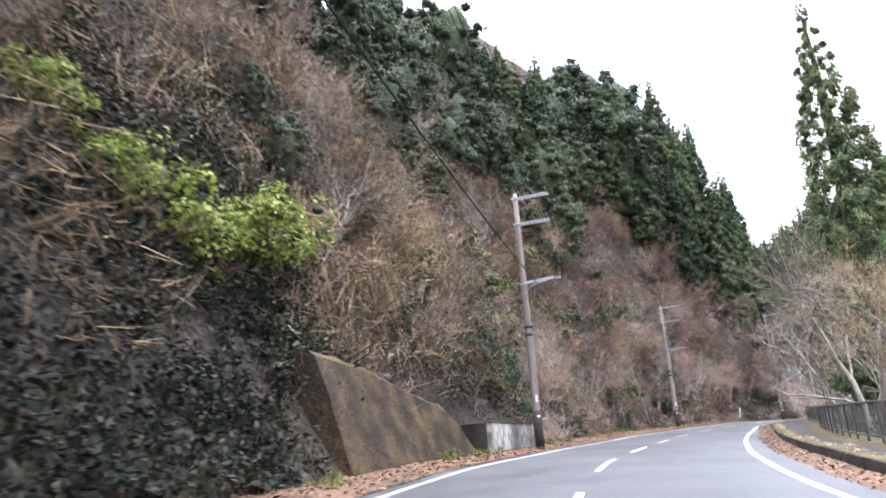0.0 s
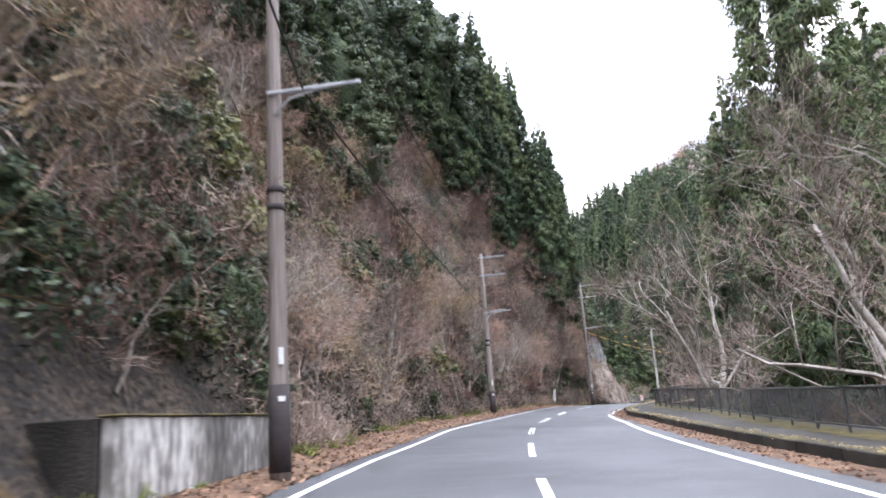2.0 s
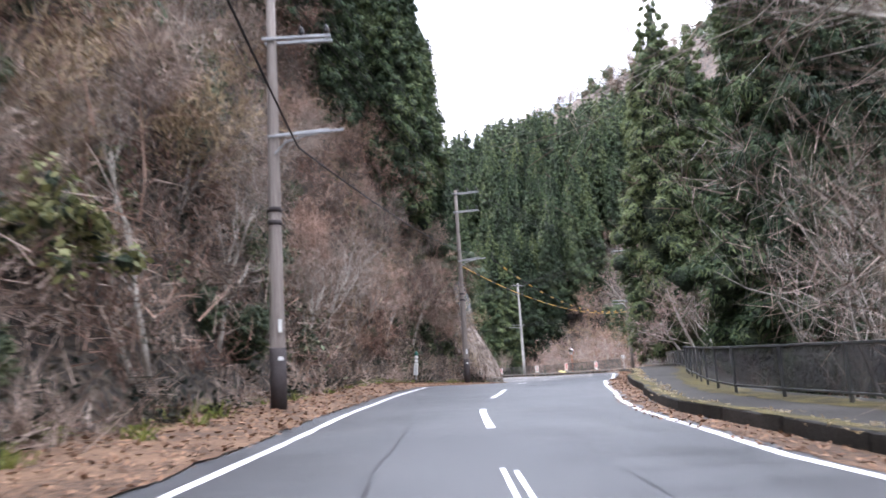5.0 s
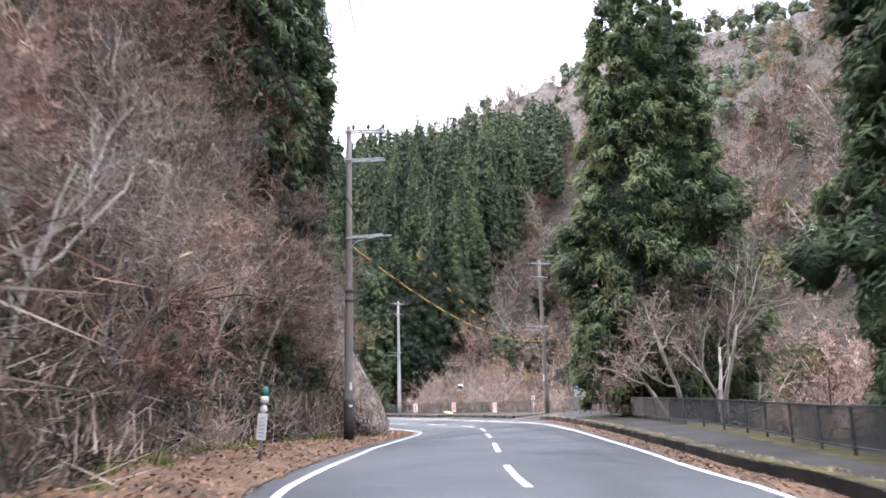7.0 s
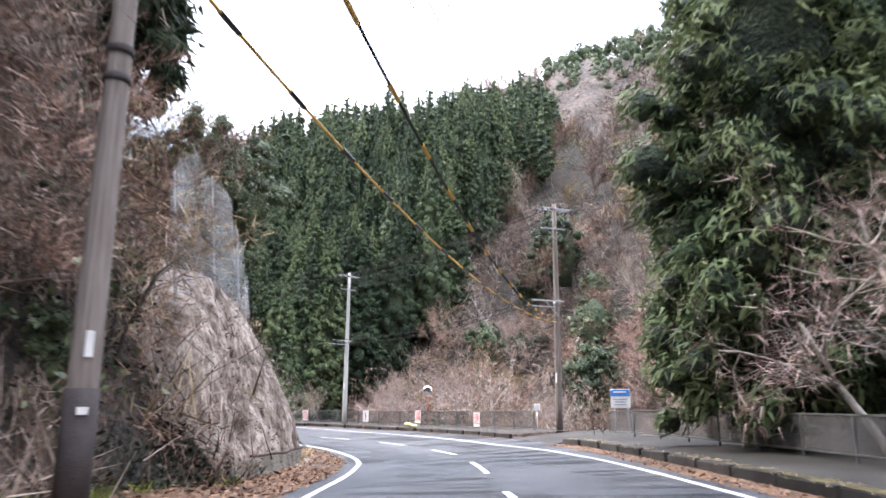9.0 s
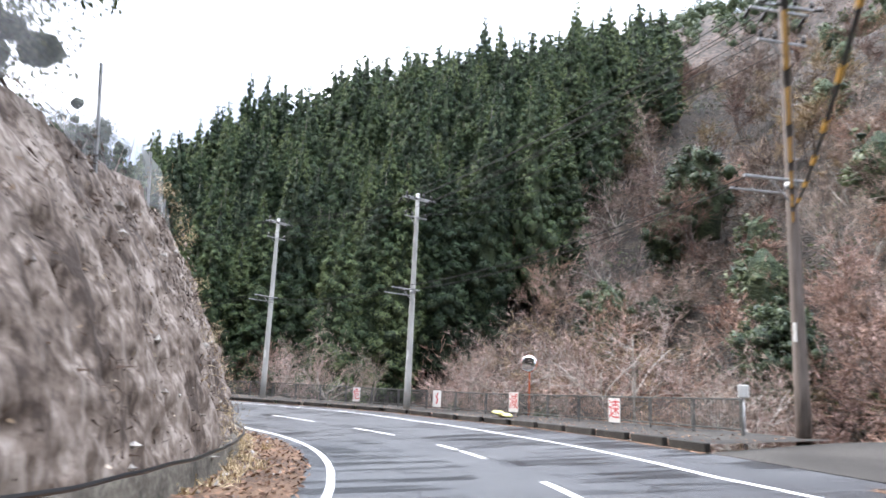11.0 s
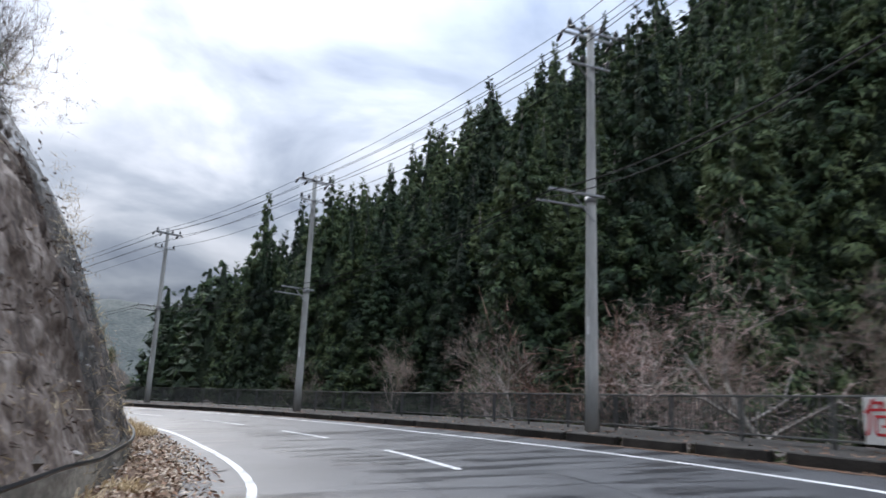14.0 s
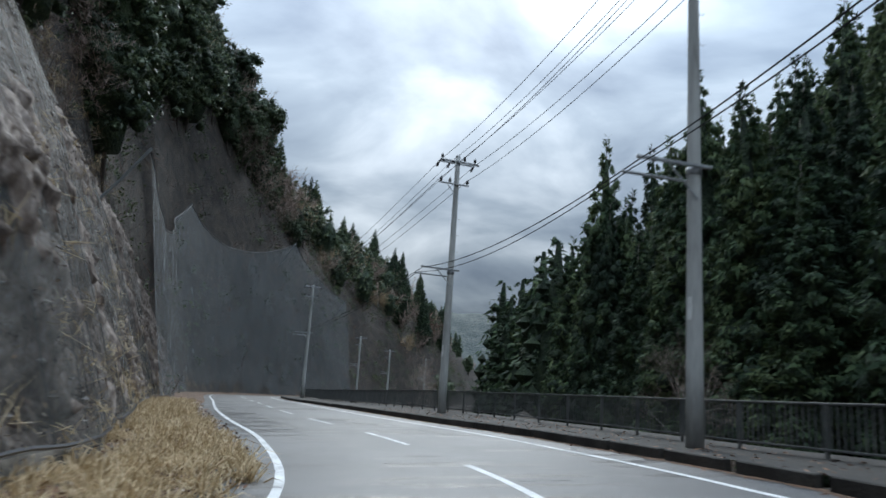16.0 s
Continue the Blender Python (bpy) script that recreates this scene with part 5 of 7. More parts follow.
_x, _y, _z = on_walk(137.6, 9.0)
sack(_x, _y, _z, heading(138.6) + 84, 0.2, "full yellow plastic sack lying on the footway")
_x, _y, _z = on_walk(137.9, 8.85, 0.12)
sack(_x, _y, _z, heading(138.6) + 70, 0.18, "full yellow plastic sack resting on another")


def blue_sign(s, x, y, z):
    b = thing("information_sign", "blue and white information board on two steel posts", "sign", pose(x, y, z, 0, 0, board_turn(s, 40)))
    for xx in (-0.32, 0.32):
        part("post", cached("ipost", lambda: mesh("post", *cyl(0.045, 0.045, -0.5, 2.3, 10), STEEL, True)), b, m=pose(xx, 0.06, 0))
    part("board", bm_mesh("board", box_bm(0.95, 0.03, 0.85, (0, 0, 1.98), 0.01), WHITE), b, "white board")
    part("blue_band", bm_mesh("blue_band", box_bm(0.93, 0.008, 0.3, (0, -0.02, 2.24), 0.003), BLUE), b, "blue upper band")
    for zz, w in ((2.28, 0.6), (1.95, 0.66), (1.83, 0.5), (1.71, 0.6)):
        part("writing_bar", bm_mesh("writing_bar", box_bm(w, 0.006, 0.05, (0, -0.026, zz), 0), WHITE if zz > 2.1 else GREYBAR), b, "unreadable line of writing")


blue_sign(120.3, 64.1, 98.93, 2.1)


def small_box(x, y, z, turn):
    b = thing("meter_box", "small white box mounted by the pole", "box", pose(x, y, z, 0, 0, turn))
    part("box_body", bm_mesh("box_body", box_bm(0.3, 0.14, 0.36, (0, 0, 1.6), 0.02), WHITE), b)
    part("post", mesh("post", *cyl(0.03, 0.03, -0.4, 1.45, 8), STEEL, True), b)


small_box(66.9, 106.2, 2.1, -60)


def distance_post(s, d):
    x, y = place(s, d)
    p = thing("marker_post", "thin white roadside marker post with a green cap", "post", pose(float(x[0]), float(y[0]), float(road_z(s, d)) + 0.15, 2, 4, heading(s)))
    part("shaft", mesh("shaft", *cyl(0.032, 0.03, -0.2, 1.3, 8), STEEL, True), p)
    part("sleeve", mesh("sleeve", *cyl(0.042, 0.042, -0.1, 0.2, 8), TARBAND, True), p, "dark foot sleeve")
    part("board", bm_mesh("board", box_bm(0.2, 0.03, 0.54, (0, -0.045, 0.68), 0.008), WHITE), p, "white board with unreadable bars")
    for i, w in enumerate((0.1, 0.12, 0.11, 0.12, 0.08, 0.1)):
        part("writing_bar", bm_mesh("writing_bar", box_bm(w, 0.006, 0.022, (0, -0.063, 0.48 + i * 0.075), 0), GREYBAR), p)
    part("knob", mesh("knob", *lathe([(0.03, 0.97), (0.07, 1.0), (0.075, 1.05), (0.06, 1.1), (0.03, 1.12)], 10), WHITE, True), p, "rounded white collar")
    part("band", mesh("band", *lathe([(0.035, 1.17), (0.085, 1.18), (0.085, 1.3), (0.035, 1.31)], 10), WHITE, True), p, "white reflecting band")
    part("cap", mesh("cap", *lathe([(0.03, 1.32), (0.075, 1.33), (0.07, 1.45), (0.04, 1.5), (0.01, 1.51)], 10), CAPGREEN, True), p, "weathered blue-green cap")


distance_post(84.0, -3.65)


# ---- retaining wall and concrete box at the first bend ----
def build_retaining():
    s = np.arange(16.8, 26.95, 0.2)
    rows = 14
    u = np.linspace(0, 1, rows)
    top = np.interp(s, [16.8, 19.8, 21.6, 23.7, 25.1, 25.7, 26.3, 26.9], [3.05, 2.75, 2.4, 1.95, 1.65, 1.3, 0.75, 0.1])
    ss = np.repeat(s[:, None], rows, 1)
    h = top[:, None] * u[None]
    face = -4.75 - 0.32 * h + np.array([[noise.noise(Vector((a * 0.8, b * 1.2, 2))) * 0.06 for b in hh] for a, hh in zip(s, h)])
    x, y = place(ss, face)
    z = road_z(ss, -4.75) + 0.05 + h
    w = thing("retaining_wall", "brown moss-covered sloping concrete retaining wall with a falling top", "wall", kind="structure")
    cap = [place(s, face[:, -1] - q) for q in (0.0, 0.15, 0.5, 0.9)]
    rise = np.array([0.14 * noise.noise(Vector((a * 1.3, 4, 1))) + 0.07 * noise.noise(Vector((a * 4.1, 2, 1))) for a in s])
    zc = [z[:, -1] + q for q in (-0.02, 0.14 + rise, 0.22 + rise * 1.3, 0.05)]
    i = (np.arange(len(s) - 1)[:, None] * rows + np.arange(rows - 1)[None]).ravel()
    part("wall_face", mesh("wall_face", np.stack([x, y, z], -1).reshape(-1, 3), np.stack([i, i + rows, i + rows + 1, i + 1], -1), MOSSWALL, True), w)
    cv = np.stack([np.stack([c[0], c[1], q], -1) for c, q in zip(cap, zc)], 1).reshape(-1, 3)
    i = (np.arange(len(s) - 1)[:, None] * 4 + np.arange(3)[None]).ravel()
    part("wall_cap", mesh("wall_cap", cv, np.stack([i, i + 4, i + 5, i + 1], -1), MOSS, True), w, "yellow-green moss cushion on the wall top")
    part("cap_end", mesh("cap_end", cv[:4], [(0, 1, 2), (0, 2, 3)], MOSSWALL), w)
    # near end face
    ex, ey = place(np.full(rows, 16.8), face[0])
    bx, by = place(np.full(rows, 16.8), np.full(rows, -7.5))
    v = np.concatenate([np.stack([ex, ey, z[0]], -1), np.stack([bx, by, z[0]], -1)])
    j = np.arange(rows - 1)
    part("wall_end", mesh("wall_end", v, np.stack([j, j + rows, j + rows + 1, j + 1], -1), MOSSWALL), w)
    # open concrete box (a sump) beside the pole
    b = thing("concrete_sump", "stained low concrete box wall with white streaks", "concrete box")
    front, corner, back = (34.0, -4.62), (27.9, -4.65), (28.6, -8.0)

    def slab(p, q, tall, thick, lift):
        (x0,), (y0,) = place(*p)
        (x1,), (y1,) = place(*q)
        run, z0 = math.hypot(x1 - x0, y1 - y0), float(road_z(32.0, -5)) - 0.1 + lift
        m = pose((x0 + x1) / 2, (y0 + y1) / 2, z0, 0, 0, math.degrees(math.atan2(-(x1 - x0), y1 - y0)))
        return box_bm(thick, run, tall, (0, 0, tall / 2), 0.02), m
    for name, p, q in (("front_wall", corner, front), ("side_wall", (28.0, -4.77), back)):
        bm, m = slab(p, q, 1.28, 0.2, 0.0)
        part(name, bm_mesh(name, bm, CONCRETE if name == "front_wall" else KERB), b, m=m)
    bm, m = slab((27.82, -4.64), (34.0, -4.6), 0.035, 0.26, 1.27)
    part("moss_cap", bm_mesh("moss_cap", bm, MOSS), b, "moss and leaf crumbs along the wall top", m=m)
    bm, m = slab((28.6, -6.35), (34.0, -6.3), 1.17, 3.2, 0.0)
    part("fill", bm_mesh("fill", bm, LITTER), b, "leaf mould filling the box", m=m)


build_retaining()


# ---- hillside plants ----
def spots(pairs):
    out = []
    for s, d in pairs:
        x, y = place(s, d)
        s2, d2 = nearest(x, y)
        out.append((float(x[0]), float(y[0]), float(land_z(s2, d2)[0]) - 0.1))
    return out


def plant_hillside():
    rg = np.random.default_rng(21)
    def some(n, s0, s1, a, b):
        x, y, z, s, d = scatter(rg, n, s0, s1, lambda q: FOOT_D(q) - b, lambda q: FOOT_D(q) - a)
        return [(p, q, r - 0.3) for p, q, r in zip(x, y, z)]
    def clear(spots_):
        """Those that stand clear of the retaining wall and the concrete box."""
        q = nearest([p[0] for p in spots_], [p[1] for p in spots_])
        return [p for p, s, d in zip(spots_, *q) if not (14 < s < 36 and d > -8.2) and not (s < 16 and d > -6.6)]
    plant_all(BARE_BROWN, some(34, 8, 104, 1.2, 12), "bare_tree", "leafless brown-twigged tree on the steep roadside bank", "tree", "bare hillside trees", rg, (0.6, 1.2), None, 10)
    plant_all(BARE_PINK, some(30, 30, 104, 0.5, 8), "bare_tree", "leafless reddish-twigged tree on the steep roadside bank", "tree", "bare hillside trees", rg, (0.5, 0.9), None, 10)
    plant_all(BARE_TAN, some(22, 20, 104, 0.6, 9), "bare_tree", "tan-twigged leafless bush leaning from the bank", "tree", "bare hillside trees", rg, (0.6, 1.1), None, 14)
    plant_all(BARE_PALE, some(22, 20, 104, 0.8, 14), "bare_tree", "pale-barked leafless tree on the hillside", "tree", "bare hillside trees", rg, (0.6, 1.0), None, 12)
    plant_all(LEAFY, some(24, -14, 72, 5, 20), "evergreen_tree", "dark evergreen broadleaf tree on the steep hillside", "tree", "hillside evergreens", rg, (0.6, 1.25), None, 6)
    plant_all(LEAFY, some(24, 50, 108, 10, 26), "evergreen_tree", "dark evergreen broadleaf tree crowning the spur", "tree", "hillside evergreens", rg, (0.9, 1.5), None, 6)
    plant_all(CEDARS_NEAR, spots([(99.5, -8.9), (102.8, -8.6), (105.8, -8.8), (108.6, -9.6)]), "cedar_tree", "tall dark cedar standing on the rocky spur", "tree", "spur cedars", rg, (0.95, 1.1), (1.0, 1.1), 1.5)
    plant_all(CEDARS_NEAR, spots([(95, -11.5), (99, -12.5), (103, -12.2), (107, -12.8), (110.5, -13.5), (101, -16), (105.5, -16.5), (92, -14), (88, -13.5), (84, -15)]), "cedar_tree", "dark cedar high on the rocky spur", "tree", "spur cedars", rg, (0.78, 0.95), (0.95, 1.1), 1.5)
    plant_all(LEAFY, some(40, 60, 100, 9.5, 16), "evergreen_tree", "dark evergreen broadleaf tree on the upper hillside", "tree", "hillside evergreens", rg, (0.7, 1.1), None, 6)
    plant_all(CEDARS_NEAR, some(16, 62, 96, 9, 17), "cedar_tree", "dark cedar among the broadleaf evergreens on the hillside", "tree", "spur cedars", rg, (0.55, 0.8), None, 3)
    for k, m, lab in ((0, 70, "leafless reddish bush arching out of the steep bank"), (1, 66, "leafless grey-brown bush arching out of the steep bank"), (2, 40, "leafless tan bush arching out of the steep bank")):
        plant_all(BUSH[k], clear(some(m, (20, -6, -6)[k], (104, 104, 60)[k], 0.9, 9)), "leafless_bush", lab, "bush", "bank bushes", rg, (0.7, 1.35), None, 14)
    plant_all(LEAFY, spots([(90, -16), (86, -15), (104, -17), (97, -19), (80, -17), (88, -20)]), "evergreen_tree", "broad dark evergreen crowning the rocky spur", "tree", "hillside evergreens", rg, (1.4, 1.9), None, 4)
    plant_all(CEDARS_NEAR, some(9, -10, 40, 8, 20), "cedar_tree", "tall dark cedar on the steep hillside", "tree", "hillside cedars", rg, (0.6, 0.9), None, 2)
    plant_all(LEAFY, some(30, 36, 76, 1.5, 7), "evergreen_shrub", "dark green broadleaf shrub on the steep bank", "shrub", "bank shrubs", rg, (0.2, 0.36), None, 8)
    plant_all(OLIVE_SHRUB, some(26, 33, 64, 1.0, 9), "evergreen_shrub", "olive-green leafy shrub on the steep bank", "shrub", "bank shrubs", rg, (0.6, 1.15), None, 8)
    plant_all(BARE_PINK + BARE_BROWN[:1], some(24, 78, 101, 0.3, 4.5), "bare_tree", "leafless reddish tree arching from the bank towards the road", "tree", "bare hillside trees", rg, (0.55, 0.85), None, 14)
    plant_all(BUSH[0] + BUSH[2], spots([(22.6, -7.0), (24.6, -7.3), (26.2, -7.9), (20.4, -8.2)]), "leafless_bush", "broad many-stemmed leafless bush behind the mossy wall", "bush", "bank bushes", rg, (1.4, 1.8), None, 6)
    plant_all(BARE_PINK[:1] + BARE_TAN[:1], spots([(24.5, -8.4), (27.2, -8.6)]), "bare_tree", "leafless tan-pink tree behind the mossy wall", "tree", "bare hillside trees", rg, (0.75, 0.95), None, 6)
    plant_all(LEAFY_FRESH, spots([(11, -8.5), (12.4, -8.0), (13.6, -7.6), (15, -7.4), (16.2, -7.9), (17.6, -7.8), (19.2, -8.2), (22.4, -7.8)]), "shrub", "bright yellow-green leafy shrub over the bank", "shrub", "fresh green shrubs", rg, (0.55, 1.0), None, 10)
    # top of the cut and the hill beyond it
    plant_all(LEAFY, some(30, 180, 226, 6.5, 18), "evergreen_tree", "tall dark evergreen on the brow above the rock cut", "tree", "cut-top evergreens", rg, (1.1, 1.7), None, 6)
    plant_all(LEAFY, some(22, 212, 248, 10, 26), "evergreen_tree", "tall dark evergreen crowding the hill behind the netting", "tree", "far hill evergreens", rg, (1.3, 1.9), None, 6)
    plant_all(LEAFY, some(30, 242, 290, 8, 18), "evergreen_tree", "tall dark evergreen on the steep hill above the net curtain", "tree", "far hill evergreens", rg, (1.2, 1.8), None, 6)
    plant_all(LEAFY, some(16, 258, 300, 13, 24), "evergreen_tree", "dark evergreen on the hill behind the netting", "tree", "far hill evergreens", rg, (0.8, 1.2), None, 6)
    plant_all(BARE_BROWN, some(26, 196, 310, 9, 22), "bare_tree", "leafless brown tree among the evergreens on the brow", "tree", "cut-top bare trees", rg, (1.0, 1.7), None, 8)
    plant_all(LEAFY, some(22, 32, 66, 4, 13), "evergreen_tree", "dark evergreen broadleaf tree on the steep roadside bank", "tree", "hillside evergreens", rg, (0.45, 0.85), None, 8)
    plant_all(LEAFY, spots([(30.5, -10), (26.5, -9.2), (34.5, -9.2), (22, -9.5)]), "evergreen_shrub", "dark evergreen shrub behind the mossy wall", "shrub", "bank shrubs", rg, (0.32, 0.48), None, 6)
    plant_all(LEAFY, spots([(28.8, -8.9), (30.6, -8.5), (32.4, -8.9), (35.6, -7.2), (37.2, -6.6)]), "evergreen_shrub", "dark evergreen shrub crowding behind the concrete box", "shrub", "bank shrubs", rg, (0.22, 0.32), None, 6)
    plant_all(LEAFY, spots([(27.2, -7.0), (28.6, -6.6), (29.8, -6.8), (31.0, -6.6), (32.2, -6.9), (33.4, -6.6), (34.9, -6.9), (36.4, -6.6), (24.2, -8.6), (27.6, -8.4), (29.6, -8.8), (31.8, -8.6), (33.6, -9.4), (36.4, -8.4), (38.6, -8.0), (26, -10.6), (30, -11), (34, -11), (38, -10.4), (22, -10.8)]), "evergreen_shrub", "dark broadleaf evergreen crowding the bank behind the concrete box", "shrub", "bank shrubs", rg, (0.2, 0.36), None, 8)
    plant_all(BARE_TAN, spots([(25.6, -8.0), (28.2, -8.3), (30.2, -7.7), (27, -9.6), (31.5, -9.0), (24, -9.4)]), "bare_tree", "tan-twigged leafless tree leaning over the concrete box", "tree", "bare hillside trees", rg, (1.0, 1.3), None, 14)
    plant_all(BUSH[2] + BUSH[1], spots([(25.2, -9.4), (28.4, -9.8), (31, -9.8), (35, -9), (29, -12), (33, -12.4), (24, -12), (37.5, -7.4)]), "leafless_bush", "broad tan leafless bush arching over the concrete box", "bush", "bank bushes", rg, (1.2, 1.7), None, 12)
    plant_all(BARE_PALE, spots([(33.2, -7.6), (23.5, -8.2)]), "bare_tree", "thin pale leafless sapling by the concrete box", "tree", "bare hillside trees", rg, (0.45, 0.6), None, 8)
    plant_all(LEAFY, some(56, 36, 102, 0.2, 3.5), "evergreen_shrub", "dark evergreen shrub low on the roadside bank", "shrub", "bank shrubs", rg, (0.13, 0.27), None, 8)
    plant_all(BARE_PINK, spots([(104.5, -7.8), (106.5, -8.4), (109, -8.0), (111.5, -8.6), (108, -10), (113, -9.8)]), "bare_tree", "leafless reddish tree on the nose of the spur", "tree", "bare hillside trees", rg, (0.6, 0.8), None, 8)
    plant_all(LEAFY, some(20, 214, 312, 11, 15), "evergreen_tree", "small dark evergreen along the brow behind the net curtain", "tree", "far hill evergreens", rg, (0.5, 0.8), None, 6)
    slim = [(42, -5.9), (47, -6.4), (51.5, -6.2), (55, -7), (59, -5.6), (63.5, -5.5), (68, -5.4), (71, -6), (75, -5.5), (79, -6), (83, -6.6), (90, -7.1), (95, -6.9)]
    plant_all(BARE_PALE, spots(slim), "sapling", "slender pale-trunked tree at the foot of the bank", "tree", "bank saplings", rg, (0.6, 0.8), (1.0, 1.2), 12)
    plant_all(LEAFY_RED, spots([(73, -20), (76, -21)]), "autumn_tree", "rust-red leafed tree on the skyline of the hill", "tree", "rust-red trees", rg, (1.2, 1.5), None, 4)
    plant_all(LEAFY, some(8, 182, 215, 5.5, 22), "evergreen_tree", "dark evergreen tree above the rock cut", "tree", "cut-top evergreens", rg, (0.8, 1.3), None, 6)
    plant_all(BARE_BROWN, some(14, 172, 215, 4.5, 18), "bare_tree", "leafless tree above the rock cut", "tree", "cut-top bare trees", rg, (0.7, 1.2), None, 8)
    joined_wood("far_hill_wood", "leafless winter wood on the hill behind the netting", BARE_LITE, some(220, 225, 440, 10, 60), rg, (1.1, 1.7))
    joined_wood("far_hill_evergreen_wood", "dark evergreens on the hill behind the netting", LEAFY_LITE, some(150, 225, 445, 12, 62), rg, (0.8, 1.5))
    plant_all(LEAFY, some(12, 206, 260, 9, 25), "evergreen_tree", "dark evergreen tree on the hill behind the netting", "tree", "far hill evergreens", rg, (0.8, 1.4), None, 6)
    plant_all(BARE_BROWN, some(8, 215, 330, 8, 50), "bare_tree", "leafless tree on the hill behind the netting", "tree", "far hill bare trees", rg, (0.9, 1.4), None, 6)
    plant_all(CEDARS, some(24, 300, 435, 8, 40), "cedar_tree", "cedar standing above the far hillside", "tree", "far hill cedars", rg, (0.7, 1.15), None, 2)
    (ox,), (oy,) = place(117.4, -7.2)
    plant_all(LEAFY_CLOSE, [(ox, oy, float(road_z(116.6, -4.0)) + 4.6)], "evergreen_tree", "glossy dark evergreen overhanging the net above the cut", "tree", "cut-top evergreens", rg, (1.08, 1.1), None, 4)
    plant_all(LEAFY_CLOSE, spots([(143, -8.6), (156, -9.5)]), "evergreen_tree", "dark evergreen overhanging the top of the cut", "tree", "cut-top evergreens", rg, (0.7, 0.8), None, 5)
    plant_all(BARE_PALE, spots([(150, -9), (157, -9.5), (160.5, -8.6), (163.5, -9.2), (167, -9)]), "bare_tree", "pale leafless tree leaning over the cut", "tree", "cut-top bare trees", rg, (0.7, 0.8), None, 12)


def plant_riverside():
    rg = np.random.default_rng(33)
    def some(n, s0, s1, a, b):
        x, y, z, s, d = scatter(rg, n, s0, s1, lambda q: FENCE_D(q) + a, lambda q: FENCE_D(q) + b)
        return [(p, q, r - 0.2) for p, q, r in zip(x, y, z)]
    plant_all(BARE_PINK, some(6, 122, 165, 3, 13), "bare_tree", "leafless cherry-like tree with reddish twigs by the river", "tree", "riverside bare trees", rg, (1.0, 1.45), None, 8)
    line = np.array([129.0, 134, 140, 145, 152, 158, 166])
    plant_all(CHERRY, spots([(q + rg.normal(), float(FENCE_D(q)) + rg.uniform(1.8, 4.5)) for q in line]), "cherry_tree", "leafless rosy-twigged cherry tree leaning over the riverside fence", "tree", "riverside cherries", rg, (1.0, 1.4), None, 10)
    plant_all(BARE_PINK + CHERRY, [(p, q, float(land([p], [q])[0]) - 0.2) for p, q in ((92, 143), (97, 147), (100, 140), (88, 137), (94, 134), (103, 133))], "bare_tree", "big leafless rosy-twigged tree on the valley side", "tree", "valley side bare trees", rg, (1.4, 1.8), None, 6)
    plant_all(BARE_PALE, spots([(q, float(FENCE_D(q)) + e) for q, e in ((143, 2.2), (150, 1.8), (156, 2.4), (163, 1.9), (171, 2.3))]), "bare_tree", "small pale-limbed leafless tree behind the riverside fence", "tree", "riverside bare trees", rg, (0.5, 0.68), None, 10)
    joined_wood("valley_wood", "leafless reddish and grey winter wood on the steep valley side", BARE_LITE, [p for p in some(330, 96, 172, 34, 105) if not (p[1] > 150 and (p[0] - 47.5) < 0.85 * (p[1] - 94) and p[2] > 9)], rg, (0.8, 1.4))
    for kinds, n, lab in ((VALLEY_BARE[3:4], 44, "leafless reddish tree in the valley-side wood"), (VALLEY_BARE[1:2], 50, "leafless grey-brown tree in the valley-side wood"), (VALLEY_BARE[4:], 40, "pale-limbed leafless tree in the valley-side wood"), (VALLEY_BARE[:1], 30, "broad rosy-twigged tree in the valley-side wood"), (VALLEY_BARE[2:3], 34, "tan leafless tree in the valley-side wood")):
        plant_all(kinds, [p for p in some(n, 92, 166, 10, 60) if not (p[1] > 146 and (p[0] - 47.5) < 0.95 * (p[1] - 94))], "winter_tree", lab, "tree", "valley side bare trees", rg, (0.9, 1.5), None, 6)
    plant_all(LEAFY, some(24, 124, 172, 2.5, 9), "evergreen_shrub", "dark evergreen shrub behind the riverside fence", "shrub", "riverside shrubs", rg, (0.2, 0.36), None, 5)
    plant_all(OLIVE_SHRUB, some(26, 98, 140, 6, 40), "evergreen_shrub", "olive yellow-green shrub under the valley-side trees", "shrub", "valley side shrubs", rg, (0.9, 1.9), None, 5)
    plant_all(LEAFY, some(36, 96, 160, 8, 55), "evergreen_shrub", "dark evergreen shrub under the valley-side trees", "shrub", "valley side shrubs", rg, (0.22, 0.55), None, 5)
    joined_wood("valley_wood", "leafless brown winter wood beyond the river", BARE_LITE, some(150, 20, 100, 14, 90), rg, (0.8, 1.3))
    plant_all(CEDARS, some(40, 0, 100, 25, 100), "cedar_tree", "dark cedar on the valley side", "tree", "valley side cedars", rg, (0.8, 1.1), None, 2)
    plant_all(BARE_PINK, some(20, 105, 152, 6, 26), "bare_tree", "leafless reddish tree on the valley side", "tree", "valley side bare trees", rg, (0.9, 1.4), None, 6)
    plant_all(BARE_BROWN, some(12, 60, 150, 14, 40), "bare_tree", "leafless brown tree on the valley side", "tree", "valley side bare trees", rg, (1.0, 1.6), None, 6)
    plant_all(BARE_PALE, some(12, 92, 150, 12, 45), "bare_tree", "pale leafless tree on the valley side", "tree", "valley side bare trees", rg, (0.8, 1.3), None, 6)
    joined_wood("valley_evergreen_wood", "evergreen trees scattered through the winter wood", LEAFY_LITE, some(170, 40, 150, 22, 105), rg, (0.35, 0.9))
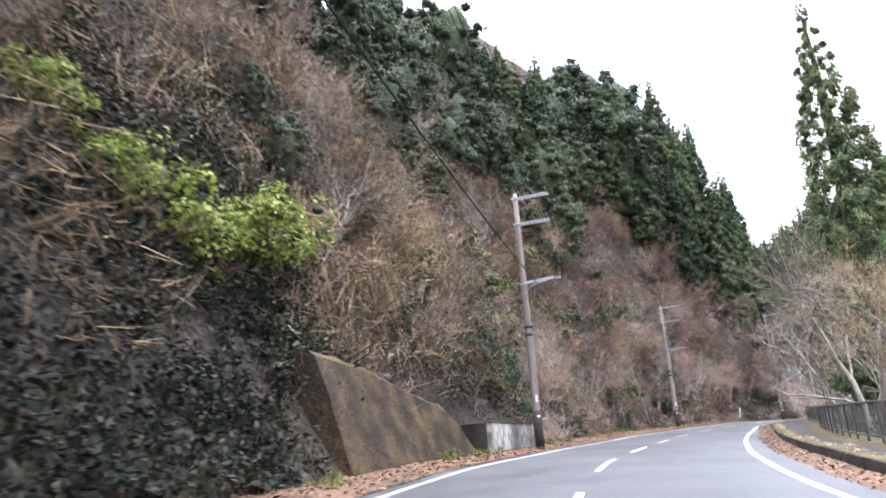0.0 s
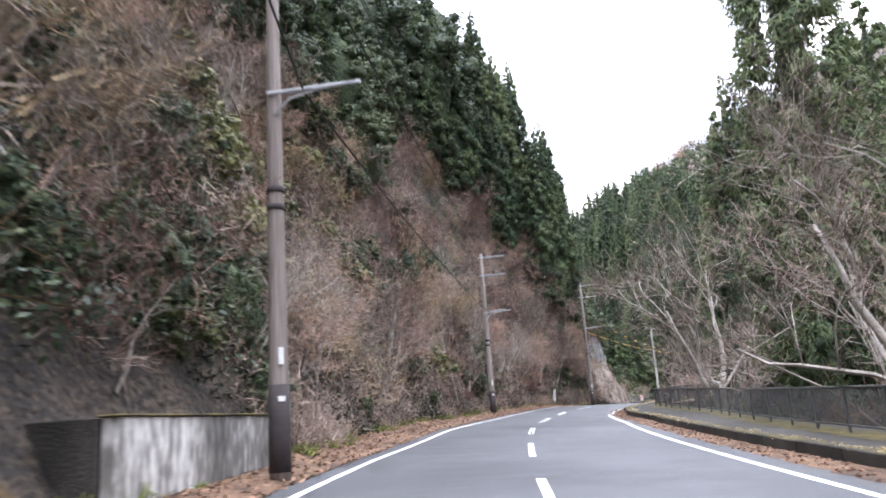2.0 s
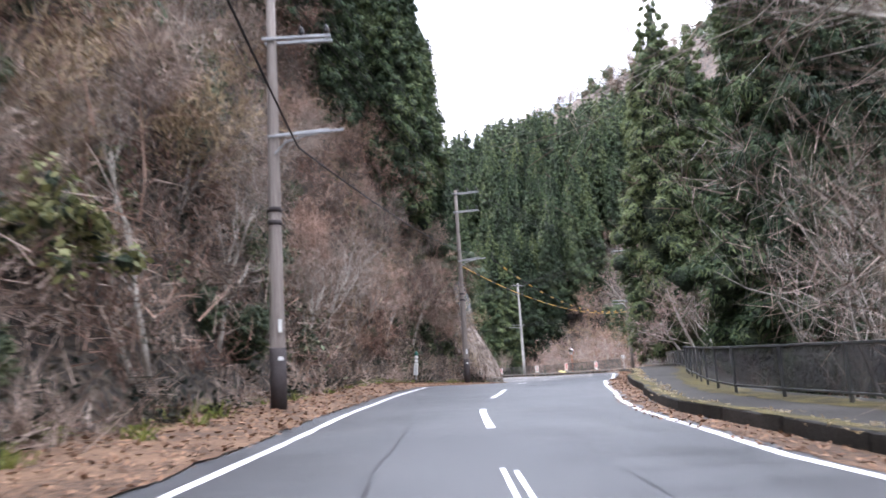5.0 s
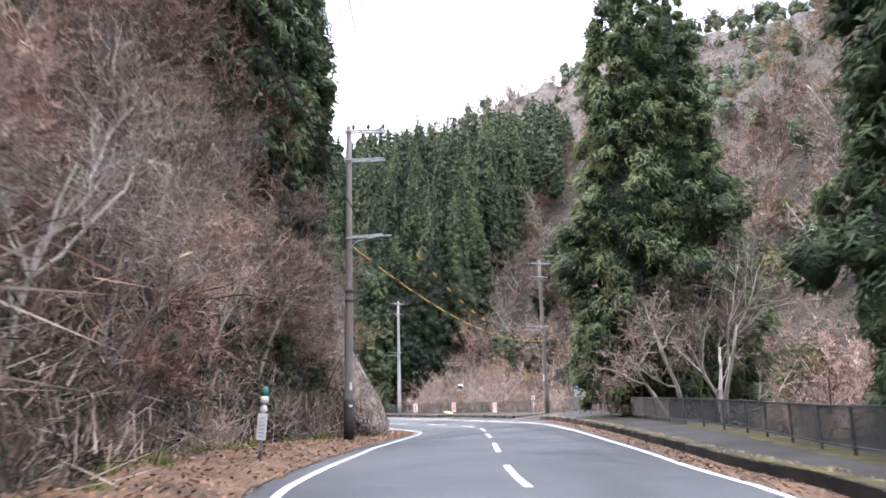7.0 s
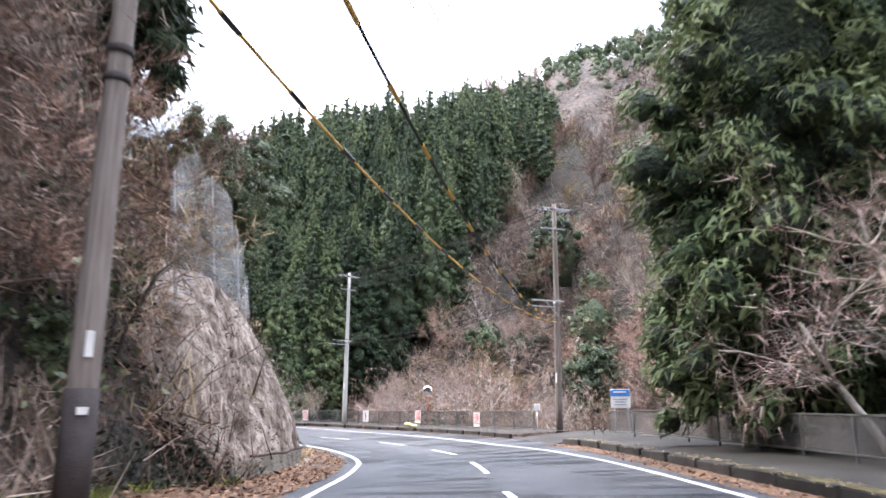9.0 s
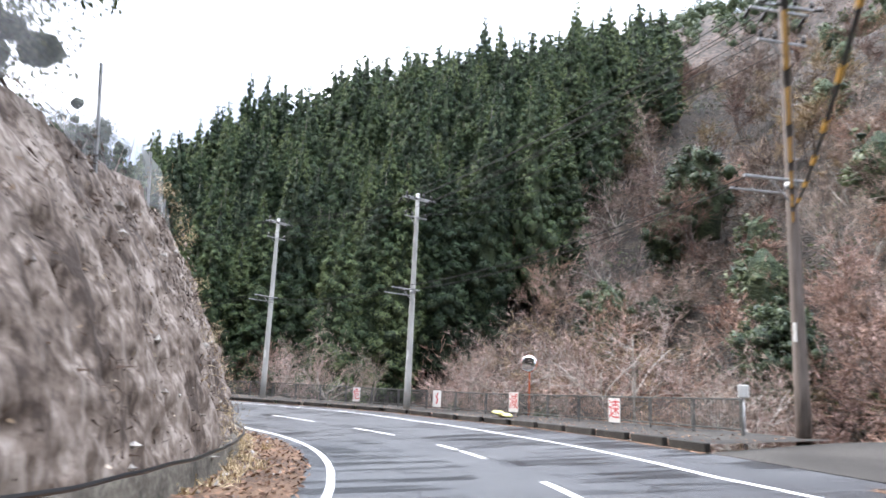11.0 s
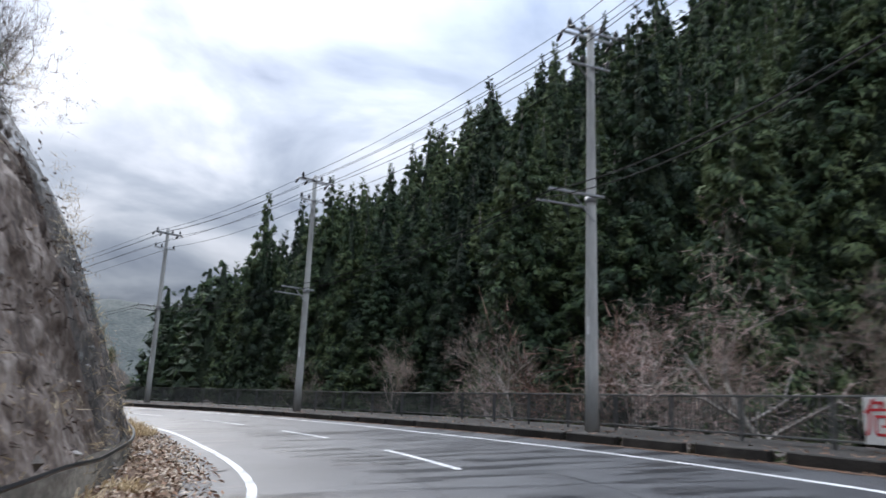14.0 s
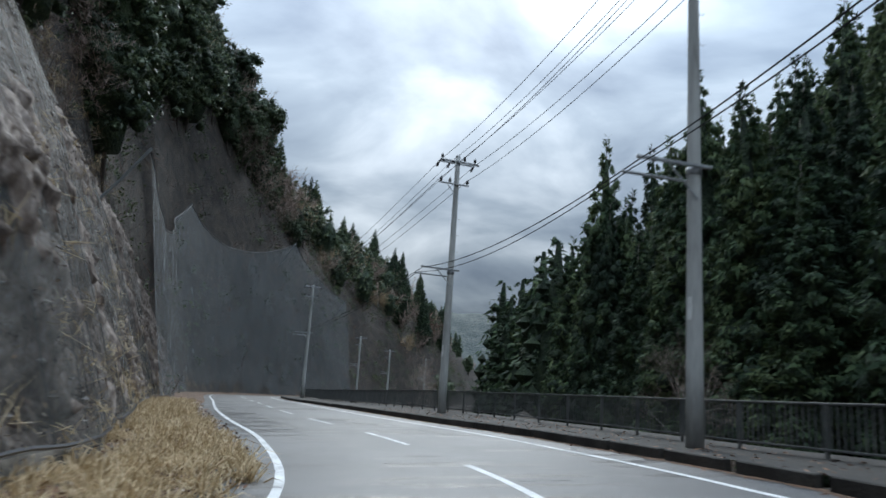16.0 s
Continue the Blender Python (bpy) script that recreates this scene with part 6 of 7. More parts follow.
    plant_all(LEAFY, some(8, 60, 150, 18, 40), "evergreen_tree", "evergreen tree on the valley side", "tree", "valley side evergreens", rg, (0.8, 1.4), None, 5)
    plant_all(BARE_PALE, some(6, 176, 215, 2, 10), "bare_tree", "pale leafless tree behind the fence", "tree", "riverside bare trees", rg, (0.45, 0.8), None, 8)
    plant_all(BARE_BROWN, some(14, 30, 118, 2.5, 14), "bare_tree", "leafless brown tree below the footway fence", "tree", "riverside bare trees", rg, (0.8, 1.4), None, 8)
    plant_all(BARE_BIG[:1], spots([(36.3, 9.2), (101, 11.9)]), "bare_tree", "tall pale-trunked leafless tree beyond the footway fence", "tree", "riverside bare trees", rg, (1.1, 1.25), None, 5)
    plant_all(BARE_BIG[:1], spots([(60, 9.3)]), "bare_tree", "very tall pale-trunked leafless tree beyond the footway fence", "tree", "riverside bare trees", rg, (1.45, 1.5), None, 3)
    plant_all(BARE_BIG[1:], spots([(31.5, 10.0), (27, 10.4)]), "bare_tree", "broad tan leafless tree with fine twigs beyond the fence", "tree", "riverside bare trees", rg, (0.85, 1.0), None, 5)
    plant_all(BARE_PALE, spots([(66, 10.4), (73, 11.4), (40.5, 10.8)]), "bare_tree", "pale leafless tree beyond the footway fence", "tree", "riverside bare trees", rg, (1.0, 1.3), None, 6)
    plant_all(CHERRY, spots([(104.5, 10.4)]), "cherry_tree", "spreading leafless cherry tree over the footway fence", "tree", "riverside cherries", rg, (1.5, 1.6), None, 6)
    plant_all(CEDARS_CLOSE[1:], spots([(46, 12.1)]), "cedar_tree", "tall dark cedar beyond the footway fence", "tree", "riverside cedars", rg, (1.0, 1.0), (1.3, 1.34), 1)
    plant_all(CEDARS_THIN, spots([(49.5, 15.5)]), "cedar_tree", "thin brownish cedar beyond the footway fence", "tree", "riverside cedars", rg, (1.0, 1.1), None, 1)
    plant_all(CEDARS_CLOSE[:1], spots([(84, 12.8), (88.5, 14.2), (80.5, 15)]), "cedar_tree", "big dark cedar beyond the footway fence", "tree", "riverside cedars", rg, (1.1, 1.2), (1.15, 1.25), 1.5)
    plant_all(CEDARS_CLOSE[:1], [(p, q, float(land([p], [q])[0])) for p, q in ((56.0, 88.3), (58.6, 86.6))], "cedar_tree", "big dark cedar beyond the footway fence", "tree", "riverside cedars", rg, (1.3, 1.4), (1.02, 1.1), 1.5)
    plant_all(LEAFY, some(8, 125, 150, 12, 24), "evergreen_tree", "dark evergreen by the river", "tree", "riverside evergreens", rg, (0.5, 0.8), None, 4)


def plant_head():
    """The woods that close the head of the valley past the last bend."""
    rg = np.random.default_rng(61)
    def box(n, x0, x1, y0, y1):
        x, y = rg.uniform(x0, x1, n), rg.uniform(y0, y1, n)
        s, d = nearest(x, y)
        z = land_z(s, d)
        return [(a, b, c - 0.3) for a, b, c, e in zip(x, y, z, d) if abs(e) > 11]
    joined_wood("head_wood", "dark winter wood closing the head of the valley", BARE_LITE, box(110, -150, 110, 285, 470), rg, (0.9, 1.5))
    joined_wood("head_cedar_wood", "dark cedars closing the head of the valley", CEDARS_LITE, box(110, -150, 120, 290, 480), rg, (0.6, 1.0))
    joined_wood("head_evergreen_wood", "dark evergreens closing the head of the valley", LEAFY_LITE, box(110, -150, 120, 285, 470), rg, (0.9, 1.5))


plant_hillside()
plant_riverside()
plant_head()


def brush(name, label, n, s0, s1, a, b, seed, mats, side=-1, size=1.0, per=46, leafy=0.3, thin=1.0, green_mat=None):
    """Low tangled growth: arching stems with fine twigs, and leaf tufts between them; far too many to count."""
    rg = np.random.default_rng(seed)
    off = (lambda q: FOOT_D(q) - b, lambda q: FOOT_D(q) - a) if side < 0 else (lambda q: FENCE_D(q) + a, lambda q: FENCE_D(q) + b)
    x, y, z, s, d = scatter(rg, n, s0, s1, *off)
    if side < 0:  # kept clear of the retaining wall and the concrete box
        ok = ~((s > 16.2) & (s < 29.5) & (d > -6.3)) & ~((s > 27.4) & (s < 34.6) & (d > -6.1))
        x, y, z, s, d = x[ok], y[ok], z[ok], s[ok], d[ok]
        n = len(x)
    c = np.stack([x, y, z], -1)
    k = rg.uniform(0.5, 1.4, n) * size
    patch = np.array([noise.noise(Vector((p * 0.13, q * 0.13, seed))) for p, q in zip(x, y)])
    tint = np.clip(((patch + rg.normal(0, 0.22, n)) * 1.6 + 0.5) * len(mats), 0, len(mats) - 1).astype(int)
    bare = np.array([noise.noise(Vector((p * 0.28, q * 0.28, r * 0.28))) for p, q, r in c])
    k = k * np.where(bare < -0.15, 0.5, 1.0)
    patch2 = np.array([noise.noise(Vector((p * 0.17, q * 0.17, seed + 40))) for p, q in zip(x, y)])
    green = patch2 + rg.normal(0, 0.15, n) > 0.42 - leafy * 1.2
    top = thing(name, label, "brush", kind="stuff")
    for m in range(len(mats)):
        i = np.where((tint == m) & ~green)[0]
        if not len(i):
            continue
        base = np.repeat(c[i], per, 0) + rg.normal(size=(len(i) * per, 3)) * np.repeat(k[i], per)[:, None] * [0.45, 0.45, 0.3] + [0, 0, 0.35 * size]
        way = unit(rg.normal(size=base.shape) * 0.8 + [0, 0, 0.75])
        L = np.repeat(k[i], per) * rg.uniform(0.35, 1.25, len(base))
        part("twig_tangle", mesh("twig_tangle", *sliver(base, way, L, (L * 0.02 + 0.012) * thin, rg), mats[m]), top, kind="stuff")
    i = np.where(green)[0]
    if len(i):
        q = per + 14
        ctr = np.repeat(c[i], q, 0) + rg.normal(size=(len(i) * q, 3)) * np.repeat(k[i], q)[:, None] * [0.4, 0.4, 0.35] + [0, 0, 0.4 * size]
        part("leaf_tangle", mesh("leaf_tangle", *leaves(ctr, 0.1 * size, rg, 0.6), green_mat or EVERGREEN), top, kind="stuff")
    return top


# the near-black ivy colour among the twigs paints shade low in the growth
brush("hillside_brush", "tangled brown winter brush covering the steep bank", 900, 14, 60, 0.8, 12, 1, [TWIG, IVY_SHADE, TWIG_PINK, TWIG_TAN], size=1.1, per=34, leafy=0.26, thin=1.0)
brush("hillside_brush", "tangled reddish winter brush covering the steep bank", 1300, 55, 106, 0.3, 12, 2, [TWIG_PINK, TWIG, TWIG_TAN, TWIG_PINK], size=1.15, per=36, leafy=0.12, thin=1.0)
brush("hillside_brush", "tangled brown winter brush on the bank", 500, -16, 15, 3.0, 12, 8, [TWIG, TWIG_TAN], size=1.1, per=40, leafy=0.3, thin=0.9)
brush("bank_fringe", "ivy and ferns coloured dark for shade, and bare stems, at the foot of the bank", 1700, 30, 105, -0.4, 2.6, 19, [TWIG, IVY_SHADE, TWIG_PINK, TWIG], size=0.8, per=40, leafy=0.2, thin=0.9, green_mat=IVY_SHADE)
brush("bank_creeper", "ivy coloured dark for shade and bare stems hanging over the bank", 2300, -12, 20, -0.3, 5.5, 9, [IVY_SHADE, TWIG], size=0.9, leafy=0.8, green_mat=IVY_SHADE)
brush("sump_brush", "dark shrubby growth and bare stems behind the mossy wall", 900, 16, 40, 0.9, 8, 23, [TWIG, TWIG_TAN, IVY_SHADE], size=1.0, per=40, leafy=0.42, thin=0.9, green_mat=EVERGREEN)
brush("upper_brush", "winter brush on the upper hillside", 1500, -16, 112, 11, 32, 3, [TWIG, TWIG_PINK], size=1.7, per=34, leafy=0.33)
brush("cut_top_brush", "dry brush along the top of the rock cut", 900, 104, 222, 2.6, 12, 4, [TWIG, TWIG_TAN], size=0.8, leafy=0.25)
brush("far_hill_brush", "dark brush on the hill behind the netting", 2000, 214, 440, 0.5, 40, 5, [TWIG, TWIG_PINK], size=2.0, per=24, leafy=0.45)
# here the same near-black colour paints a shaded understory beneath the trees
brush("river_brush", "brown brush on the river bank below the fence", 800, 20, 122, 1.2, 16, 6, [IVY_SHADE, TWIG, TWIG_PINK], side=1, size=1.1, leafy=0.3)
brush("valley_brush", "brown brush on the far valley side", 900, 80, 165, 13, 80, 7, [IVY_SHADE, TWIG, TWIG_PINK], side=1, size=1.7, per=36, leafy=0.34)


def strew(name, label, n, s0, s1, lo, hi, lift, seed, size=0.07, mat=LEAF_DEAD):
    rg = np.random.default_rng(seed)
    s = rg.uniform(s0, s1, n)
    d = lo(s) + (hi(s) - lo(s)) * rg.beta(1.2, 1.2, n)
    x, y = place(s, d)
    z = road_z(s, d) + lift(s, d)
    thing(name, label, "leaf litter", kind="stuff", data=mesh(name, *leaves(np.stack([x, y, z + 0.012], -1), size, rg, 0.25), mat))


def verge_lift(s, d):
    return 0.03 + 0.22 * np.clip((EDGE_L(s) - 0.5 - d) / 2.5, 0, 1) ** 0.7


strew("fallen_leaf_layer", "scattered dry brown leaves over the verge", 16000, -10, 110, plus(FOOT_D, -0.3), plus(EDGE_L, -0.35), verge_lift, 11, 0.06)
strew("fallen_leaf_layer", "scattered dry leaves at the foot of the rock cut", 8000, 100, 200, plus(FOOT_D, 0.0), plus(EDGE_L, -0.4), verge_lift, 12, 0.06)
strew("fallen_leaf_layer", "scattered dry leaves in the gutter", 6000, -10, 118, plus(KERB_D, -0.85), plus(KERB_D, 0.0), lambda s, d: 0.01 + 0 * s, 13, 0.05)
strew("fallen_leaf_layer", "bleached dry leaves and straw at the foot of the cut", 9000, 140, 205, plus(FOOT_D, 0.0), plus(EDGE_L, -0.6), lambda s, d: verge_lift(s, d) + 0.012, 15, 0.05, LEAF_PALE)
strew("fallen_leaf_layer", "few dry leaves along the kerb", 2500, 124, 200, plus(KERB_D, -0.4), plus(FENCE_D, 0.3), lambda s, d: np.where(d > KERB_D(s), KERB_H - 0.02, 0.008), 14, 0.05)


def grass(name, label, n, s0, s1, lo, hi, seed, mat, tall=0.5, blades=26, lift=verge_lift):
    rg = np.random.default_rng(seed)
    s = rg.uniform(s0, s1, n)
    d = lo(s) + (hi(s) - lo(s)) * rg.uniform(size=n)
    x, y = place(s, d)
    c = np.stack([x, y, road_z(s, d) + lift(s, d) - 0.03], -1)
    base = np.repeat(c, blades, 0) + rg.normal(size=(n * blades, 3)) * [0.09, 0.09, 0]
    way = unit(rg.normal(size=base.shape) * [0.55, 0.55, 0.2] + [0, 0, 0.8])
    L = np.repeat(rg.uniform(0.4, 1.2, n), blades) * rg.uniform(0.4, 1.0, len(base)) * tall
    side = unit(np.cross(way, rg.normal(size=base.shape)))
    droop = base + way * L[:, None] + np.stack([way[:, 0], way[:, 1], -0.6 + 0 * L], -1) * L[:, None] * 0.55
    mid = base + way * L[:, None] * 0.75
    w = 0.008 + 0.01 * tall
    v = np.stack([base - side * w, base + side * w, mid + side * w * 0.7, mid - side * w * 0.7, droop], 1).reshape(-1, 3)
    i = np.arange(len(base))[:, None] * 5
    f = np.concatenate([i + [[0, 1, 2]], i + [[0, 2, 3]], i + [[3, 2, 4]]])
    thing(name, label, "grass", kind="stuff", data=mesh(name, v, f, mat))


grass("dry_grass", "straw-coloured dry grass tufts at the foot of the cut", 760, 162, 207, plus(FOOT_D, -0.1), lambda s: FOOT_D(s) + np.interp(s, [161, 165, 176, 190], [0.4, 2.2, 2.5, 2.2]), 41, GRASS_DRY, 0.5)
grass("dry_grass", "straw-coloured dry grass tufts along the cut", 60, 118, 150, plus(FOOT_D, -0.1), plus(FOOT_D, 0.7), 42, GRASS_DRY, 0.35)
grass("weed_tufts", "green and yellow weeds at the verge", 260, -8, 104, plus(FOOT_D, -0.6), plus(FOOT_D, 1.0), 43, GRASS_GREEN, 0.45)
grass("kerb_grass", "short dry grass along the kerb top", 500, -8, 118, plus(KERB_D, 0.1), plus(KERB_D, 0.5), 44, GRASS_DRY, 0.1, 14, lambda s, d: KERB_H + 0 * s)


# ---- netting ----
def build_nets():
    s = np.arange(150.0, 218.0, 0.5)
    rows = 26
    u = np.linspace(0.03, 1, rows)
    ss = np.repeat(s[:, None], rows, 1)
    h = WALL_H(ss) * u[None]
    rg = np.random.default_rng(8)
    fold = np.array([[0.1 + 0.22 * abs(noise.noise(Vector((a * 0.5, b * 0.18, 9)))) + 0.1 * noise.noise(Vector((a * 2.0, b * 0.3, 5))) for b in hh] for a, hh in zip(s, h)])
    d = FOOT_D(ss) - BATTER * h * (1 + 0.25 * u[None] ** 3) + fold - 0.8 * np.clip(u[None] - 0.93, 0, 1) / 0.07
    x, y = place(ss, d)
    z = road_z(ss, FOOT_D(ss)) + 0.15 + h
    i = (np.arange(len(s) - 1)[:, None] * rows + np.arange(rows - 1)[None]).ravel()
    n = thing("rockfall_netting", "dark wire netting draped over the rock cut", "netting", kind="structure", data=mesh("rockfall_netting", np.stack([x, y, z], -1).reshape(-1, 3), np.stack([i, i + rows, i + rows + 1, i + 1], -1), NET_WALL, True))
    # tall curtain on the hill beyond: hangs in bays from posts, its top rope sagging between them
    s = np.arange(205.0, 319.5, 1.0)
    posts = np.array([205.0, 254, 294, 319])
    tops = np.array([14.5, 23.2, 27.5, 20.3])
    t = np.interp(s, posts, tops)
    bay = np.interp(s, posts, np.arange(len(posts)))
    sag = 1 - (2 * (bay % 1) - 1) ** 2
    t = t - sag * np.interp(s, posts, [5, 4, 3, 1])
    rows = 30
    u = np.linspace(0, 1, rows)
    ss = np.repeat(s[:, None], rows, 1)
    h = t[:, None] * u[None]
    bil = np.array([[0.5 * noise.noise(Vector((a * 0.12, b * 0.08, 3))) for b in hh] for a, hh in zip(s, h)])
    d = FOOT_D(ss) + 0.4 - 0.16 * h + bil
    x, y = place(ss, d)
    z = road_z(ss, FOOT_D(ss)) + h
    i = (np.arange(len(s) - 1)[:, None] * rows + np.arange(rows - 1)[None]).ravel()
    c = thing("net_curtain", "tall dark rockfall net curtain hung from ropes", "netting", kind="structure", data=mesh("net_curtain", np.stack([x, y, z], -1).reshape(-1, 3), np.stack([i, i + rows, i + rows + 1, i + 1], -1), NET, True))
    part("top_rope", mesh("top_rope", *tube(np.stack([x[:, -1], y[:, -1], z[:, -1]], -1), np.full(len(s), 0.05), 5), DARKPART), c)
    for a in posts:
        k = int(min(len(s) - 1, a - 205))
        px, py, pz = x[k, -1], y[k, -1], z[k, -1]
        ex, ey = px - 3.0 * math.cos(radians(heading(a))), py - 3.0 * math.sin(radians(heading(a)))
        part("post", mesh("post", *tube([(ex, ey, pz - 4), ((px + ex) / 2, (py + ey) / 2, pz - 2), (px, py, pz + 0.3)], [0.09] * 3, 6), STEEL), c)
    # pale net fence above the start of the cut
    s = np.arange(103.5, 136.2, 0.5)
    rows = 9
    u = np.linspace(0, 1, rows)
    ss = np.repeat(s[:, None], rows, 1)
    base = WALL_H(ss) - 0.4
    up = np.interp(s, [103.5, 106, 114, 120, 128, 136], [2.4, 3.6, 3.4, 1.8, 0.9, 0.5])[:, None] * u[None]
    d = FOOT_D(ss) - BATTER * base - 0.35 + 0.12 * np.sin(ss * 1.3) - 0.12 * up
    x, y = place(ss, d)
    z = road_z(ss, FOOT_D(ss)) + base + up
    i = (np.arange(len(s) - 1)[:, None] * rows + np.arange(rows - 1)[None]).ravel()
    f = thing("net_fence", "pale torn-looking wire net fence above the rock cut", "netting", kind="structure", data=mesh("net_fence", np.stack([x, y, z], -1).reshape(-1, 3), np.stack([i, i + rows, i + rows + 1, i + 1], -1), NET_PALE, True))
    for k in range(4, len(s), 10):
        part("post", mesh("post", *rod((x[k, 0], y[k, 0], z[k, 0] - 0.8), (x[k, -1], y[k, -1], z[k, -1] + 0.1), 0.035), STEEL), f)


build_nets()


# ---- far ridges ----
def ridge(name, label, x0, y0, x1, y1, tops, seed, width, mat=None):
    n, rows = 120, 14
    a, b = np.array([x0, y0]), np.array([x1, y1])
    t = np.linspace(0, 1, n)
    hgt = np.interp(t, np.linspace(0, 1, len(tops)), tops) + np.array([8 * noise.noise(Vector((q * 14, seed, 0))) + 4 * noise.noise(Vector((q * 60, seed, 0))) for q in t])
    nrm = np.array([-(b - a)[1], (b - a)[0]]) / np.hypot(*(b - a))
    u = np.linspace(-1, 1, rows)
    p = a[None, None] + (b - a)[None, None] * t[:, None, None] + nrm[None, None] * (u * width)[None, :, None]
    z = hgt[:, None] * (1 - np.abs(u)[None]) - 6
    i = (np.arange(n - 1)[:, None] * rows + np.arange(rows - 1)[None]).ravel()
    thing(name, label, "hill", kind="structure", data=mesh(name, np.concatenate([p, z[..., None]], -1).reshape(-1, 3), np.stack([i, i + 1, i + rows + 1, i + rows], -1), mat or FARWOOD, True))


# woodland greyed towards blue: distance haze is put into the base colour
FARWOOD = material("distant_woodland", [(0.03, 0.043, 0.043), (0.055, 0.07, 0.066), (0.085, 0.095, 0.085)], scale=25, fine=0.3, fine_amount=1.2, bump=1.0, bump_scale=0.22, relief=2.0)
WINTERWOOD = material("winter_woodland", [(0.035, 0.033, 0.028), (0.07, 0.056, 0.047), (0.115, 0.088, 0.074)], scale=14, fine=0.6, fine_amount=1.6, bump=0)
ridge("far_ridge", "wooded ridge closing the valley, tinted blue-grey for haze", -900, 1300, 700, 1500, [150, 190, 170, 230, 260, 240], 1, 300)
ridge("far_ridge", "hazy wooded ridge behind the valley side", 210, 120, 420, 620, [60, 100, 120, 150, 130], 2, 140, WINTERWOOD)


ridge("far_ridge", "hazy wooded mountain rising behind the valley side", 150, 500, 345, 140, [70, 100, 135, 160, 175, 170], 3, 150, WINTERWOOD)


def ridge_wood():
    """Far tree crowns over the near side of the mountain behind the valley."""
    rg = np.random.default_rng(91)
    n = 3000
    t, u = rg.uniform(0.05, 1.0, n), rg.uniform(-0.9, 0.04, n)
    x, y = 150 + 195 * t + 0.879 * 150 * u, 500 - 360 * t + 0.476 * 150 * u
    z = np.interp(t, np.linspace(0, 1, 6), [70, 100, 135, 160, 175, 170]) * (1 - np.abs(u)) - 6
    c = np.stack([x, y, z], -1)
    patch = np.array([noise.noise(Vector((a * 0.03, b * 0.03, 7))) for a, b in zip(x, y)]) + rg.normal(0, 0.22, n)
    joined_wood("ridge_wood", "leafless winter wood on the mountain behind the valley side", BARE_LITE, c[:90] - [0, 0, 2], rg, (1.3, 1.9))
    top = thing("ridge_canopy", "mixed evergreen and leafless tree crowns on the far mountain", "woodland", kind="stuff")
    for name, mat, slim, ok in (("evergreen_crowns", EVERGREEN, 0.45, patch > 0.0), ("leafless_crowns", TWIG, 0.13, patch <= 0.0)):
        q = c[ok]
        size = rg.uniform(2.0, 4.2, len(q))
        squash = np.array([1.0, 1.0, 1.3])
        part(name, mesh(name, *clump_sprays(q, size, squash, 46 if mat == EVERGREEN else 80, 1.7, slim, rg, *((0.5, 0.35) if mat == EVERGREEN else (-0.6, 0.6))), mat), top, kind="stuff")
        if mat == EVERGREEN:
            # bodies in the darkened green, painted shade between the crowns
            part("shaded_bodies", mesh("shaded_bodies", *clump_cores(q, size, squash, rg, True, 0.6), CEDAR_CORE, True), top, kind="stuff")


ridge_wood()


def face_straw():
    """Withered straw-coloured plants hanging out through the netting."""
    rg = np.random.default_rng(79)
    n, per = 330, 22
    s = np.where(np.arange(n) < 190, rg.uniform(122, 160, n), rg.uniform(160, 214, n))
    h = np.minimum(WALL_H(s) * 0.95, rg.exponential(3.2, n) + 0.2)
    x, y = place(s, FOOT_D(s) - BATTER * h + 0.2)
    c = np.repeat(np.stack([x, y, road_z(s, FOOT_D(s)) + 0.1 + h], -1), per, 0) + rg.normal(size=(n * per, 3)) * 0.12
    way = unit(rg.normal(size=c.shape) * 0.7 + [0, 0, -0.25])
    L = np.repeat(np.where(s < 160, rg.uniform(0.1, 0.35, n), rg.uniform(0.25, 0.8, n)), per) * rg.uniform(0.4, 1.0, n * per)
    thing("face_straw", "withered straw-coloured plants hanging through the netting", "brush", kind="stuff", data=mesh("face_straw", *sliver(c, way, L, L * 0.02 + 0.008, rg), GRASS_DRY))


face_straw()


def wall_growth():
    """Withered stems that root in the rock face, and rows of dark tufts that stand for shade in its hollows."""
    rg = np.random.default_rng(77)
    n = 2300
    s = np.where(np.arange(n) < 900, rg.uniform(105, 160, n), rg.uniform(160, 214, n))
    u = rg.beta(1.3, 1.0, n)
    k, m = np.arange(n) % 46, np.arange(n) // 46
    rows = m < 8  # in the hollows where the net is pinned, to darken them as shade
    hr = 0.72 * (m + 1 - 0.5 * (k % 2)) + rg.normal(0, 0.04, n)
    s = np.where(rows, 105.5 + k * 0.92 + 0.18 * hr + rg.normal(0, 0.04, n), s)
    h = np.where(rows, np.minimum(hr, WALL_H(s)), WALL_H(s) * u)
    u = h / WALL_H(s)
    d = FOOT_D(s) - BATTER * h * (1 + 0.25 * u**3) + np.where(rows, -0.08, 0.05)
    x, y = place(s, d)
    c = np.stack([x, y, road_z(s, FOOT_D(s)) + 0.1 + h], -1)
    k = rg.uniform(0.05, 0.2, n) * np.where(rows, 1.0, rg.uniform(0.5, 1.3, n))
    per = 16
    base = np.repeat(c, per, 0) + rg.normal(size=(n * per, 3)) * np.repeat(k, per)[:, None] * 0.8
    way = unit(rg.normal(size=base.shape) + [0, 0, -0.3])
    L = np.repeat(k, per) * rg.uniform(0.4, 1.1, len(base))
    thing("face_growth", "small dark withered plants in the rock face, some standing for shade in its hollows", "brush", kind="stuff", data=mesh("face_growth", *sliver(base, way, L, L * 0.16 + 0.006, rg), PLANT_AND_SHADE))


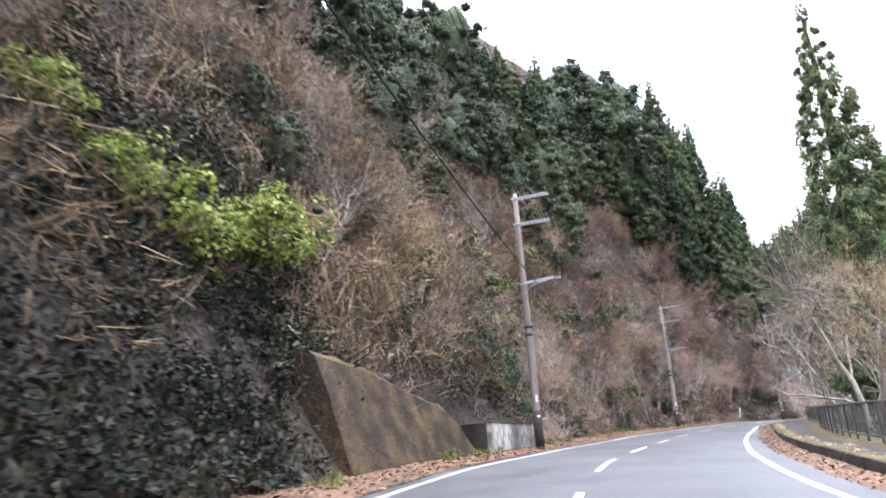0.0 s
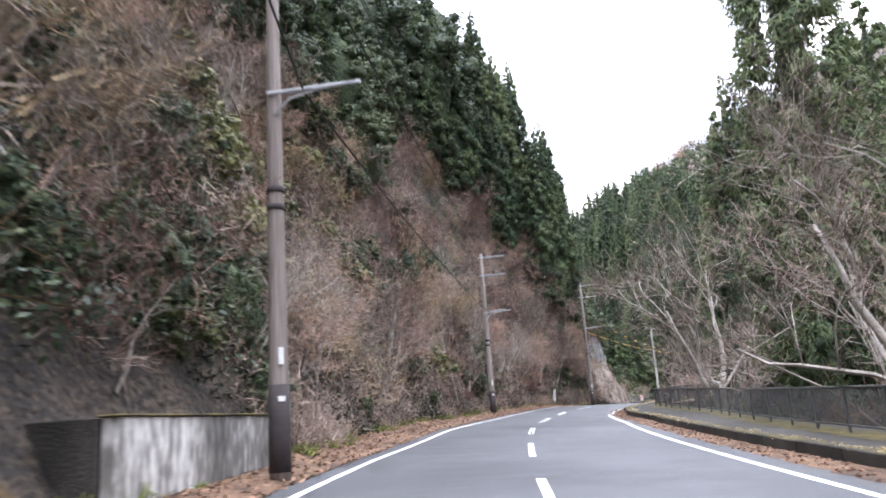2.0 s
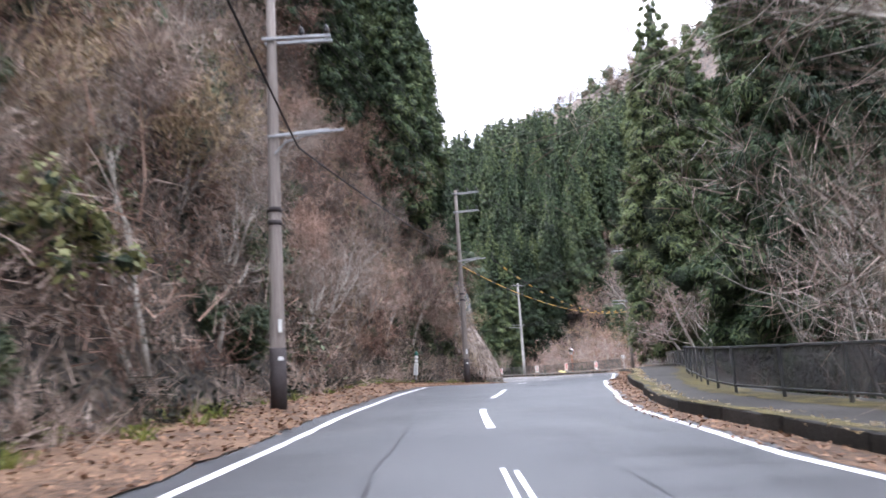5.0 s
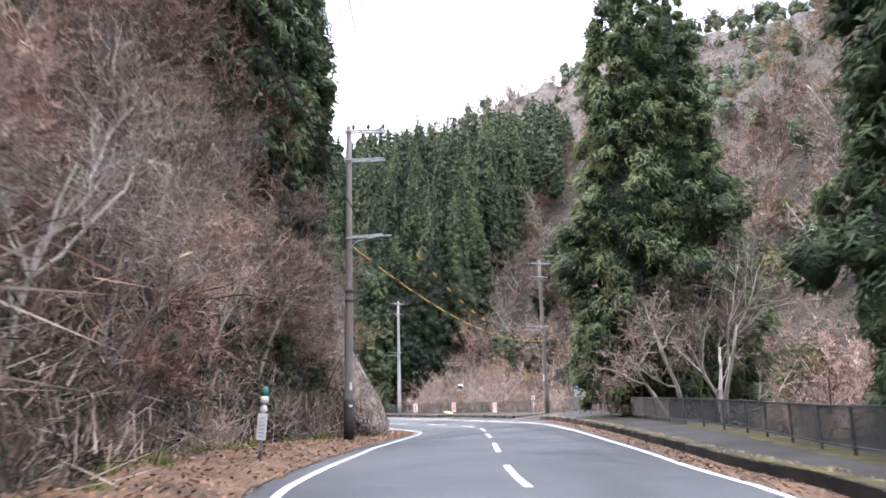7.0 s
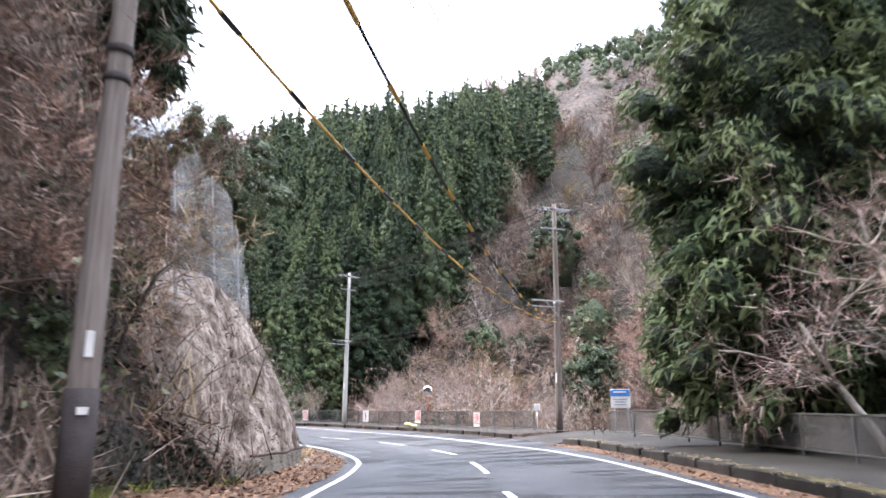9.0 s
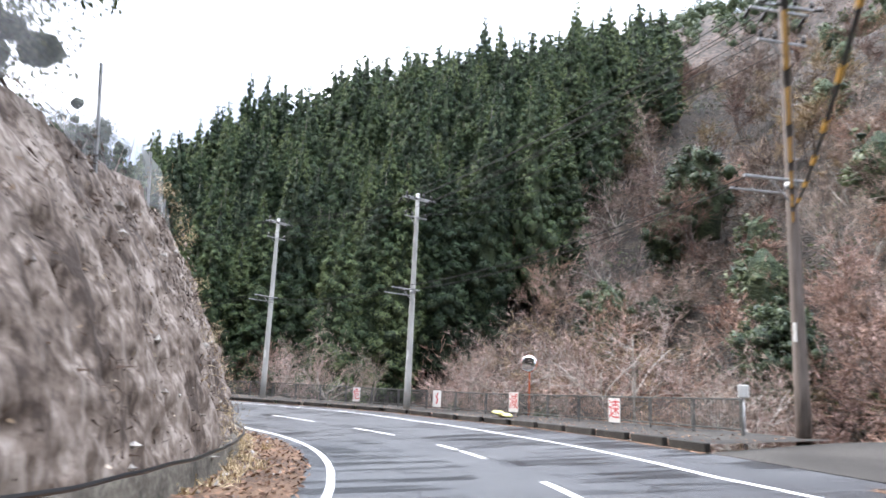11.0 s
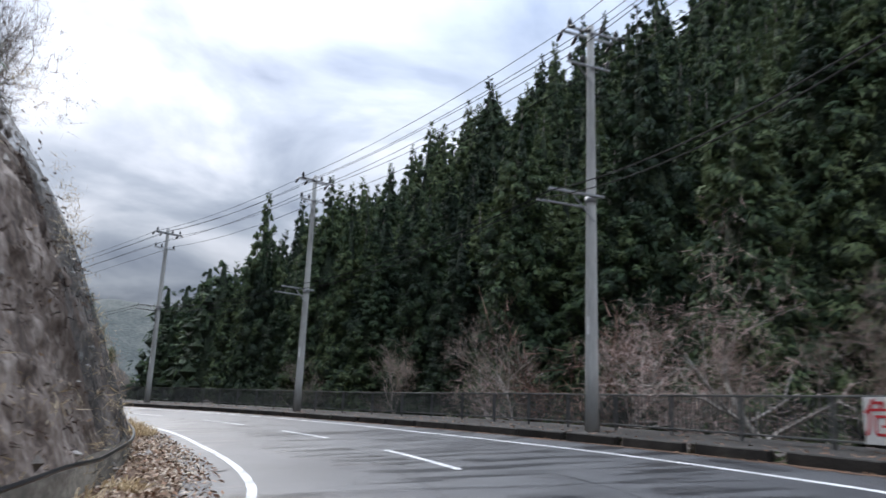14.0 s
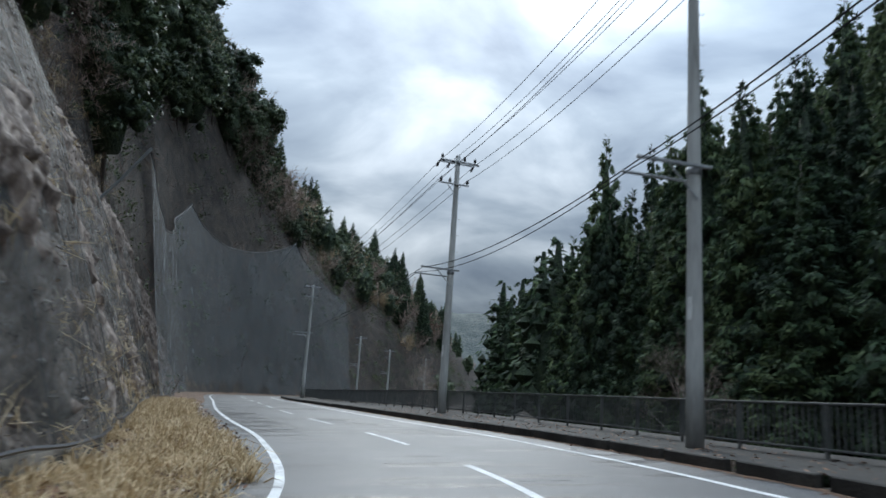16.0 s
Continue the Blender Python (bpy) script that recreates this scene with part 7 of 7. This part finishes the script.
def caught_leaves():
    """Bleached leaves caught in the netting."""
    rg = np.random.default_rng(83)
    n = 1300
    s = rg.uniform(112, 205, n)
    h = WALL_H(s) * rg.beta(0.9, 1.3, n)
    x, y = place(s, FOOT_D(s) - BATTER * h + rg.uniform(-0.02, 0.16, n))
    thing("caught_leaves", "bleached dry leaves caught in the rockfall netting", "leaf litter", kind="stuff", data=mesh("caught_leaves", *leaves(np.stack([x, y, road_z(s, FOOT_D(s)) + 0.1 + h], -1), 0.045, rg, 0.9), LEAF_PALE))


caught_leaves()


def loose_stones():
    """Pale stones and grit caught in the netting and at the foot of the cut."""
    rg = np.random.default_rng(78)
    n = 700
    s = rg.uniform(108, 200, n)
    low = rg.uniform(size=n) < 0.4
    h = np.where(low, 0.0, WALL_H(s) * rg.beta(1.0, 1.4, n))
    d = np.where(low, FOOT_D(s) + rg.uniform(0.15, 1.2, n), FOOT_D(s) - BATTER * h - 0.02 + rg.uniform(0, 0.14, n))
    x, y = place(s, d)
    z = road_z(s, FOOT_D(s)) + 0.1 + h + np.where(low, verge_lift(s, d) - 0.08, 0)
    v = np.array([(1, 0, 0), (-1, 0, 0), (0, 1, 0), (0, -1, 0), (0, 0, 0.8), (0, 0, -0.8)], float)
    f = np.array([(0, 2, 4), (2, 1, 4), (1, 3, 4), (3, 0, 4), (2, 0, 5), (1, 2, 5), (3, 1, 5), (0, 3, 5)])
    k = rg.uniform(0.02, 0.085, n)
    p = v[None] * (1 + rg.normal(0, 0.3, (n, 6, 1))) * k[:, None, None] * rg.uniform(0.6, 1.5, (n, 1, 3)) + np.stack([x, y, z], -1)[:, None]
    thing("loose_stones", "pale loose stones caught along the rock cut", "stones", kind="stuff", data=mesh("loose_stones", p.reshape(-1, 3), (f[None] + (np.arange(n) * 6)[:, None, None]).reshape(-1, 3), STONE))


loose_stones()
# dark brown for withered plants and for the shade painted into the hollows
PLANT_AND_SHADE = material("withered_plants", [(0.03, 0.02, 0.016), (0.07, 0.046, 0.036), (0.13, 0.085, 0.06)], scale=1, island=0.5, bump=0)
brush("valley_brush", "grey-brown winter scrub on the upper valley side", 1500, 88, 175, 30, 112, 27, [TWIG, TWIG_PINK, TWIG], side=1, size=2.0, per=30, leafy=0.3, thin=0.9)

wall_growth()
